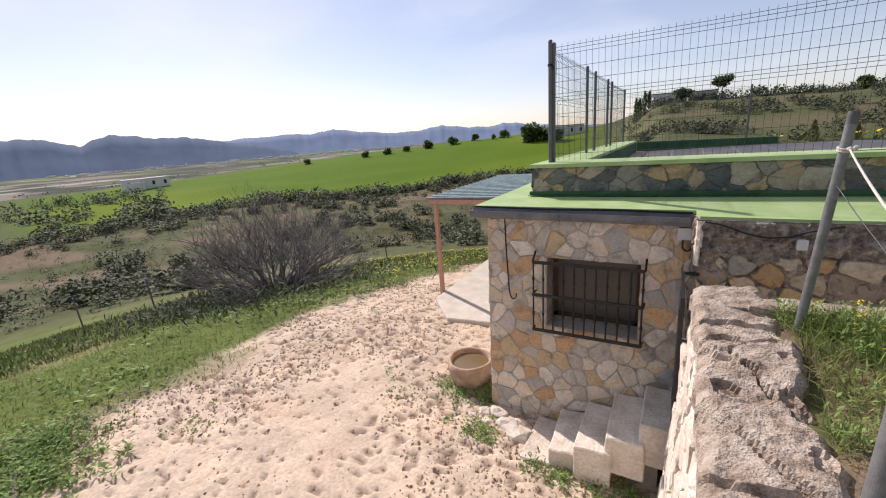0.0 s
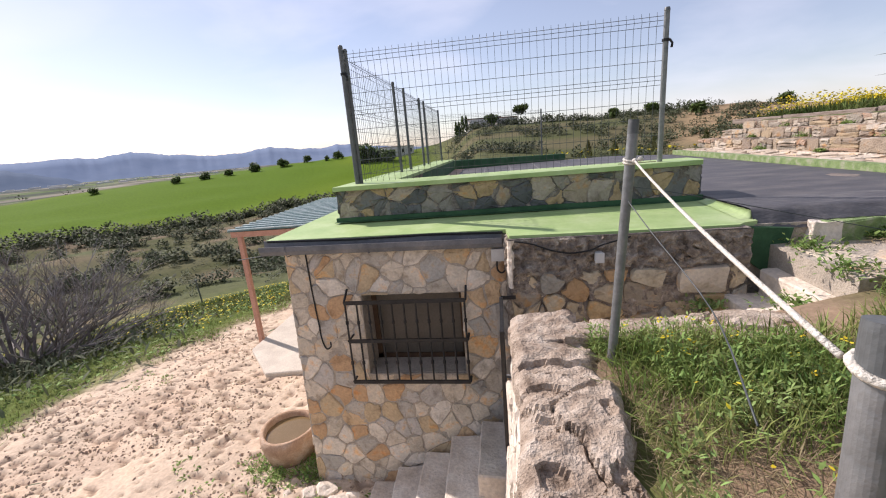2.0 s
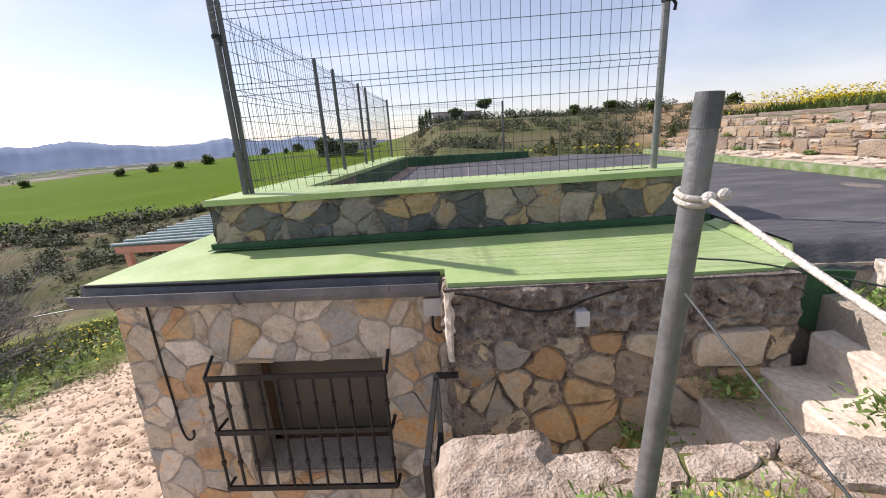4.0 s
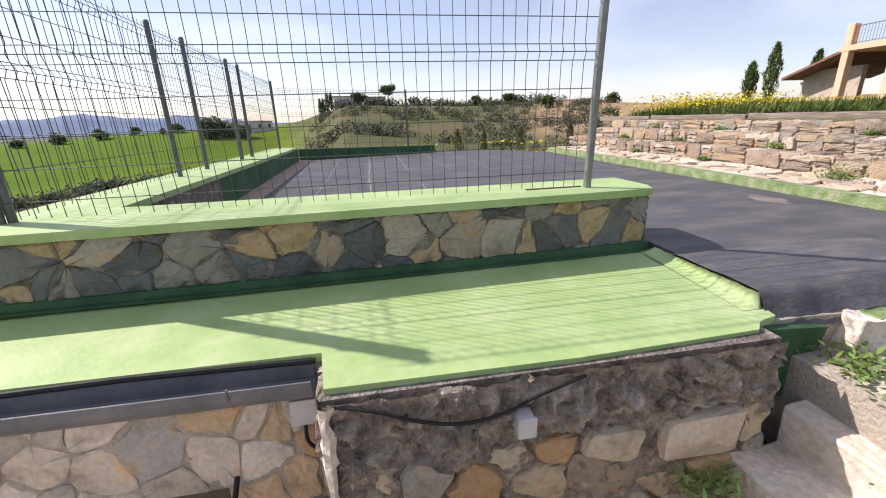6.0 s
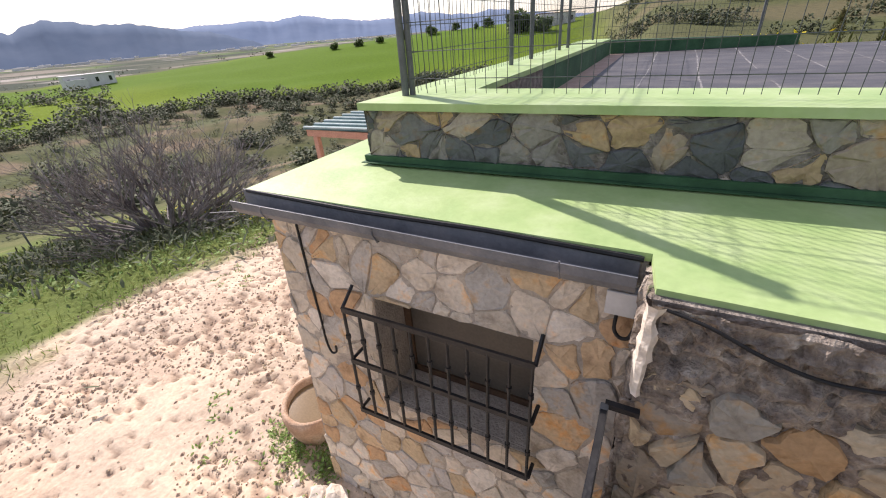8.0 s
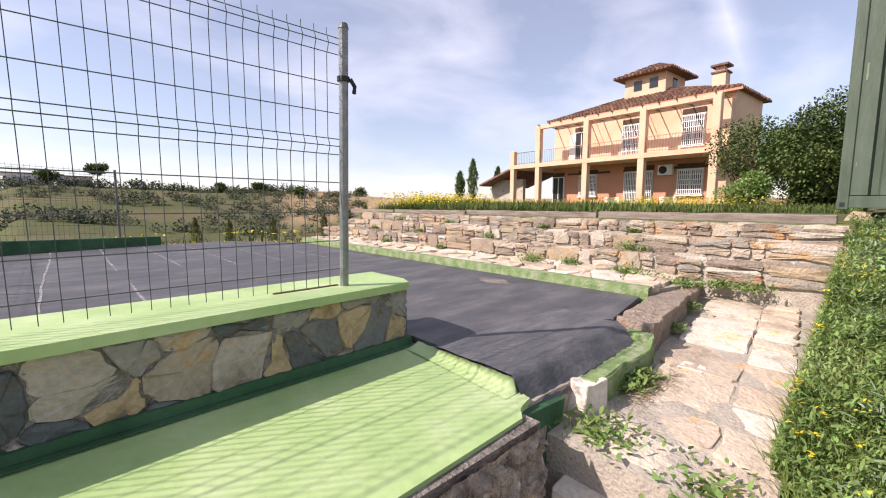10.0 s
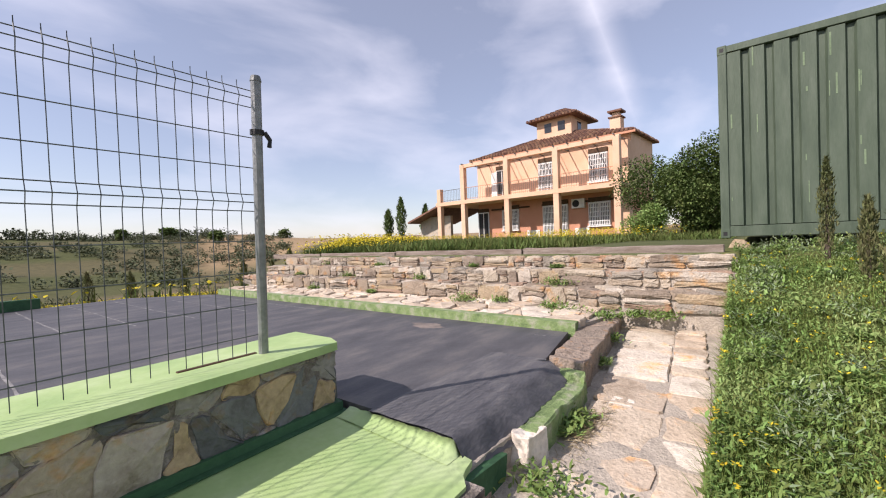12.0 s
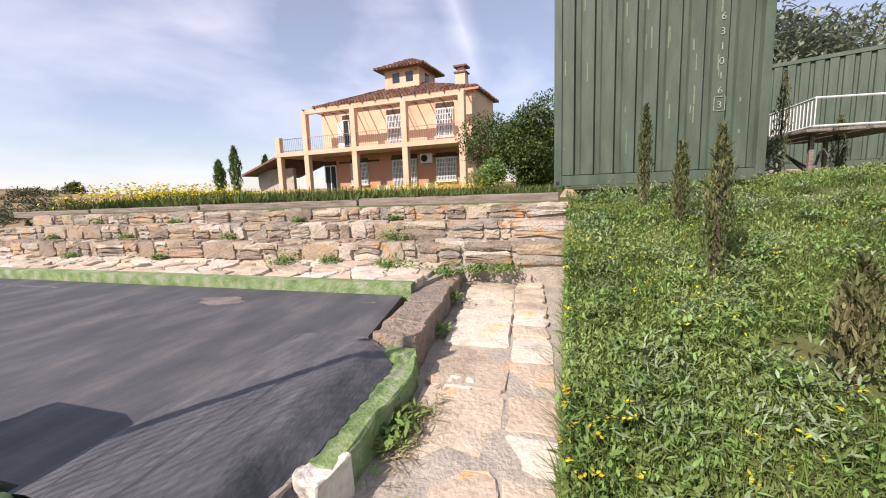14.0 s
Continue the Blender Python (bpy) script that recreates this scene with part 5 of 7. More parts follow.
stones(terr, polys, lambda u, v, d: (5.80 + v, -0.68 + u, -0.32 + 0.025 * v + d), M["flag"], RN, gap=0.012, proud=0.02, rough=0.016)
for x, z0, z1, y1 in TR:
    h = z1 - z0
    y = -1.82
    while y < y1:
        w_ = RN.choice((0.12, 0.17, 0.22, 0.28, 0.36, 0.5)) * RN.uniform(0.85, 1.15)
        rows = RN.choice((1, 1, 2, 2, 2, 3))
        zz = z0
        for r_ in range(rows):
            hh = h / rows * RN.uniform(0.82, 1.12)
            poly = [(0.004, 0.004), (w_ - 0.004, 0.004 + RN.uniform(-0.01, 0.01)), (w_ - RN.uniform(0, 0.03), hh), (RN.uniform(0, 0.03), hh)]
            me = stone_mesh(poly, lambda u, v, d, y=y, zz=zz, x=x: (x - d, y + u, zz + v), RN, gap=0.003, depth=0.14, proud=0.02, rough=0.016)
            me.materials.append(M["dry"])
            part("stone", me, M["dry"], terr)
            zz += hh
        y += w_
    polys = crazy(y1 + 1.82, 0.36, 0.30, 0.18, RN, jitter=0.45)
    stones(terr, polys, lambda u, v, d, x=x, z1=z1: (x - 0.02 + v, -1.82 + u, z1 - 0.022 + d), M["dry"], RN, gap=0.01, depth=0.05, proud=0.02, rough=0.014)

ty = [(-1.72, 0.70), (0.73, 3.26), (3.30, 5.50), (5.54, 7.4)]
for i, (a, b) in enumerate(ty):
    bm = bmesh.new()
    box(bm, 7.48, 7.60, a, b, 0.225 - 0.006 * i, 0.345 - 0.012 * i)
    bmesh.ops.subdivide_edges(bm, edges=[e for e in bm.edges if abs(e.verts[0].co.y - e.verts[1].co.y) > 1], cuts=9)
    for v in bm.verts:
        v.co += Vector((RN.uniform(-0.006, 0.006), 0, RN.uniform(-0.008, 0.008)))
    solid("timber_beam", bevel(bm, 0.008), M["wood"], "weathered railway sleeper lying along the top terrace", "timber", group="timber edging")

# ---- trough, rocks, porch ----
tr = thing("stone_trough", (-0.98, -0.62, -3.03), "round terracotta-coloured basin full of muddy water beside the hut", "trough")
bm = bmesh.new()
prof = [(0.20, 0.0), (0.27, 0.06), (0.31, 0.2), (0.325, 0.32), (0.315, 0.385), (0.285, 0.395), (0.265, 0.37), (0.255, 0.28), (0.22, 0.2), (0.0, 0.2)]
n = 28
rings = [[bm.verts.new((-0.98 + r * math.cos(t) * (1 + 0.015 * math.sin(3 * t)), -0.62 + r * math.sin(t), -3.03 + z + 0.008 * math.sin(2 * t + r * 9))) for t in (2 * math.pi * i / n for i in range(n))] for r, z in prof[:-1]]
for p, q in zip(rings, rings[1:]):
    for i in range(n):
        bm.faces.new((p[i], p[(i + 1) % n], q[(i + 1) % n], q[i]))
bm.faces.new(rings[-1])
part("bowl", bm, M["terracotta"], tr, smooth=True)
bm = bmesh.new()
bmesh.ops.create_circle(bm, cap_ends=True, segments=28, radius=0.262, matrix=Matrix.Translation((-0.98, -0.62, -2.70)))
part("water", bm, M["water"], tr, "still muddy water")


def rock(loc, size, material, label, seed):
    bm = bmesh.new()
    bmesh.ops.create_icosphere(bm, subdivisions=2, radius=1.0)
    rg = random.Random(seed)
    off = Vector((rg.uniform(0, 50), rg.uniform(0, 50), 0))
    for v in bm.verts:
        k = 1 + 0.45 * noise.noise(v.co * 1.3 + off) + 0.15 * noise.noise(v.co * 3 + off)
        v.co = Vector((v.co.x * k * size[0], v.co.y * k * size[1], max(-0.4, v.co.z * k) * size[2])) + Vector(loc)
    return solid("rock", bm, material, label, "rock", group="rocks by the hut")


for i, (x, y, s) in enumerate(((-0.52, -1.18, 0.10), (-0.36, -1.14, 0.12), (-0.20, -1.30, 0.13), (-0.62, -1.30, 0.07), (-0.05, -1.2, 0.10), (-0.42, -1.33, 0.08), (0.02, -1.42, 0.16), (-0.75, -1.2, 0.06))):
    rock((x, y, -3.0), (s, s * 0.8, s * 0.7), M["limewash"], "pale broken stone lying at the foot of the hut", 100 + i)

po = thing("porch", (-3.06, 2.16, -3.15), "lean-to porch with ribbed teal sheet roof on pink steel posts", "porch")
for x, y in ((-3.06, 2.20), (-3.06, 5.9)):
    bm = bmesh.new()
    box(bm, x - 0.04, x + 0.04, y - 0.04, y + 0.04, -3.16, -0.97)
    part("post", bevel(bm, 0.004), M["pinkpost"], po)
bm = bmesh.new()
box(bm, -3.22, -0.5, 2.17, 2.24, -0.97, -0.87)
part("beam", bevel(bm, 0.004), M["pinkpost"], po)
bm = bmesh.new()
box(bm, -3.10, -3.02, 2.24, 6.2, -0.96, -0.88)
part("beam", bevel(bm, 0.004), M["pinkpost"], po)
bm = bmesh.new()
prism(bm, [(-3.26, 2.15), (-0.48, 2.15), (-0.48, 6.3), (-3.26, 6.3)], lambda x, y: -0.868 + 0.015 * (x + 3.26), lambda x, y: -0.858 + 0.015 * (x + 3.26))
sheet = part("roof_sheet", bm, M["tealroof"], po, "ribbed teal sheet")
# pale rib colour paints in the sun's gleam on the sheet's crests
for k in range(19):
    y = 2.16 + 0.225 * k
    bm = bmesh.new()
    prism(bm, [(-3.265, y), (-0.48, y), (-0.48, y + 0.05), (-3.265, y + 0.05)], lambda x, y: -0.859 + 0.015 * (x + 3.26), lambda x, y: -0.826 + 0.015 * (x + 3.26))
    part("rib", bevel(bm, 0.008), M["pale_rib"], sheet, "rib with sun gleam painted pale")
bm = bmesh.new()
prism(bm, [(-2.98, 1.75), (-2.25, 0.95), (-0.55, 1.2), (-0.55, 6.0), (-3.05, 6.0)], -3.2, -2.93)
solid("pavement", bevel(bm, 0.015), M["concrete"], "pale concrete slab under the porch", "slab", kind="structure")
bm = bmesh.new()
tube(bm, [(-0.66, -0.92, -0.545), (-0.90, -0.99, -0.56)], 0.004, 5)
solid("wire", bm, M["wire"], "stiff wire sticking out from the gutter end", "wire")

# ---- shipping containers ----
def container(loc, yaw, label, long_=6.06):
    """A shipping container: end wall in the y direction from its corner, length along +x, turned by yaw."""
    W, H = 2.44, 2.59
    c = thing("shipping_container", loc, label, "container", group="shipping containers")
    R = Matrix.Translation(loc) @ Matrix.Rotation(radians(yaw), 4, "Z")
    def pt(name, bm, material, label=""):
        bmesh.ops.transform(bm, matrix=R, verts=bm.verts[:])
        return part(name, bm, material, c, label)
    # corrugated end wall
    def corr(length, n, mk):
        bm = bmesh.new()
        pitch = length / n
        prof = []
        for i in range(n):
            s = i * pitch
            prof += [(s, 0.0), (s + pitch * 0.60, 0.0), (s + pitch * 0.68, 0.05), (s + pitch * 0.92, 0.05)]
        prof.append((length, 0.0))
        lo = [bm.verts.new(mk(s, d, 0.17)) for s, d in prof]
        hi = [bm.verts.new(mk(s, d, H - 0.11)) for s, d in prof]
        for i in range(len(prof) - 1):
            bm.faces.new((lo[i], lo[i + 1], hi[i + 1], hi[i]))
        return bm
    pt("end_wall", corr(W - 0.2, 9, lambda s, d, z: (0.02 + d, -0.10 - s, z)), M["cont"])
    pt("side_wall", corr(long_ - 0.2, 20, lambda s, d, z: (0.1 + s, -0.02 - d, z)), M["cont"])
    pt("side_wall", corr(long_ - 0.2, 20, lambda s, d, z: (0.1 + s, -W + 0.02 + d, z)), M["cont"])
    bm = bmesh.new()
    box(bm, long_ - 0.04, long_ - 0.01, -W + 0.1, -0.1, 0.15, H - 0.1)
    pt("doors", bm, M["cont"])
    bm = bmesh.new()
    box(bm, 0.03, long_ - 0.03, -W + 0.03, -0.03, H - 0.07, H - 0.04)
    pt("roof_panel", bm, M["cont"])
    for x in (0.0, long_ - 0.1):
        for y in (-0.1, -W):
            bm = bmesh.new()
            box(bm, x, x + 0.1, y, y + 0.1, 0.11, H - 0.11)
            pt("corner_post", bevel(bm, 0.006), M["cont"])
            for z in (0.0, H - 0.12):
                bm = bmesh.new()
                box(bm, x - 0.004, x + 0.104, y - 0.004, y + 0.104, z, z + 0.12)
                cst = pt("corner_casting", bevel(bm, 0.008), M["cont"])
                bm = bmesh.new()
                box(bm, x - 0.007, x - 0.003, y + 0.03, y + 0.075, z + 0.035, z + 0.085)
                bmesh.ops.transform(bm, matrix=R, verts=bm.verts[:])
                h = part("lug_hole", bm, M["iron"], None)
                h.parent = cst
    for a, b, z in ((0.1, W - 0.1, 0.02), (0.1, W - 0.1, H - 0.1)):
        bm = bmesh.new()
        box(bm, 0.005, 0.08, -b, -a, z, z + 0.14 if z < 1 else H - 0.01)
        pt("rail", bevel(bm, 0.005), M["cont"])
        for y in (-0.08, -W + 0.005):
            bm = bmesh.new()
            box(bm, 0.1, long_ - 0.1, y, y + 0.075, z, z + 0.14 if z < 1 else H - 0.01)
            pt("rail", bevel(bm, 0.005), M["cont"])
    return c, R, pt


LC = (8.79, -1.63, 0.39)
c1, R1, pt1 = container(LC, -1.5, "dark green shipping container with corrugated walls and scuffed paint")
# identification digits down the end wall
for i, ch in enumerate("6310163"):
    cu = bpy.data.curves.new("digit", "FONT")
    cu.body, cu.size, cu.align_x, cu.extrude = ch, 0.115, "CENTER", 0.001
    dg = new("digit", cu)
    zz = 1.90 - i * 0.168
    dg.matrix_world = R1 @ Matrix.Translation((0.012, -1.93, zz)) @ Euler((radians(90), 0, radians(-90))).to_matrix().to_4x4()
    me = bpy.data.meshes.new_from_object(dg)
    bpy.data.objects.remove(dg)
    me.transform(R1 @ Matrix.Translation((0.012, -1.93, zz)) @ Euler((radians(90), 0, radians(-90))).to_matrix().to_4x4())
    me.materials.append(M["faded"])
    part("digit", me, M["faded"], c1, "white painted digit")
bm = bmesh.new()
for a, b, cc, d in ((-0.06, 0.06, -0.035, -0.028), (-0.06, 0.06, 0.128, 0.135), (-0.06, -0.053, -0.035, 0.135), (0.053, 0.06, -0.035, 0.135)):
    box(bm, 0.010, 0.014, -1.93 + a, -1.93 + b, 0.892 + cc, 0.892 + d)
pt1("digit_frame", bm, M["faded"], "thin white frame round the last digit")
for i in range(26):
    bm = bmesh.new()
    k = RN.randrange(9)
    y = -0.10 - (2.24 / 9) * (k + RN.uniform(0.03, 0.3))
    z = RN.uniform(0.4, 2.3)
    box(bm, 0.0165, 0.0195, y - RN.uniform(0.004, 0.016), y + 0.004, z, z + RN.uniform(0.03, 0.28))
    pt1("scuff", bm, M["cont_scuff"], "worn pale scrape in the paint")
for y in (-0.2, -2.2):
    rock((LC[0] + 0.1, LC[1] + y, 0.24), (0.12, 0.14, 0.12), M["dry"], "stone block under the container's corner", int(200 - y * 10))
container((15.4, -6.3, 0.6), -24.0, "second dark green container further back")

# white metal rail and trestle with scrap beside the containers
tb = thing("trestle_table", (11.6, -5.9, 0.35), "makeshift trestle with planks in rough grass", "table")
for x in (10.8, 12.6):
    for y in (-5.45, -6.5):
        bm = bmesh.new()
        box(bm, x - 0.03, x + 0.03, y - 0.03, y + 0.03, 0.2, 1.08)
        part("leg", bm, M["wood"], tb)
for y in (-5.4, -5.8, -6.2, -6.55):
    bm = bmesh.new()
    box(bm, 10.5, 13.0, y - 0.16, y + 0.16, 1.08, 1.12)
    part("board", bevel(bm, 0.006), M["wood"], tb)
wr = thing("white_railing", (11.6, -5.9, 1.12), "white metal cot-like railing lying on the trestle", "railing")
for z in (1.17, 1.58):
    bm = bmesh.new()
    tube(bm, [(10.55, -5.35, z), (12.9, -5.5, z + 0.03)], 0.016, 6)
    tube(bm, [(10.55, -5.35, z), (10.7, -6.4, z)], 0.016, 6)
    part("rail", bm, M["white"], wr)
for i in range(20):
    t = i / 19
    bm = bmesh.new()
    tube(bm, [(lerp(10.55, 12.9, t), lerp(-5.35, -5.5, t), 1.17), (lerp(10.55, 12.9, t), lerp(-5.35, -5.5, t), 1.6)], 0.009, 5)
    part("bar", bm, M["white"], wr)
for i in range(6):
    bm = bmesh.new()
    x, y = 11.2 + 0.3 * i, -6.0 + RN.uniform(-0.5, 0.5)
    tube(bm, [(x, y, 0.35), (x + RN.uniform(0.4, 1.2), y + RN.uniform(-0.6, 0.6), 0.75 + RN.uniform(0, 0.3))], RN.uniform(0.02, 0.05), 6)
    solid("plank", bm, M["wood"], "grey weathered plank in a scrap heap", "plank", group="scrap heap")
for i, (x, y, s) in enumerate(((10.9, -4.2, 0.3), (12.2, -5.2, 0.4), (10.2, -4.6, 0.22), (9.6, -4.3, 0.2), (13.4, -6.2, 0.5))):
    rock((x, y, 0.32), (s, s, s * 0.45), M["dry"], "pale field stone lying in the grass", 300 + i)

# ---- house ----
HO = Vector((26.75, 4.1, 0.32))
HU, HV = Vector((0.09, 0.996, 0)), Vector((0.996, -0.09, 0))
house = thing("house", HO, "two-storey salmon house with columns, balcony, tiled roof and small tower", "house")


def hp(u, v, z):
    return HO + HU * u + HV * v + Vector((0, 0, z))


def hbox(name, u0, u1, v0, v1, z0, z1, material, parent=None, label="", bev=0.0):
    bm = bmesh.new()
    vs = [bm.verts.new(hp(u, v, z)) for z in (z0, z1) for u, v in ((u0, v0), (u1, v0), (u1, v1), (u0, v1))]
    for f in ((0, 3, 2, 1), (4, 5, 6, 7), (0, 1, 5, 4), (1, 2, 6, 5), (2, 3, 7, 6), (3, 0, 4, 7)):
        bm.faces.new([vs[i] for i in f])
    if bev:
        bevel(bm, bev)
    ob = part(name, bm, material, None, label)
    ob.parent = parent or house
    if parent is None:
        ob.matrix_parent_inverse = Matrix.Translation(HO).inverted()
    return ob


def hpart(name, bm, material, parent=None, label=""):
    ob = part(name, bm, material, None, label)
    ob.parent = parent or house
    if parent is None:
        ob.matrix_parent_inverse = Matrix.Translation(HO).inverted()
    return ob


hbox("wall", -0.15, 11.5, 2.0, 6.4, 0.0, 3.0, M["house_red"], label="terracotta ground-floor wall")
hbox("wall", -0.15, 11.5, 2.0, 6.4, 3.0, 6.35, M["house"], label="salmon upper wall")
hbox("balcony_slab", -0.25, 14.1, -0.2, 2.0, 2.86, 3.14, M["house"])
hbox("balcony_slab", 11.5, 14.1, 2.0, 7.0, 2.86, 3.14, M["house"])
for u in (0.0, 3.75, 7.45, 11.35):
    hbox("column", u - 0.19, u + 0.19, -0.18, 0.2, 0.0, 5.75, M["house"], bev=0.02)
hbox("column", 13.6, 13.98, -0.18, 0.2, 0.0, 4.2, M["house"], bev=0.02)
hbox("column", -0.15, 0.3, 1.4, 2.1, 0.0, 5.75, M["house"])
hbox("beam", -0.2, 11.55, -0.15, 0.15, 5.55, 5.80, M["house"])


def opening(u, w_, z0, h, door, dark=False):
    """A window or door in the recessed front with blind box, panes and a white grille."""
    win = hbox("door" if door else "window", u - w_ / 2, u + w_ / 2, 1.96, 2.02, z0, z0 + h, M["glass_dark"] if not dark else M["iron"])
    for a, b, c_, d in ((-w_ / 2 - 0.06, w_ / 2 + 0.06, h, h + 0.07), (-w_ / 2 - 0.06, -w_ / 2, 0, h), (w_ / 2, w_ / 2 + 0.06, 0, h), (-0.03, 0.03, 0, h)):
        hbox("frame", u + a, u + b, 1.92, 2.0, z0 + c_, z0 + d, M["white"], win)
    hbox("blind_box", u - w_ / 2 - 0.05, u + w_ / 2 + 0.05, 1.88, 2.0, z0 + h + 0.07, z0 + h + 0.36, M["wood_dark"], win)
    if not dark:
        nb = max(6, round(w_ / 0.11))
        for i in range(nb + 1):
            bm = bmesh.new()
            x = u - w_ / 2 + w_ * i / nb
            tube(bm, [hp(x, 1.84, z0 + 0.02), hp(x, 1.84, z0 + h)], 0.028, 4)
            hpart("grille_bar", bm, M["white"], win)
        for f in (0.03, 0.2, 0.4, 0.6, 0.8, 0.98):
            hbox("grille_rail", u - w_ / 2, u + w_ / 2, 1.825, 1.855, z0 + h * f - 0.02, z0 + h * f + 0.02, M["white"], win)
    if not door:
        hbox("sill", u - w_ / 2 - 0.1, u + w_ / 2 + 0.1, 1.8, 2.0, z0 - 0.08, z0, M["white"], win)
    return win


opening(9.15, 0.9, 3.2, 2.05, True, dark=True)
hbox("frame", 9.62, 10.1, 1.9, 1.96, 3.2, 5.2, M["white"], label="white door leaf standing open")
opening(5.3, 1.45, 3.2, 2.05, True)
opening(1.85, 1.1, 3.55, 1.75, False)
opening(8.5, 1.3, 0.75, 1.45, False)
opening(4.9, 1.75, 0.05, 2.2, True)
opening(1.85, 1.3, 0.75, 1.45, False)
opening(11.0, 0.9, 0.05, 2.1, True, dark=True)
for u in (3.0, 6.6):
    hbox("plinth_panel", u - 0.5, u + 0.5, 1.9, 1.97, 0.1, 0.65, M["white"])
for u0, u1 in ((0.6, 3.4), (6.9, 10.2), (4.0, 5.9)):
    hbox("lintel_beam", u0, u1, 1.9, 2.0, 2.3, 2.42, M["wood_dark"])
# balcony railing
for a, b in ((0.2, 3.55), (3.95, 7.25), (7.65, 11.15), (11.55, 13.6)):
    bm = bmesh.new()
    tube(bm, [hp(a, -0.05, 4.05), hp(b, -0.05, 4.05)], 0.022, 5)
    tube(bm, [hp(a, -0.05, 3.24), hp(b, -0.05, 3.24)], 0.016, 5)
    rl = hpart("railing", bm, M["house_red"] if b < 11.3 else M["steel"])
    nb = round((b - a) / 0.16)
    for i in range(nb + 1):
        bm = bmesh.new()
        x = lerp(a, b, i / nb)
        tube(bm, [hp(x, -0.05, 3.14), hp(x, -0.05, 4.05)], 0.009, 4)
        hpart("baluster", bm, M["steel"], rl)
# pergola arms from front beam to wall, and air conditioner
for u in (10.2, 8.1, 6.1, 4.5, 2.7, 1.0):
    bm = bmesh.new()
    tube(bm, [hp(u, 0.0, 5.75), hp(u, 1.98, 5.85)], 0.02, 5)
    hpart("awning_arm", bm, M["house_red"])
ac = hbox("air_conditioner", 2.75, 3.6, 1.7, 1.98, 1.95, 2.55, M["white"])
bm = bmesh.new()
bmesh.ops.create_cone(bm, cap_ends=True, segments=20, radius1=0.23, radius2=0.23, depth=0.02, matrix=Matrix.Translation(hp(3.3, 1.69, 2.25)) @ Matrix.Rotation(radians(90), 4, "Y"))
hpart("fan", bm, M["iron"], ac)


def hip(u0, u1, v0, v1, z0, z1, ru0, ru1, rv, parent=None):
    """A hipped roof of rows of round tiles over a plain deck."""
    deck = bmesh.new()
    cs = [hp(u0, v0, z0), hp(u1, v0, z0), hp(u1, v1, z0), hp(u0, v1, z0)]
    a, b = hp(ru0, rv, z1), hp(ru1, rv, z1)
    V = [deck.verts.new(p) for p in (*cs, a, b)]
    for f in ((0, 1, 5, 4), (1, 2, 5), (2, 3, 4, 5), (3, 0, 4), (3, 2, 1, 0)):
        deck.faces.new([V[i] for i in f])
    rf = hpart("roof", deck, M["rooftile"], parent, "brown clay tile roof")
    tiles = bmesh.new()
    for (p, q, s, t) in ((cs[0], cs[1], b, a), (cs[3], cs[0], a, a)):
        nrow = max(4, round((q - p).length / 0.26))
        for i in range(nrow):
            f = (i + 0.5) / nrow
            lo = p.lerp(q, f)
            # the line up the slope ends at the hip or the ridge
            up = ((s + t) / 2 - (p + q) / 2)
            e = (q - p).normalized()
            up = up - e * up.dot(e)
            lim = 1.0
            la, lb = (t - p).dot(e), (q - s).dot(e)
            d0, d1 = (lo - p).dot(e), (q - lo).dot(e)
            if la > 0.01:
                lim = min(lim, d0 / la)
            if lb > 0.01:
                lim = min(lim, d1 / lb)
            hi = lo + up * max(0.05, lim)
            nt = max(1, round((hi - lo).length / 0.42))
            for k in range(nt):
                x0, x1 = lo.lerp(hi, k / nt), lo.lerp(hi, (k + 1.12) / nt)
                z = Vector((0, 0, 0.03 + 0.02 * RN.random()))
                tube(tiles, [x0 + z * 1.5, x1 + z * 0.4], 0.095, 6, r1=0.075, caps=True)
    hpart("tile_rows", tiles, M["rooftile"], rf)
    return rf


hip(-0.45, 11.95, 1.5, 7.0, 6.3, 7.75, 4.6, 6.8, 4.6)
hbox("eave_board", -0.55, 11.9, 1.53, 1.6, 6.15, 6.29, M["house_red"])
for i in range(13):
    u = 0.1 + 11.2 * i / 12
    hbox("pergola_bar", u - 0.025, u + 0.025, -0.3, 2.0, 5.80, 5.86, M["steel"])
tower = hbox("tower", 4.3, 7.0, 3.6, 6.4, 6.0, 8.65, M["house"])
for u in (5.05, 6.1):
    hbox("tower_window", u - 0.27, u + 0.27, 3.57, 3.63, 7.75, 8.4, M["glass_dark"], tower)
hbox("tower_window", 4.27, 4.33, 4.6, 5.2, 7.75, 8.4, M["glass_dark"], tower)
hip(3.7, 7.6, 3.0, 7.0, 8.65, 9.6, 5.4, 5.9, 5.0)
ch = hbox("chimney", 0.5, 1.15, 2.2, 2.85, 6.0, 7.4, M["house"])
hbox("chimney_cap", 0.42, 1.23, 2.12, 2.93, 7.4, 7.48, M["rooftile"], ch)
hbox("chimney_top", 0.62, 1.03, 2.32, 2.73, 7.48, 7.75, M["house"], ch)
hbox("chimney_cap", 0.4, 1.25, 2.1, 2.95, 7.75, 7.86, M["rooftile"], ch)
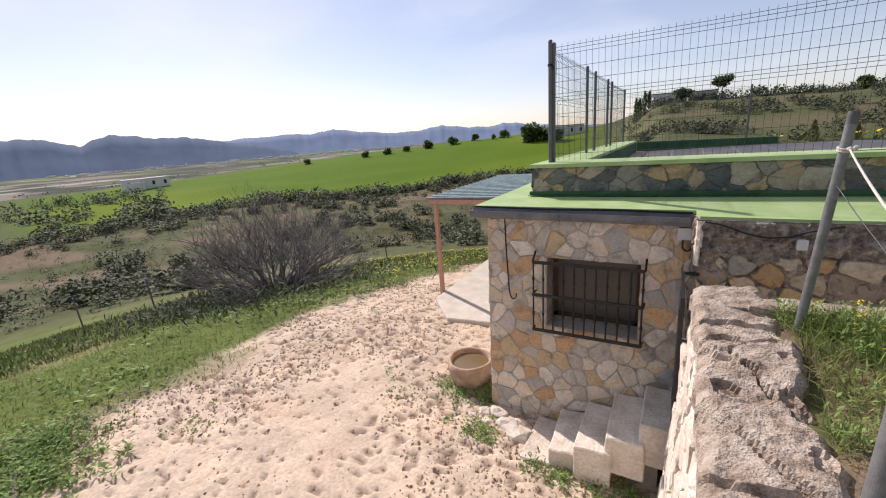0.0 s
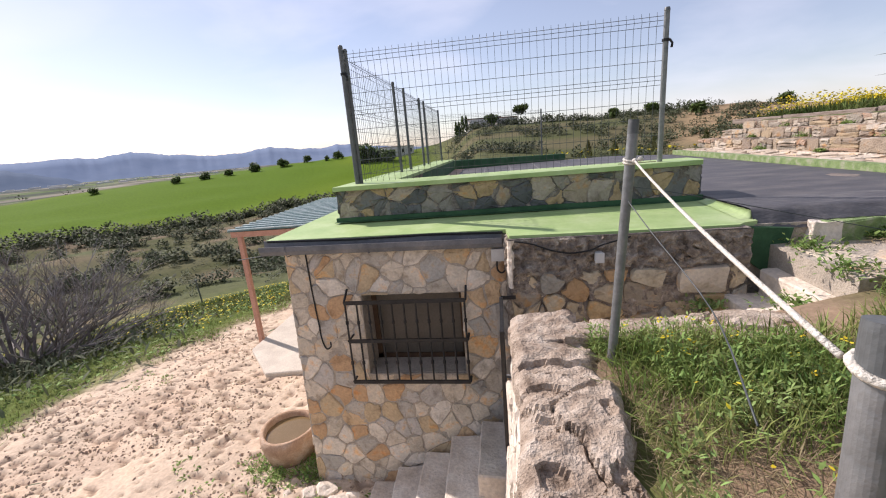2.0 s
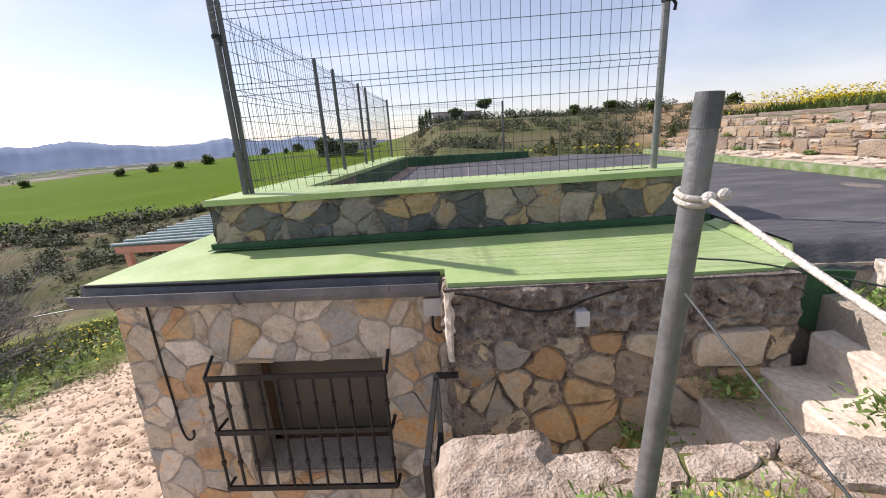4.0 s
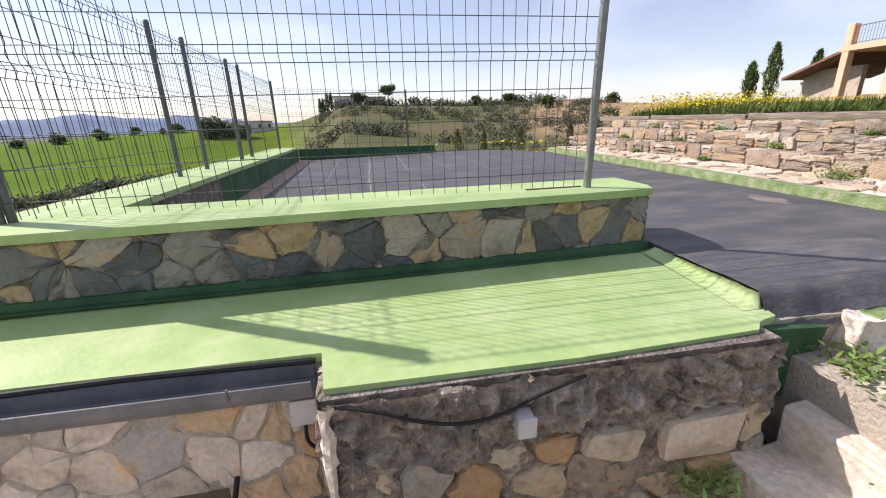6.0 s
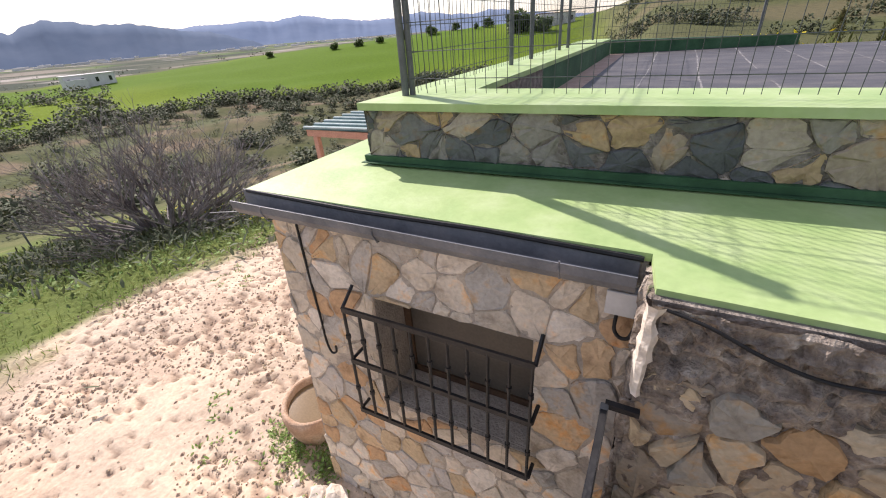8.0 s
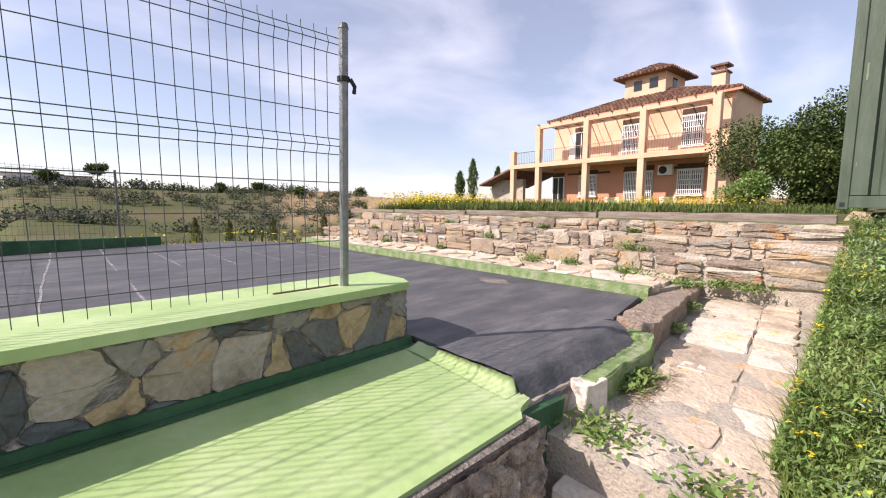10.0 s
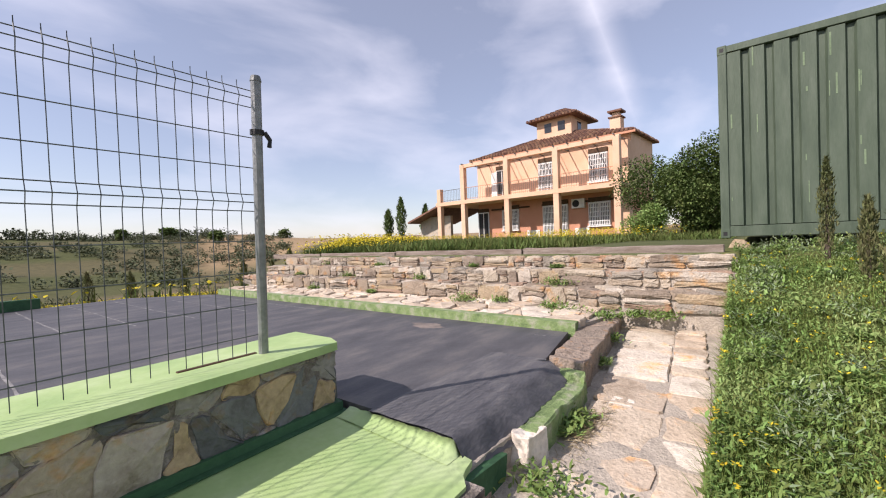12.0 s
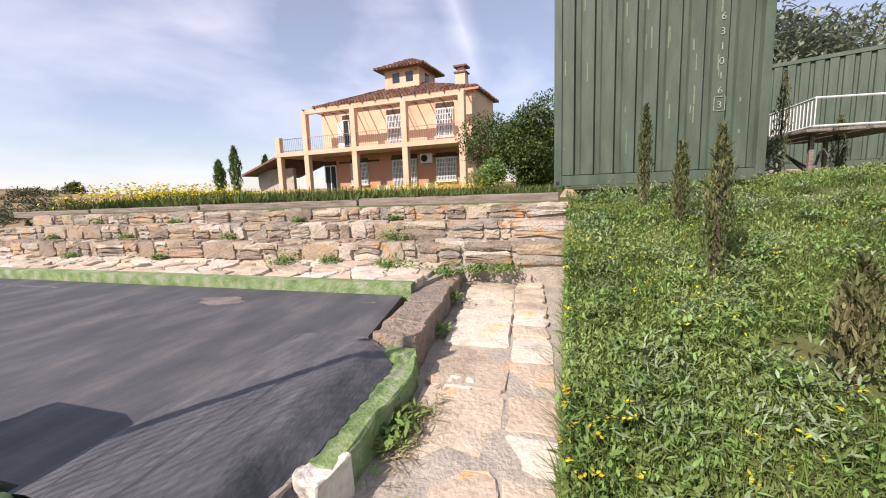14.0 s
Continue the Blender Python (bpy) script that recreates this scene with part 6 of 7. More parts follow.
# stone lean-to at the house's far end
hbox("side_wall", 14.1, 17.6, 1.5, 1.8, 0.0, 2.2, M["dry"], label="rubble stone wall of the lean-to")
bm = bmesh.new()
q = [bm.verts.new(hp(*p)) for p in ((13.9, 0.2, 3.0), (17.9, 0.2, 1.7), (17.9, 6.5, 1.7), (13.9, 6.5, 3.0), (13.9, 0.2, 3.15), (17.9, 0.2, 1.85), (17.9, 6.5, 1.85), (13.9, 6.5, 3.15))]
for f in ((0, 1, 2, 3), (7, 6, 5, 4), (0, 4, 5, 1), (1, 5, 6, 2), (2, 6, 7, 3), (3, 7, 4, 0)):
    bm.faces.new([q[i] for i in f])
hpart("lean_to_roof", bm, M["rooftile"])

# ---- plants ----
def put_stuff(name, me, label, category):
    return tagged(new(name, me), label, category, kind="stuff")


def on_ground(x, y):
    return np.stack([x, y, height(x, y)], -1)


def sand_edge(x, y):
    n1, n2 = vnoise(x, y, 2.2, 31), vnoise(x, y, 0.45, 32)
    return -5.3 + 0.9 * (n1 - 0.5) + 0.25 * np.clip(y - 2.0, 0, 6) - 0.15 * np.clip(-2 - y, 0, 8) + 0.6 * (n2 - 0.5)


# terrace beside the path: tall grass, broad-leaved weeds, small yellow flowers
x, y = 1.98 + 8.5 * RS.rand(250000) ** 1.15, -1.80 - 5.4 * RS.rand(250000) ** 1.6
clump = vnoise(x, y, 0.35, 61) * 0.6 + vnoise(x, y, 1.1, 62) * 0.4
keep = (clump > 0.34) & ((y < -2.12) | (x > 3.55)) & ((x > 2.2) | (vnoise(x, y, 0.5, 63) > 0.4)) & ((x < 8.1) | (y < -3.9)) & ~((x < 3.4) & (y < -2.9) & (vnoise(x, y, 0.6, 41) > 0.66))
p = on_ground(x[keep], np.minimum(y[keep], -1.87))
p[:, 1] = y[keep]
half = int(len(p) * 0.36)
put_stuff("grass", leaf_cloud("grass", p[:half], 0.12, 0.0045, 0.7, M["grass"], RS), "rough green grass on the terrace", "grass")
put_stuff("weeds", leaf_cloud("weeds", p[half:] + np.stack([np.zeros(len(p) - half), np.zeros(len(p) - half), 0.15 * RS.rand(len(p) - half) ** 1.3], -1), 0.027, 0.010, 0.45, M["weed"], RS), "broad-leaved weeds among the terrace grass", "weeds")
sel = p[(RS.rand(len(p)) < 0.05) & (vnoise(p[:, 0], p[:, 1], 0.5, 68) > 0.5)]
sel = sel[sel[:, 0] > 3.4]
put_stuff("weeds", leaf_cloud("weeds", sel + [0, 0, 0.04], 0.042, 0.026, 0.35, M["weed"], RS), "large mallow leaves on the terrace", "weeds")
sel = p[RS.rand(len(p)) < 0.003]
fl = np.repeat(sel, 5, 0) + np.stack([RS.randn(len(sel) * 5) * 0.01, RS.randn(len(sel) * 5) * 0.01, 0.15 + 0.02 * RS.rand(len(sel) * 5)], -1)
put_stuff("flowers", leaf_cloud("flowers", fl, 0.014, 0.011, 0.3, M["yellow"], RS), "small yellow flowers in the grass", "flowers")
x, y = 1.98 + 2.2 * RS.rand(24000), -2.3 - 4.0 * RS.rand(24000)
put_stuff("dry_grass", leaf_cloud("dry_grass", on_ground(x, y), 0.10, 0.003, 0.45, M["drygrass"], RS), "dry straw on bare terrace soil", "grass")
# leafy rosettes and pale herbs standing out of the grass
cx, cy = 3.5 + 5.0 * RS.rand(210), -2.0 - 3.4 * RS.rand(210) ** 1.4
for name, mat_, share, leaf in (("weeds", "weed", 0.5, (0.036, 0.017)), ("herbs", "herb", 0.5, (0.038, 0.010))):
    m_ = RS.rand(210) < share
    c_ = on_ground(cx[m_], cy[m_])
    q = RS.randn(len(c_), 120, 3) * [0.07, 0.07, 0.035] * (0.6 + 0.9 * RS.rand(len(c_), 1, 1))
    q[..., 2] = np.abs(q[..., 2]) + 0.07
    put_stuff(name, leaf_cloud(name, (c_[:, None, :] + q).reshape(-1, 3), leaf[0], leaf[1], 0.35, M[mat_], RS), "pale leafy herbs in the terrace grass" if name == "herbs" else "rosettes of broad weed leaves on the terrace", "weeds")
x, y = 2.1 + 1.9 * RS.rand(60), -2.5 - 2.6 * RS.rand(60)
c_ = on_ground(x, y)
q = RS.randn(60, 90, 3) * [0.06, 0.06, 0.06]
q[..., 2] = np.abs(q[..., 2]) + 0.01
put_stuff("weeds", leaf_cloud("weeds", (c_[:, None, :] + q).reshape(-1, 3), 0.03, 0.010, 0.4, M["weed"], RS), "bushy weeds on the dry terrace soil", "weeds")
q = RS.randn(60, 7, 3) * [0.06, 0.06, 0.02] + [0, 0, 0.16]
put_stuff("flowers", leaf_cloud("flowers", (c_[RS.rand(60) < 0.5][:, None, :] + q[:1]).reshape(-1, 3), 0.018, 0.014, 0.3, M["yellow"], RS), "yellow flowers on the weeds", "flowers")
# tall dark grass along the wall end
x, y = 2.05 + 1.6 * RS.rand(3200), -2.25 - 0.8 * RS.rand(3200) ** 1.4
put_stuff("grass", leaf_cloud("grass", on_ground(x, y), 0.17, 0.006, 0.6, M["grass"], RS, droop=0.6), "tall dark grass behind the wall", "grass")

# yard edge and hillside
x, y = -18 + 22 * RS.rand(210000), -9 + 26 * RS.rand(210000)
r = np.hypot(x - 1.5, y + 4)
low = height(x, y) < -2.4
d = sand_edge(x, y) - x
dens = sm(d, -0.5, 0.6) * (0.25 + 0.75 * vnoise(x, y, 0.9, 64)) * np.where(d < 1.6, 1.0, 0.75)
keep = low & (RS.rand(len(x)) < dens) & (r < 20) & (x < -1.0)
p = on_ground(x[keep], y[keep])
nearm = np.hypot(p[:, 0] - 1.5, p[:, 1] + 4) < 12
put_stuff("grass", leaf_cloud("grass", p[nearm], 0.11, 0.012, 0.5, M["grass"], RS), "grass along the edge of the yard", "grass")
put_stuff("grass", leaf_cloud("grass", p[~nearm], 0.16, 0.03, 0.5, M["meadow"], RS), "grass on the slope below the yard", "grass")
sel = p[(RS.rand(len(p)) < 0.25) & (p[:, 0] > -9) & (vnoise(p[:, 0], p[:, 1], 1.4, 65) > 0.5)]
put_stuff("weeds", leaf_cloud("weeds", sel + np.stack([0 * sel[:, 0], 0 * sel[:, 0], 0.12 * RS.rand(len(sel))], -1), 0.09, 0.05, 0.3, M["weed"], RS), "leafy weeds along the edge of the yard", "weeds")
sel = p[(p[:, 1] > 3) & (RS.rand(len(p)) < 0.06)]
put_stuff("flowers", leaf_cloud("flowers", sel + [0, 0, 0.2], 0.06, 0.05, 0.3, M["yellow"], RS), "yellow flowers on the bank beyond the yard", "flowers")
x, y = -4.8 + 5.6 * RS.rand(900), -5.5 + 9 * RS.rand(900)
keep = (vnoise(x, y, 1.0, 66) > 0.66)
p = np.repeat(on_ground(x[keep], y[keep]), 9, 0)
p[:, :2] += RS.randn(len(p), 2) * 0.03
put_stuff("weeds", leaf_cloud("weeds", p, 0.045, 0.018, 0.3, M["weed"], RS), "tiny weeds scattered on the sand", "weeds")

x, y = -5.16 + 0.55 * RS.randn(500), -4.28 + 0.35 * RS.randn(500)
p = np.repeat(on_ground(x, y), 12, 0)
p += np.stack([RS.randn(len(p)) * 0.05, RS.randn(len(p)) * 0.05, 0.10 * RS.rand(len(p))], -1)
put_stuff("weeds", leaf_cloud("weeds", p, 0.06, 0.026, 0.35, M["weed"], RS), "low green weeds at the corner of the yard", "weeds")

# clods of trodden earth on the sand
x, y = -6.0 + 7.4 * RS.rand(60000), -6 + 13 * RS.rand(60000)
keep = (x > sand_edge(x, y) - 0.5) & (height(x, y) < -2.4) & (RS.rand(60000) < 0.5 * sm(vnoise(x, y, 1.3, 24), 0.3, 0.65) + 0.03) & ~((x > -0.5) & (y > -1.0))
p = on_ground(x[keep], y[keep])
n = len(p)
s_ = (0.007 + 0.022 * RS.rand(n) ** 3)[:, None, None]
o6 = np.array([(1, 0, 0), (0, 1, 0), (-1, 0, 0), (0, -1, 0), (0, 0, 0.7), (0, 0, -0.7)], float)[None] * (0.6 + 0.8 * RS.rand(n, 6, 1)) * s_
v = (p[:, None, :] + o6 + [0, 0, 0.004]).reshape(-1, 3)
f8 = np.array([(0, 1, 4), (1, 2, 4), (2, 3, 4), (3, 0, 4), (1, 0, 5), (2, 1, 5), (3, 2, 5), (0, 3, 5)])
me = bpy.data.meshes.new("clods")
me.from_pydata(v.tolist(), [], (np.arange(n)[:, None, None] * 6 + f8[None]).reshape(-1, 3).tolist())
me.materials.append(M["clod"])
put_stuff("clods", me, "clods of trodden earth on the sandy yard", "clods")

# meadow before the house and beyond the court
x, y = 7.65 + 19 * RS.rand(90000) ** 1.3, -1.6 + 26 * RS.rand(90000)
keep = ~((x < 14.6) & (y < 0.9)) & ~((x > 26.3) & (y > 3.5) & (y < 22))
p = on_ground(x[keep], y[keep])
put_stuff("meadow", leaf_cloud("meadow", p, 0.24, 0.022, 0.6, M["meadow"], RS), "tall meadow grass before the house", "grass")
sel = p[RS.rand(len(p)) < 0.5 * sm(vnoise(p[:, 0], p[:, 1], 3.0, 67) + 0.03 * (p[:, 1] - 6), 0.45, 0.75)]
sel = np.repeat(sel, 2, 0) + np.stack([RS.randn(2 * len(sel)) * 0.06, RS.randn(2 * len(sel)) * 0.06, 0.16 + 0.3 * RS.rand(2 * len(sel))], -1)
put_stuff("flowers", leaf_cloud("flowers", sel, 0.045, 0.04, 0.3, M["yellow"], RS), "yellow rape flowers over the meadow", "flowers")
x, y = -2 + 16 * RS.rand(26000), 8.2 + 22 * RS.rand(26000) ** 1.4
p = on_ground(x, y)
put_stuff("meadow", leaf_cloud("meadow", p, 0.35, 0.03, 0.65, M["meadow"], RS), "rough meadow beyond the court", "grass")
sel = p[(p[:, 0] > 2.5) & (RS.rand(len(p)) < 0.3)]
put_stuff("flowers", leaf_cloud("flowers", sel + [0, 0, 0.3], 0.09, 0.08, 0.3, M["yellow"], RS), "yellow flowers beyond the court", "flowers")


# dry straw blown against the ledge on the path
x, y = 4.30 + 0.16 * RS.randn(260), -1.215 + 0.035 * RS.randn(260)
put_stuff("dry_grass", leaf_cloud("dry_grass", np.stack([x, y, lerp(-0.60, -0.44, np.clip((x - 3.8) / 2.7, 0, 1)) + 0.004 + 0.012 * RS.rand(260)], -1), 0.06, 0.0045, 0.04, M["drygrass"], RS, lean=0.15), "dry brown straw lying on the path", "grass")


def weed_clump(x, y, z, size, n, label="leafy green weed growing from a joint"):
    q = RS.randn(n, 3) * [size * 0.4, size * 0.4, size * 0.2]
    q[:, 2] = np.abs(q[:, 2])
    me = leaf_cloud("weed", q + [x, y, z], min(size * 0.42, 0.038), min(size * 0.17, 0.017), 0.35, M["weed"], RS)
    tagged(new("weed", me), label, "weed", "weeds in joints", "stuff")


for x, y, z, s in ((6.40, 1.02, -0.28, 0.20), (6.30, -0.35, -0.33, 0.22), (6.45, -0.15, -0.3, 0.16), (6.85, -0.05, -0.09, 0.22), (6.5, -1.25, -0.34, 0.2), (6.5, -1.0, -0.34, 0.14), (6.3, -0.75, -0.34, 0.2), (6.5, 0.55, -0.28, 0.12), (7.2, 0.1, 0.09, 0.1), (6.9, 2.2, -0.08, 0.13), (7.2, 3.4, 0.09, 0.12), (7.25, 1.4, 0.09, 0.1), (6.9, 3.9, -0.08, 0.15), (6.5, 4.4, -0.28, 0.13), (6.5, 2.9, -0.28, 0.1), (7.3, 5.0, 0.1, 0.12), (6.9, 5.4, -0.08, 0.13), (4.32, -1.12, -0.56, 0.16), (4.2, -1.1, -0.58, 0.12), (3.7, -1.22, -0.62, 0.2), (3.62, -1.7, -0.64, 0.22), (3.3, -1.75, -0.85, 0.2), (5.3, -1.02, -0.5, 0.08), (5.9, -0.92, -0.46, 0.12), (2.6, -1.25, -1.35, 0.22), (3.05, -1.22, -1.05, 0.18)):
    weed_clump(x, y, z, s, 260)
for x, y, s in ((-1.22, -0.85, 0.26), (-0.62, -0.95, 0.22), (-0.95, -1.0, 0.2), (-0.5, -1.55, 0.24), (-0.34, -1.6, 0.2), (0.3, -1.78, 0.2), (0.6, -1.82, 0.22), (0.95, -1.84, 0.24), (1.2, -1.78, 0.2), (-0.68, -0.72, 0.22)):
    weed_clump(x, y, -3.0, s, 260, "dense low weed at the foot of the hut")


def crown(centre, radius, n, size, width, material, squash=0.8, hollow=0.55, seed=0, lobes=9):
    """Leaves gathered in uneven lobes round a centre."""
    rs = np.random.RandomState(seed)
    lc = rs.randn(lobes, 3)
    lc = lc / np.linalg.norm(lc, axis=1)[:, None] * (0.35 + 0.4 * rs.rand(lobes, 1))
    k = rs.randint(0, lobes, n)
    q = rs.randn(n, 3)
    q = q / np.linalg.norm(q, axis=1)[:, None] * (hollow + (1 - hollow) * rs.rand(n, 1)) * (0.42 + 0.2 * rs.rand(lobes)[k][:, None])
    pos = (lc[k] + q) * [radius, radius, radius * squash] + np.array(centre)
    return leaf_cloud("crown", pos, size, width, 0.1, material, rs, lean=1.4)


def tree(name, base, trunk, radius, n, leaf, width, material, label, category, group="", squash=0.8, seed=0, clear=0.5):
    t = thing(name, base, label, category, group)
    b = Vector(base)
    rg = random.Random(seed)
    bm = bmesh.new()
    top = b + Vector((rg.uniform(-0.1, 0.1) * trunk, rg.uniform(-0.1, 0.1) * trunk, trunk))
    mid = b.lerp(top, 0.5) + Vector((rg.uniform(-0.06, 0.06), rg.uniform(-0.06, 0.06), 0)) * trunk
    tube(bm, [b - Vector((0, 0, 0.2)), mid, top], 0.07 * radius + 0.03, 7, r1=0.03 * radius + 0.015)
    for i in range(6):
        a = rg.uniform(0, 6.28)
        tube(bm, [mid.lerp(top, rg.uniform(0.2, 1)), top + Vector((math.cos(a), math.sin(a), rg.uniform(0.2, 0.9))) * radius * 0.55], 0.03 * radius + 0.01, 5, r1=0.008)
    part("trunk", bm, M["bark"], t)
    me = crown(top + Vector((0, 0, radius * squash * clear)), radius, n, leaf, width, material, squash, seed=seed)
    part("crown", me, material, t)
    return t


# near olive over the terrace
ol = thing("olive_tree", (2.62, -4.25, -0.8), "young olive tree with narrow grey-green leaves on the terrace", "tree")
bm = bmesh.new()
tube(bm, [(2.62, -4.25, -0.9), (2.58, -4.22, -0.4), (2.40, -4.22, 0.1), (2.30, -4.22, 0.45)], 0.05, 8, r1=0.025)
part("trunk", bm, M["bark"], ol)
tips = []
rg = random.Random(5)
for i in range(150):
    a, e = rg.uniform(0, 6.28), rg.uniform(-0.95, 1.25)
    s = Vector((2.30, -4.22, rg.uniform(0.1, 0.8)))
    d = Vector((math.cos(a) * math.cos(e), math.sin(a) * math.cos(e), math.sin(e)))
    L = rg.uniform(0.32, 0.50)
    if s.x + d.x * L < 1.88:
        L = (1.88 - rg.uniform(0, 0.05) - s.x) / d.x
    if s.y + d.y * L < -4.5:
        L *= 0.6
    if s.x + d.x * L < 1.56 + 0.804 * (s.y + d.y * L + 4.34) and s.z + d.z * L < 0.72:
        L *= 0.4
    pts = [s, s + d * L * 0.5 + Vector((0, 0, 0.03)), s + d * L + Vector((0, 0, -0.04))]
    bm = bmesh.new()
    tube(bm, pts, 0.007, 5, r1=0.0018)
    part("branch", bm, M["bark"], ol)
    for k in range(190):
        f = rg.uniform(0.3, 1.0)
        tips.append(pts[0].lerp(pts[1], f * 2) if f < 0.5 else pts[1].lerp(pts[2], f * 2 - 1))
pos = np.array([list(v) for v in tips]) + RS.randn(len(tips), 3) * 0.014
pos = pos[(pos[:, 0] > 1.56 + 0.804 * (pos[:, 1] + 4.34)) | (pos[:, 2] > 0.72)]
part("leaves", leaf_cloud("leaves", pos, 0.07, 0.0125, 0.3, M["olive"], RS, lean=1.2), M["olive"], ol)

# tree beside the house, cypresses, trees behind the second container
tree("round_tree", (22.6, 0.35, 0.3), 1.4, 2.6, 34000, 0.11, 0.065, M["darkleaf"], "dense round dark green tree beside the house", "tree", squash=0.85, seed=3, clear=0.35)
tree("round_tree", (20.6, -0.7, 0.3), 0.8, 1.5, 12000, 0.10, 0.06, M["darkleaf"], "lower dark green tree beside the container", "tree", squash=0.9, seed=4, clear=0.3)
tree("round_tree", (19.0, 1.1, 0.3), 0.3, 0.9, 5000, 0.09, 0.05, M["weed"], "bright green bush before the house", "bush", squash=0.8, seed=8, clear=0.3)
tree("olive_tree", (21.5, -8.0, 0.4), 2.6, 3.4, 7000, 0.3, 0.1, M["olive"], "grey-green olive tree behind the containers", "tree", seed=5)
tree("olive_tree", (24.0, -12.5, 0.4), 2.8, 3.6, 7000, 0.3, 0.1, M["olive"], "large grey-green tree behind the containers", "tree", seed=6)
tree("shrub", (9.9, -4.2, 0.28), 0.2, 0.5, 1400, 0.08, 0.03, M["olive"], "grey leafy shrub at the container's corner", "shrub", seed=7, clear=0.6)


def cypress(base, tall, wide, n, leaf, material, label, group, seed):
    t = thing("cypress", base, label, "tree", group)
    rs = np.random.RandomState(seed)
    f = rs.rand(n) ** 0.8
    a = rs.rand(n) * 6.283
    w_ = wide * (np.sin(np.pi * np.clip(0.12 + 0.88 * f, 0, 1)) ** 0.7) * (0.55 + 0.45 * rs.rand(n)) * (0.85 + 0.3 * np.sin(a * 3 + f * 17))
    pos = np.stack([np.cos(a) * w_, np.sin(a) * w_, 0.06 * tall + f * 0.94 * tall], -1) + np.array(base)
    bm = bmesh.new()
    tube(bm, [Vector(base) - Vector((0, 0, 0.1)), Vector(base) + Vector((0, 0, tall * 0.8))], 0.03 * tall ** 0.5, 6, r1=0.004)
    part("trunk", bm, M["bark"], t)
    part("crown", leaf_cloud("crown", pos, leaf, leaf * 0.22, 0.75, material, rs, lean=0.5), material, t)


for i, (x, y, tall, wide) in enumerate(((7.45, -2.55, 1.0, 0.075), (6.75, -2.72, 0.72, 0.07), (5.75, -2.70, 0.95, 0.085), (10.2, -4.8, 1.6, 0.12), (4.75, -2.88, 0.5, 0.085), (11.2, -6.0, 1.05, 0.14))):
    z = float(height(np.array([x]), np.array([y]))[0])
    cypress((x, y, z), tall, wide, 1300, 0.05, M["cypress"], "thin brownish cypress sapling in the grass", "cypress saplings", 400 + i)
for i, (x, y, tall, wide) in enumerate(((44.0, 37.0, 5.6, 0.75), (43.0, 38.5, 4.0, 0.7), (50, 37.5, 5.0, 0.7), (52, 39.5, 4.0, 0.7))):
    cypress((x, y, 0.8), tall, wide, 1500, 0.45, M["darkleaf"], "dark cypress standing beyond the house", "cypresses", 430 + i)
for i, (x, y) in enumerate(((5.0, 12.5), (6.1, 13.0), (7.2, 12.0), (8.3, 10.5), (9.3, 9.6), (6.7, 15.0), (9.8, 11.5))):
    z = float(height(np.array([x]), np.array([y]))[0])
    cypress((x, y, z), 1.2, 0.16, 500, 0.12, M["cypress"], "small brown cypress beyond the court", "cypresses beyond the court", 450 + i)


# bare bush on the slope
def bare_bush(base, tall, wide, seed):
    t = thing("bare_bush", base, "large leafless grey bush with tangled branches on the slope", "bush")
    rg = random.Random(seed)
    main, fine_ = bmesh.new(), bmesh.new()
    b = Vector(base)

    def grow(p, d, L, r, level):
        bend = Vector((rg.uniform(-1, 1), rg.uniform(-1, 1), rg.uniform(-0.4, 0.7))) * 0.22
        q1, q2 = p + (d + bend * 0.4).normalized() * L * 0.5, p + (d + bend).normalized() * L
        tube(main if level < 2 else fine_, [p, q1, q2], r, 5 if level < 2 else 3, r1=r * 0.6, caps=False)
        if level < 4:
            for i in range(3 if level < 2 else 3):
                f = rg.uniform(0.35, 1.0)
                s = q1.lerp(q2, (f - 0.35) / 0.65)
                nd = (d + Vector((rg.uniform(-1, 1), rg.uniform(-1, 1), rg.uniform(-0.35, 0.75))) * 0.75).normalized()
                grow(s, nd, L * rg.uniform(0.5, 0.75), r * 0.52, level + 1)

    for i in range(46):
        a = rg.uniform(0, 6.283)
        e = rg.uniform(0.12, 1.45)
        d = Vector((math.cos(a) * math.cos(e), math.sin(a) * math.cos(e), math.sin(e)))
        L = lerp(wide * 0.21, tall * 0.40, math.sin(e)) * rg.uniform(0.8, 1.1)
        grow(b + Vector((math.cos(a), math.sin(a), 0)) * rg.uniform(0, 0.5), d, L, 0.045, 0)
    part("limb", main, M["twig"], t)
    part("twig", fine_, M["twig"], t)


bare_bush((-9.9, 2.9, -4.15), 4.1, 8.2, 9)
# scrub around its foot
x, y = -10.6 + 2.0 * RS.randn(5000), 2.6 + 1.6 * RS.randn(5000)
put_stuff("scrub", leaf_cloud("scrub", on_ground(x, y) + np.stack([0 * x, 0 * x, 0.25 * RS.rand(5000)], -1), 0.2, 0.05, 0.5, M["shrub"], RS), "low scrub round the bare bush", "scrub")


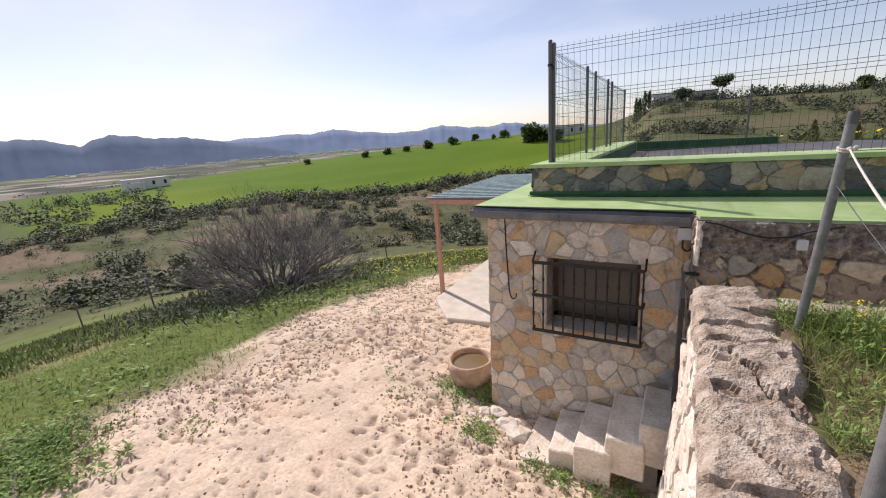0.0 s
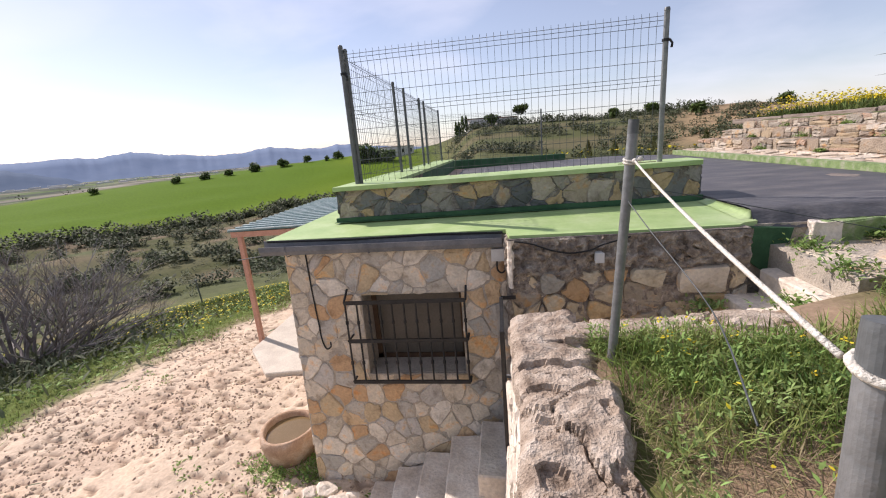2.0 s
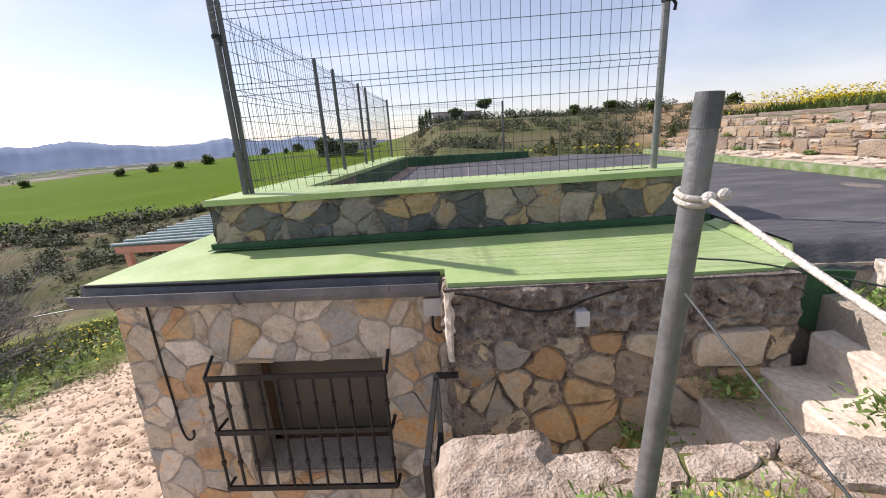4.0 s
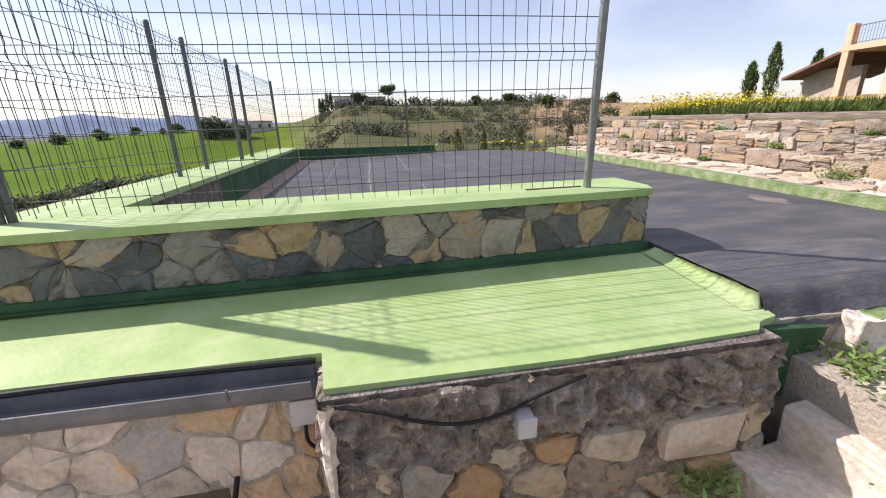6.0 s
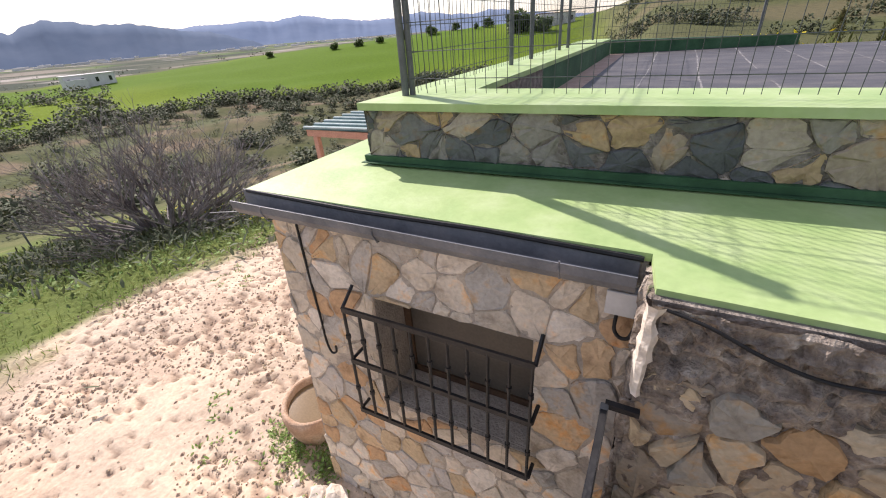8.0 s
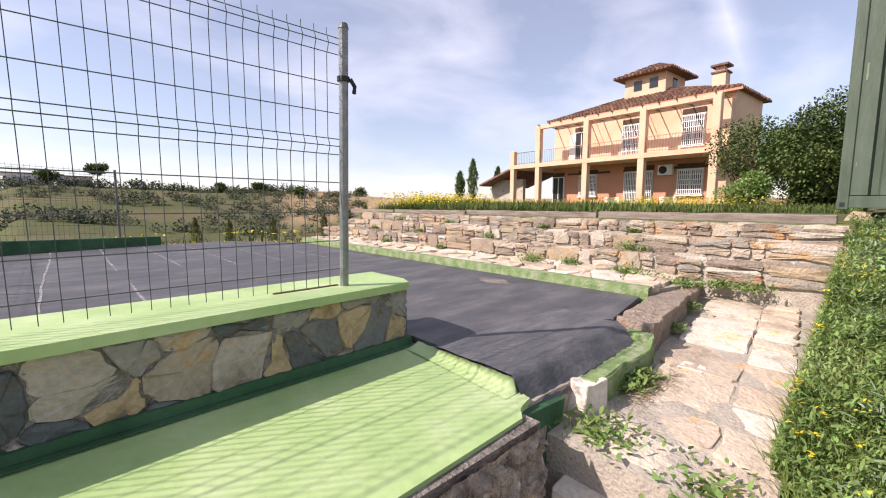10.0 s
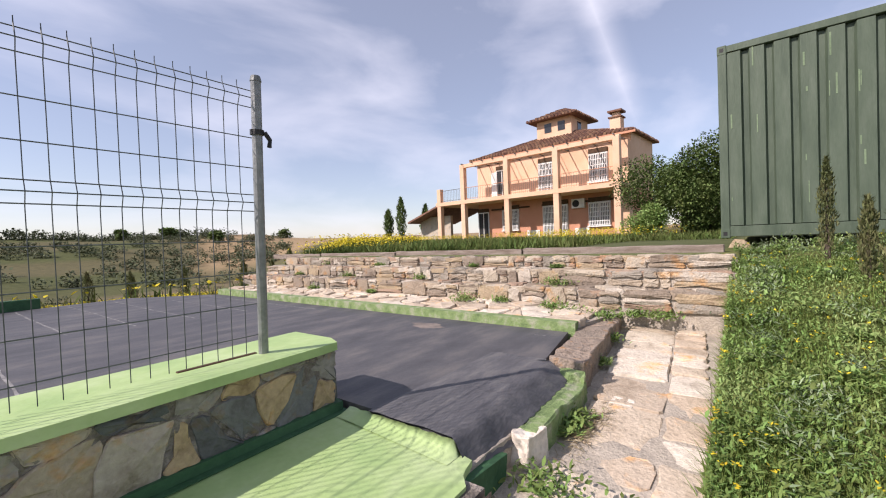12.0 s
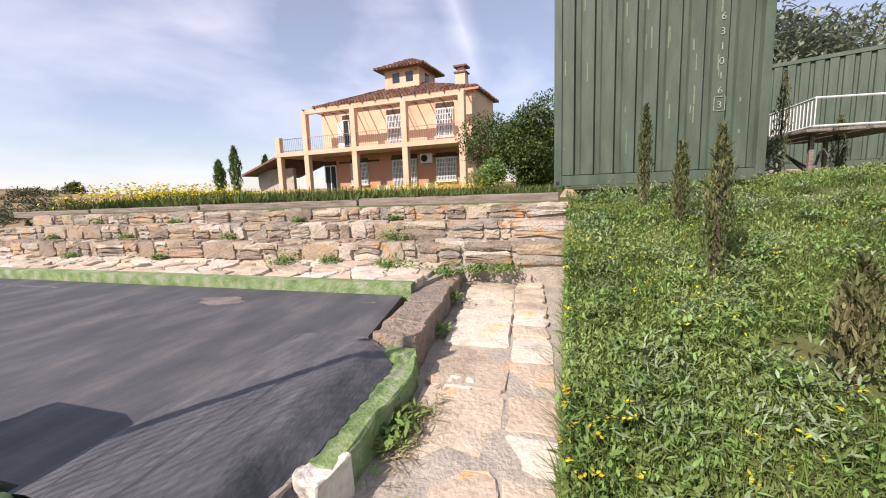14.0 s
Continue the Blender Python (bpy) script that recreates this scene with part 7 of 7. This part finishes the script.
# scrub and trees of the valley and hills
def scrub(name, xs, ys, size, material, label, per=110):
    n = len(xs)
    z = height(xs, ys)
    s = size * (0.5 + RS.rand(n))
    q = RS.randn(n, per, 3)
    q = q / np.linalg.norm(q, axis=2)[..., None] * (0.55 + 0.45 * RS.rand(n, per, 1))
    lob = 0.25 * np.sin(q[..., :1] * 5 + RS.rand(n, 1, 1) * 6) + 1
    pos = q * lob * s[:, None, None] * [1, 1, 0.75] + np.stack([xs, ys, z + 0.45 * s], -1)[:, None, :]
    scale = np.repeat(s, per)
    me = leaf_cloud(name, pos.reshape(-1, 3), 0.26 * scale, 0.20 * scale, 0.2, material, RS, lean=1.3)
    put_stuff(name, me, label, "scrub")


def polar(a, r):
    t = np.radians(a)
    return 1.5 - np.sin(t) * r, -4 + np.cos(t) * r


a, r = 12 + 74 * RS.rand(560), 36 + 87 * RS.rand(560) ** 0.9
x, y = polar(a, r)
k = vnoise(x, y, 16, 71) > 0.38
scrub("scrub", x[k], y[k], 1.15, M["shrub"], "olive trees and scrub scattered over the valley", 200)
a, r = 12 + 74 * RS.rand(1500), 32 + 92 * RS.rand(1500) ** 0.8
x, y = polar(a, r)
scrub("scrub", x, y, 0.55, M["shrub"], "low bushes scattered over the valley", 36)
a, r = 12 + 64 * RS.rand(330), 119 + 9 * RS.rand(330)
x, y = polar(a, r)
scrub("scrub", x, y, 1.7, M["shrub"], "dark hedge along the foot of the green field", 80)
a, r = 64 + 30 * RS.rand(170), 95 + 150 * RS.rand(170)
x, y = polar(a, r)
scrub("scrub", x, y, 2.3, M["shrub"], "rows of olive trees beyond the field", 80)
a, r = 8 - 40 * RS.rand(620) ** 1.15, 50 + 100 * RS.rand(620) ** 0.75
x, y = polar(a, r)
k = vnoise(x, y, 14, 72) > 0.42
scrub("scrub", x[k], y[k], 1.0, M["shrub"], "scrub on the hillside beyond the court", 110)
a, r = -26 + 33 * RS.rand(170), 146 + 10 * RS.rand(170)
x, y = polar(a, r)
scrub("scrub", x, y, 1.5, M["shrub"], "tree line along the hilltop", 90)
a, r = 38 + 60 * RS.rand(300), 420 + 1800 * RS.rand(300) ** 1.2
x, y = polar(a, r)
scrub("scrub", x, y, 4.5, M["shrub"], "hedges and groves over the far plain", 24)

for i, (a, r, s) in enumerate(((21.5, 255, 3.2), (25.5, 255, 2.6), (28.5, 250, 3.4), (32.0, 245, 3.2), (35.0, 240, 2.6), (37.5, 235, 2.4), (40.5, 235, 2.2), (17.8, 215, 6.5), (16.6, 215, 5.0), (14.9, 210, 4.0), (48, 250, 2.2), (22.9, 250, 1.8))):
    x, y = polar(a, r)
    z = float(height(np.array([x]), np.array([y]))[0])
    tree("holm_oak", (x, y, z), s * 0.2, s, 900, 0.28 * s, 0.2 * s, M["darkleaf"], "dark round oak on the crest of the green field", "tree", "oaks on the crest", seed=500 + i, clear=0.5)
for i, (a, r, s, tr_) in enumerate(((-3.3, 154, 3.0, 4.5), (0.6, 150, 2.6, 2.0), (-14.5, 140, 2.0, 1.4), (-19, 135, 2.2, 1.6), (-23.5, 120, 2.0, 1.4))):
    x, y = polar(a, r)
    z = float(height(np.array([x]), np.array([y]))[0])
    tree("umbrella_pine", (x, y, z), tr_, s, 900, 0.8, 0.5, M["darkleaf"], "dark pine standing on the hilltop", "tree", "pines on the hilltop", squash=0.55, seed=540 + i, clear=0.3)
for i, a in enumerate((4.0, 4.5, 5.0, 5.4)):
    x, y = polar(a, 158)
    z = float(height(np.array([x]), np.array([y]))[0])
    cypress((x, y, z), 5.5 + i % 2, 0.8, 500, 0.9, M["darkleaf"], "dark cypress on the hilltop", "cypresses on the hilltop", 560 + i)
x, y = 73.0, 112.6
tree("round_tree", (x, y, float(height(np.array([x]), np.array([y]))[0])), 1.0, 2.2, 700, 0.6, 0.4, M["darkleaf"], "lone dark bush on the bare field", "tree", seed=580, clear=0.3)


# distant buildings
def farmhouse(a, r, w_, d, h, label, red=False):
    x, y = polar(a, r)
    z = float(height(np.array([x]), np.array([y]))[0])
    t = thing("farmhouse", (x, y, z), label, "house", "far houses")
    R = Matrix.Translation((x, y, z)) @ Matrix.Rotation(radians(a + 12), 4, "Z")
    bm = bmesh.new()
    box(bm, -w_ / 2, w_ / 2, -d / 2, d / 2, -2, h, R)
    box(bm, -w_ / 2, -w_ * 0.1, -d * 0.9, -d / 2, -2, h * 0.7, R)
    part("wall", bm, M["farwall"], t)
    bm = bmesh.new()
    prism(bm, [(-w_ / 2 - 0.3, -d / 2 - 0.3), (w_ / 2 + 0.3, -d / 2 - 0.3), (w_ / 2 + 0.3, d / 2 + 0.3), (-w_ / 2 - 0.3, d / 2 + 0.3)], h + 0.02, lambda u, v: h + 0.3 + (1.3 if red else 0.1) * (1 - abs(v) / (d / 2 + 0.3)))
    bmesh.ops.transform(bm, matrix=R, verts=bm.verts[:])
    part("roof", bm, M["rooftile"] if red else M["farwall"], t)
    for i in range(4):
        bm = bmesh.new()
        u = lerp(-w_ * 0.4, w_ * 0.4, i / 3)
        box(bm, u - 0.6, u + 0.6, -d / 2 - 0.06, -d / 2 + 0.02, h * 0.35, h * 0.75, R)
        part("window", bm, M["glass_dark"], t)


farmhouse(66.0, 268, 20, 8, 5, "low white farmhouse beyond the green field")
farmhouse(13.6, 235, 17, 8, 5, "pale farmhouse with red roof on the crest", True)
farmhouse(1.8, 160, 12, 6, 3, "low pale building on the hilltop", True)
farmhouse(-1.2, 158, 8, 5, 2.6, "small pale shed on the hilltop", True)
bm = bmesh.new()
for i in range(110):
    a, r = 33 + 42 * RS.rand(), 2500 + 900 * RS.rand()
    x, y = polar(a, r)
    w_, d, h = 15 + 60 * RS.rand() ** 2, 12 + 14 * RS.rand(), 5 + 5 * RS.rand()
    box(bm, -w_ / 2, w_ / 2, -d / 2, d / 2, -4, h, Matrix.Translation((x, y, -50)) @ Matrix.Rotation(radians(a), 4, "Z"))
tagged(part("town", bm, M["farwall"]), "pale houses and sheds of a far town on the plain", "town", kind="stuff")

# thin stakes of an old fence on the slope
for i, (x, y, h) in enumerate(((-15.0, 1.45, 1.25), (-17.0, -0.1, 1.2), (-12.8, 7.3, 1.1), (-11.0, 10.2, 1.1))):
    z = float(height(np.array([x]), np.array([y]))[0])
    bm = bmesh.new()
    tube(bm, [(x, y, z - 0.2), (x - 0.08, y, z + h)], 0.03, 6)
    solid("fence_stake", bm, M["steel"], "thin rusty stake on the grassy slope", "stake", group="fence stakes")
bm = bmesh.new()
tube(bm, [(-5.2, -4.35, -2.98), (-4.55, -4.5, -2.93), (-4.2, -4.62, -2.95)], 0.045, 7, r1=0.03)
solid("log", bm, M["wood"], "weathered branch lying in the weeds", "log")
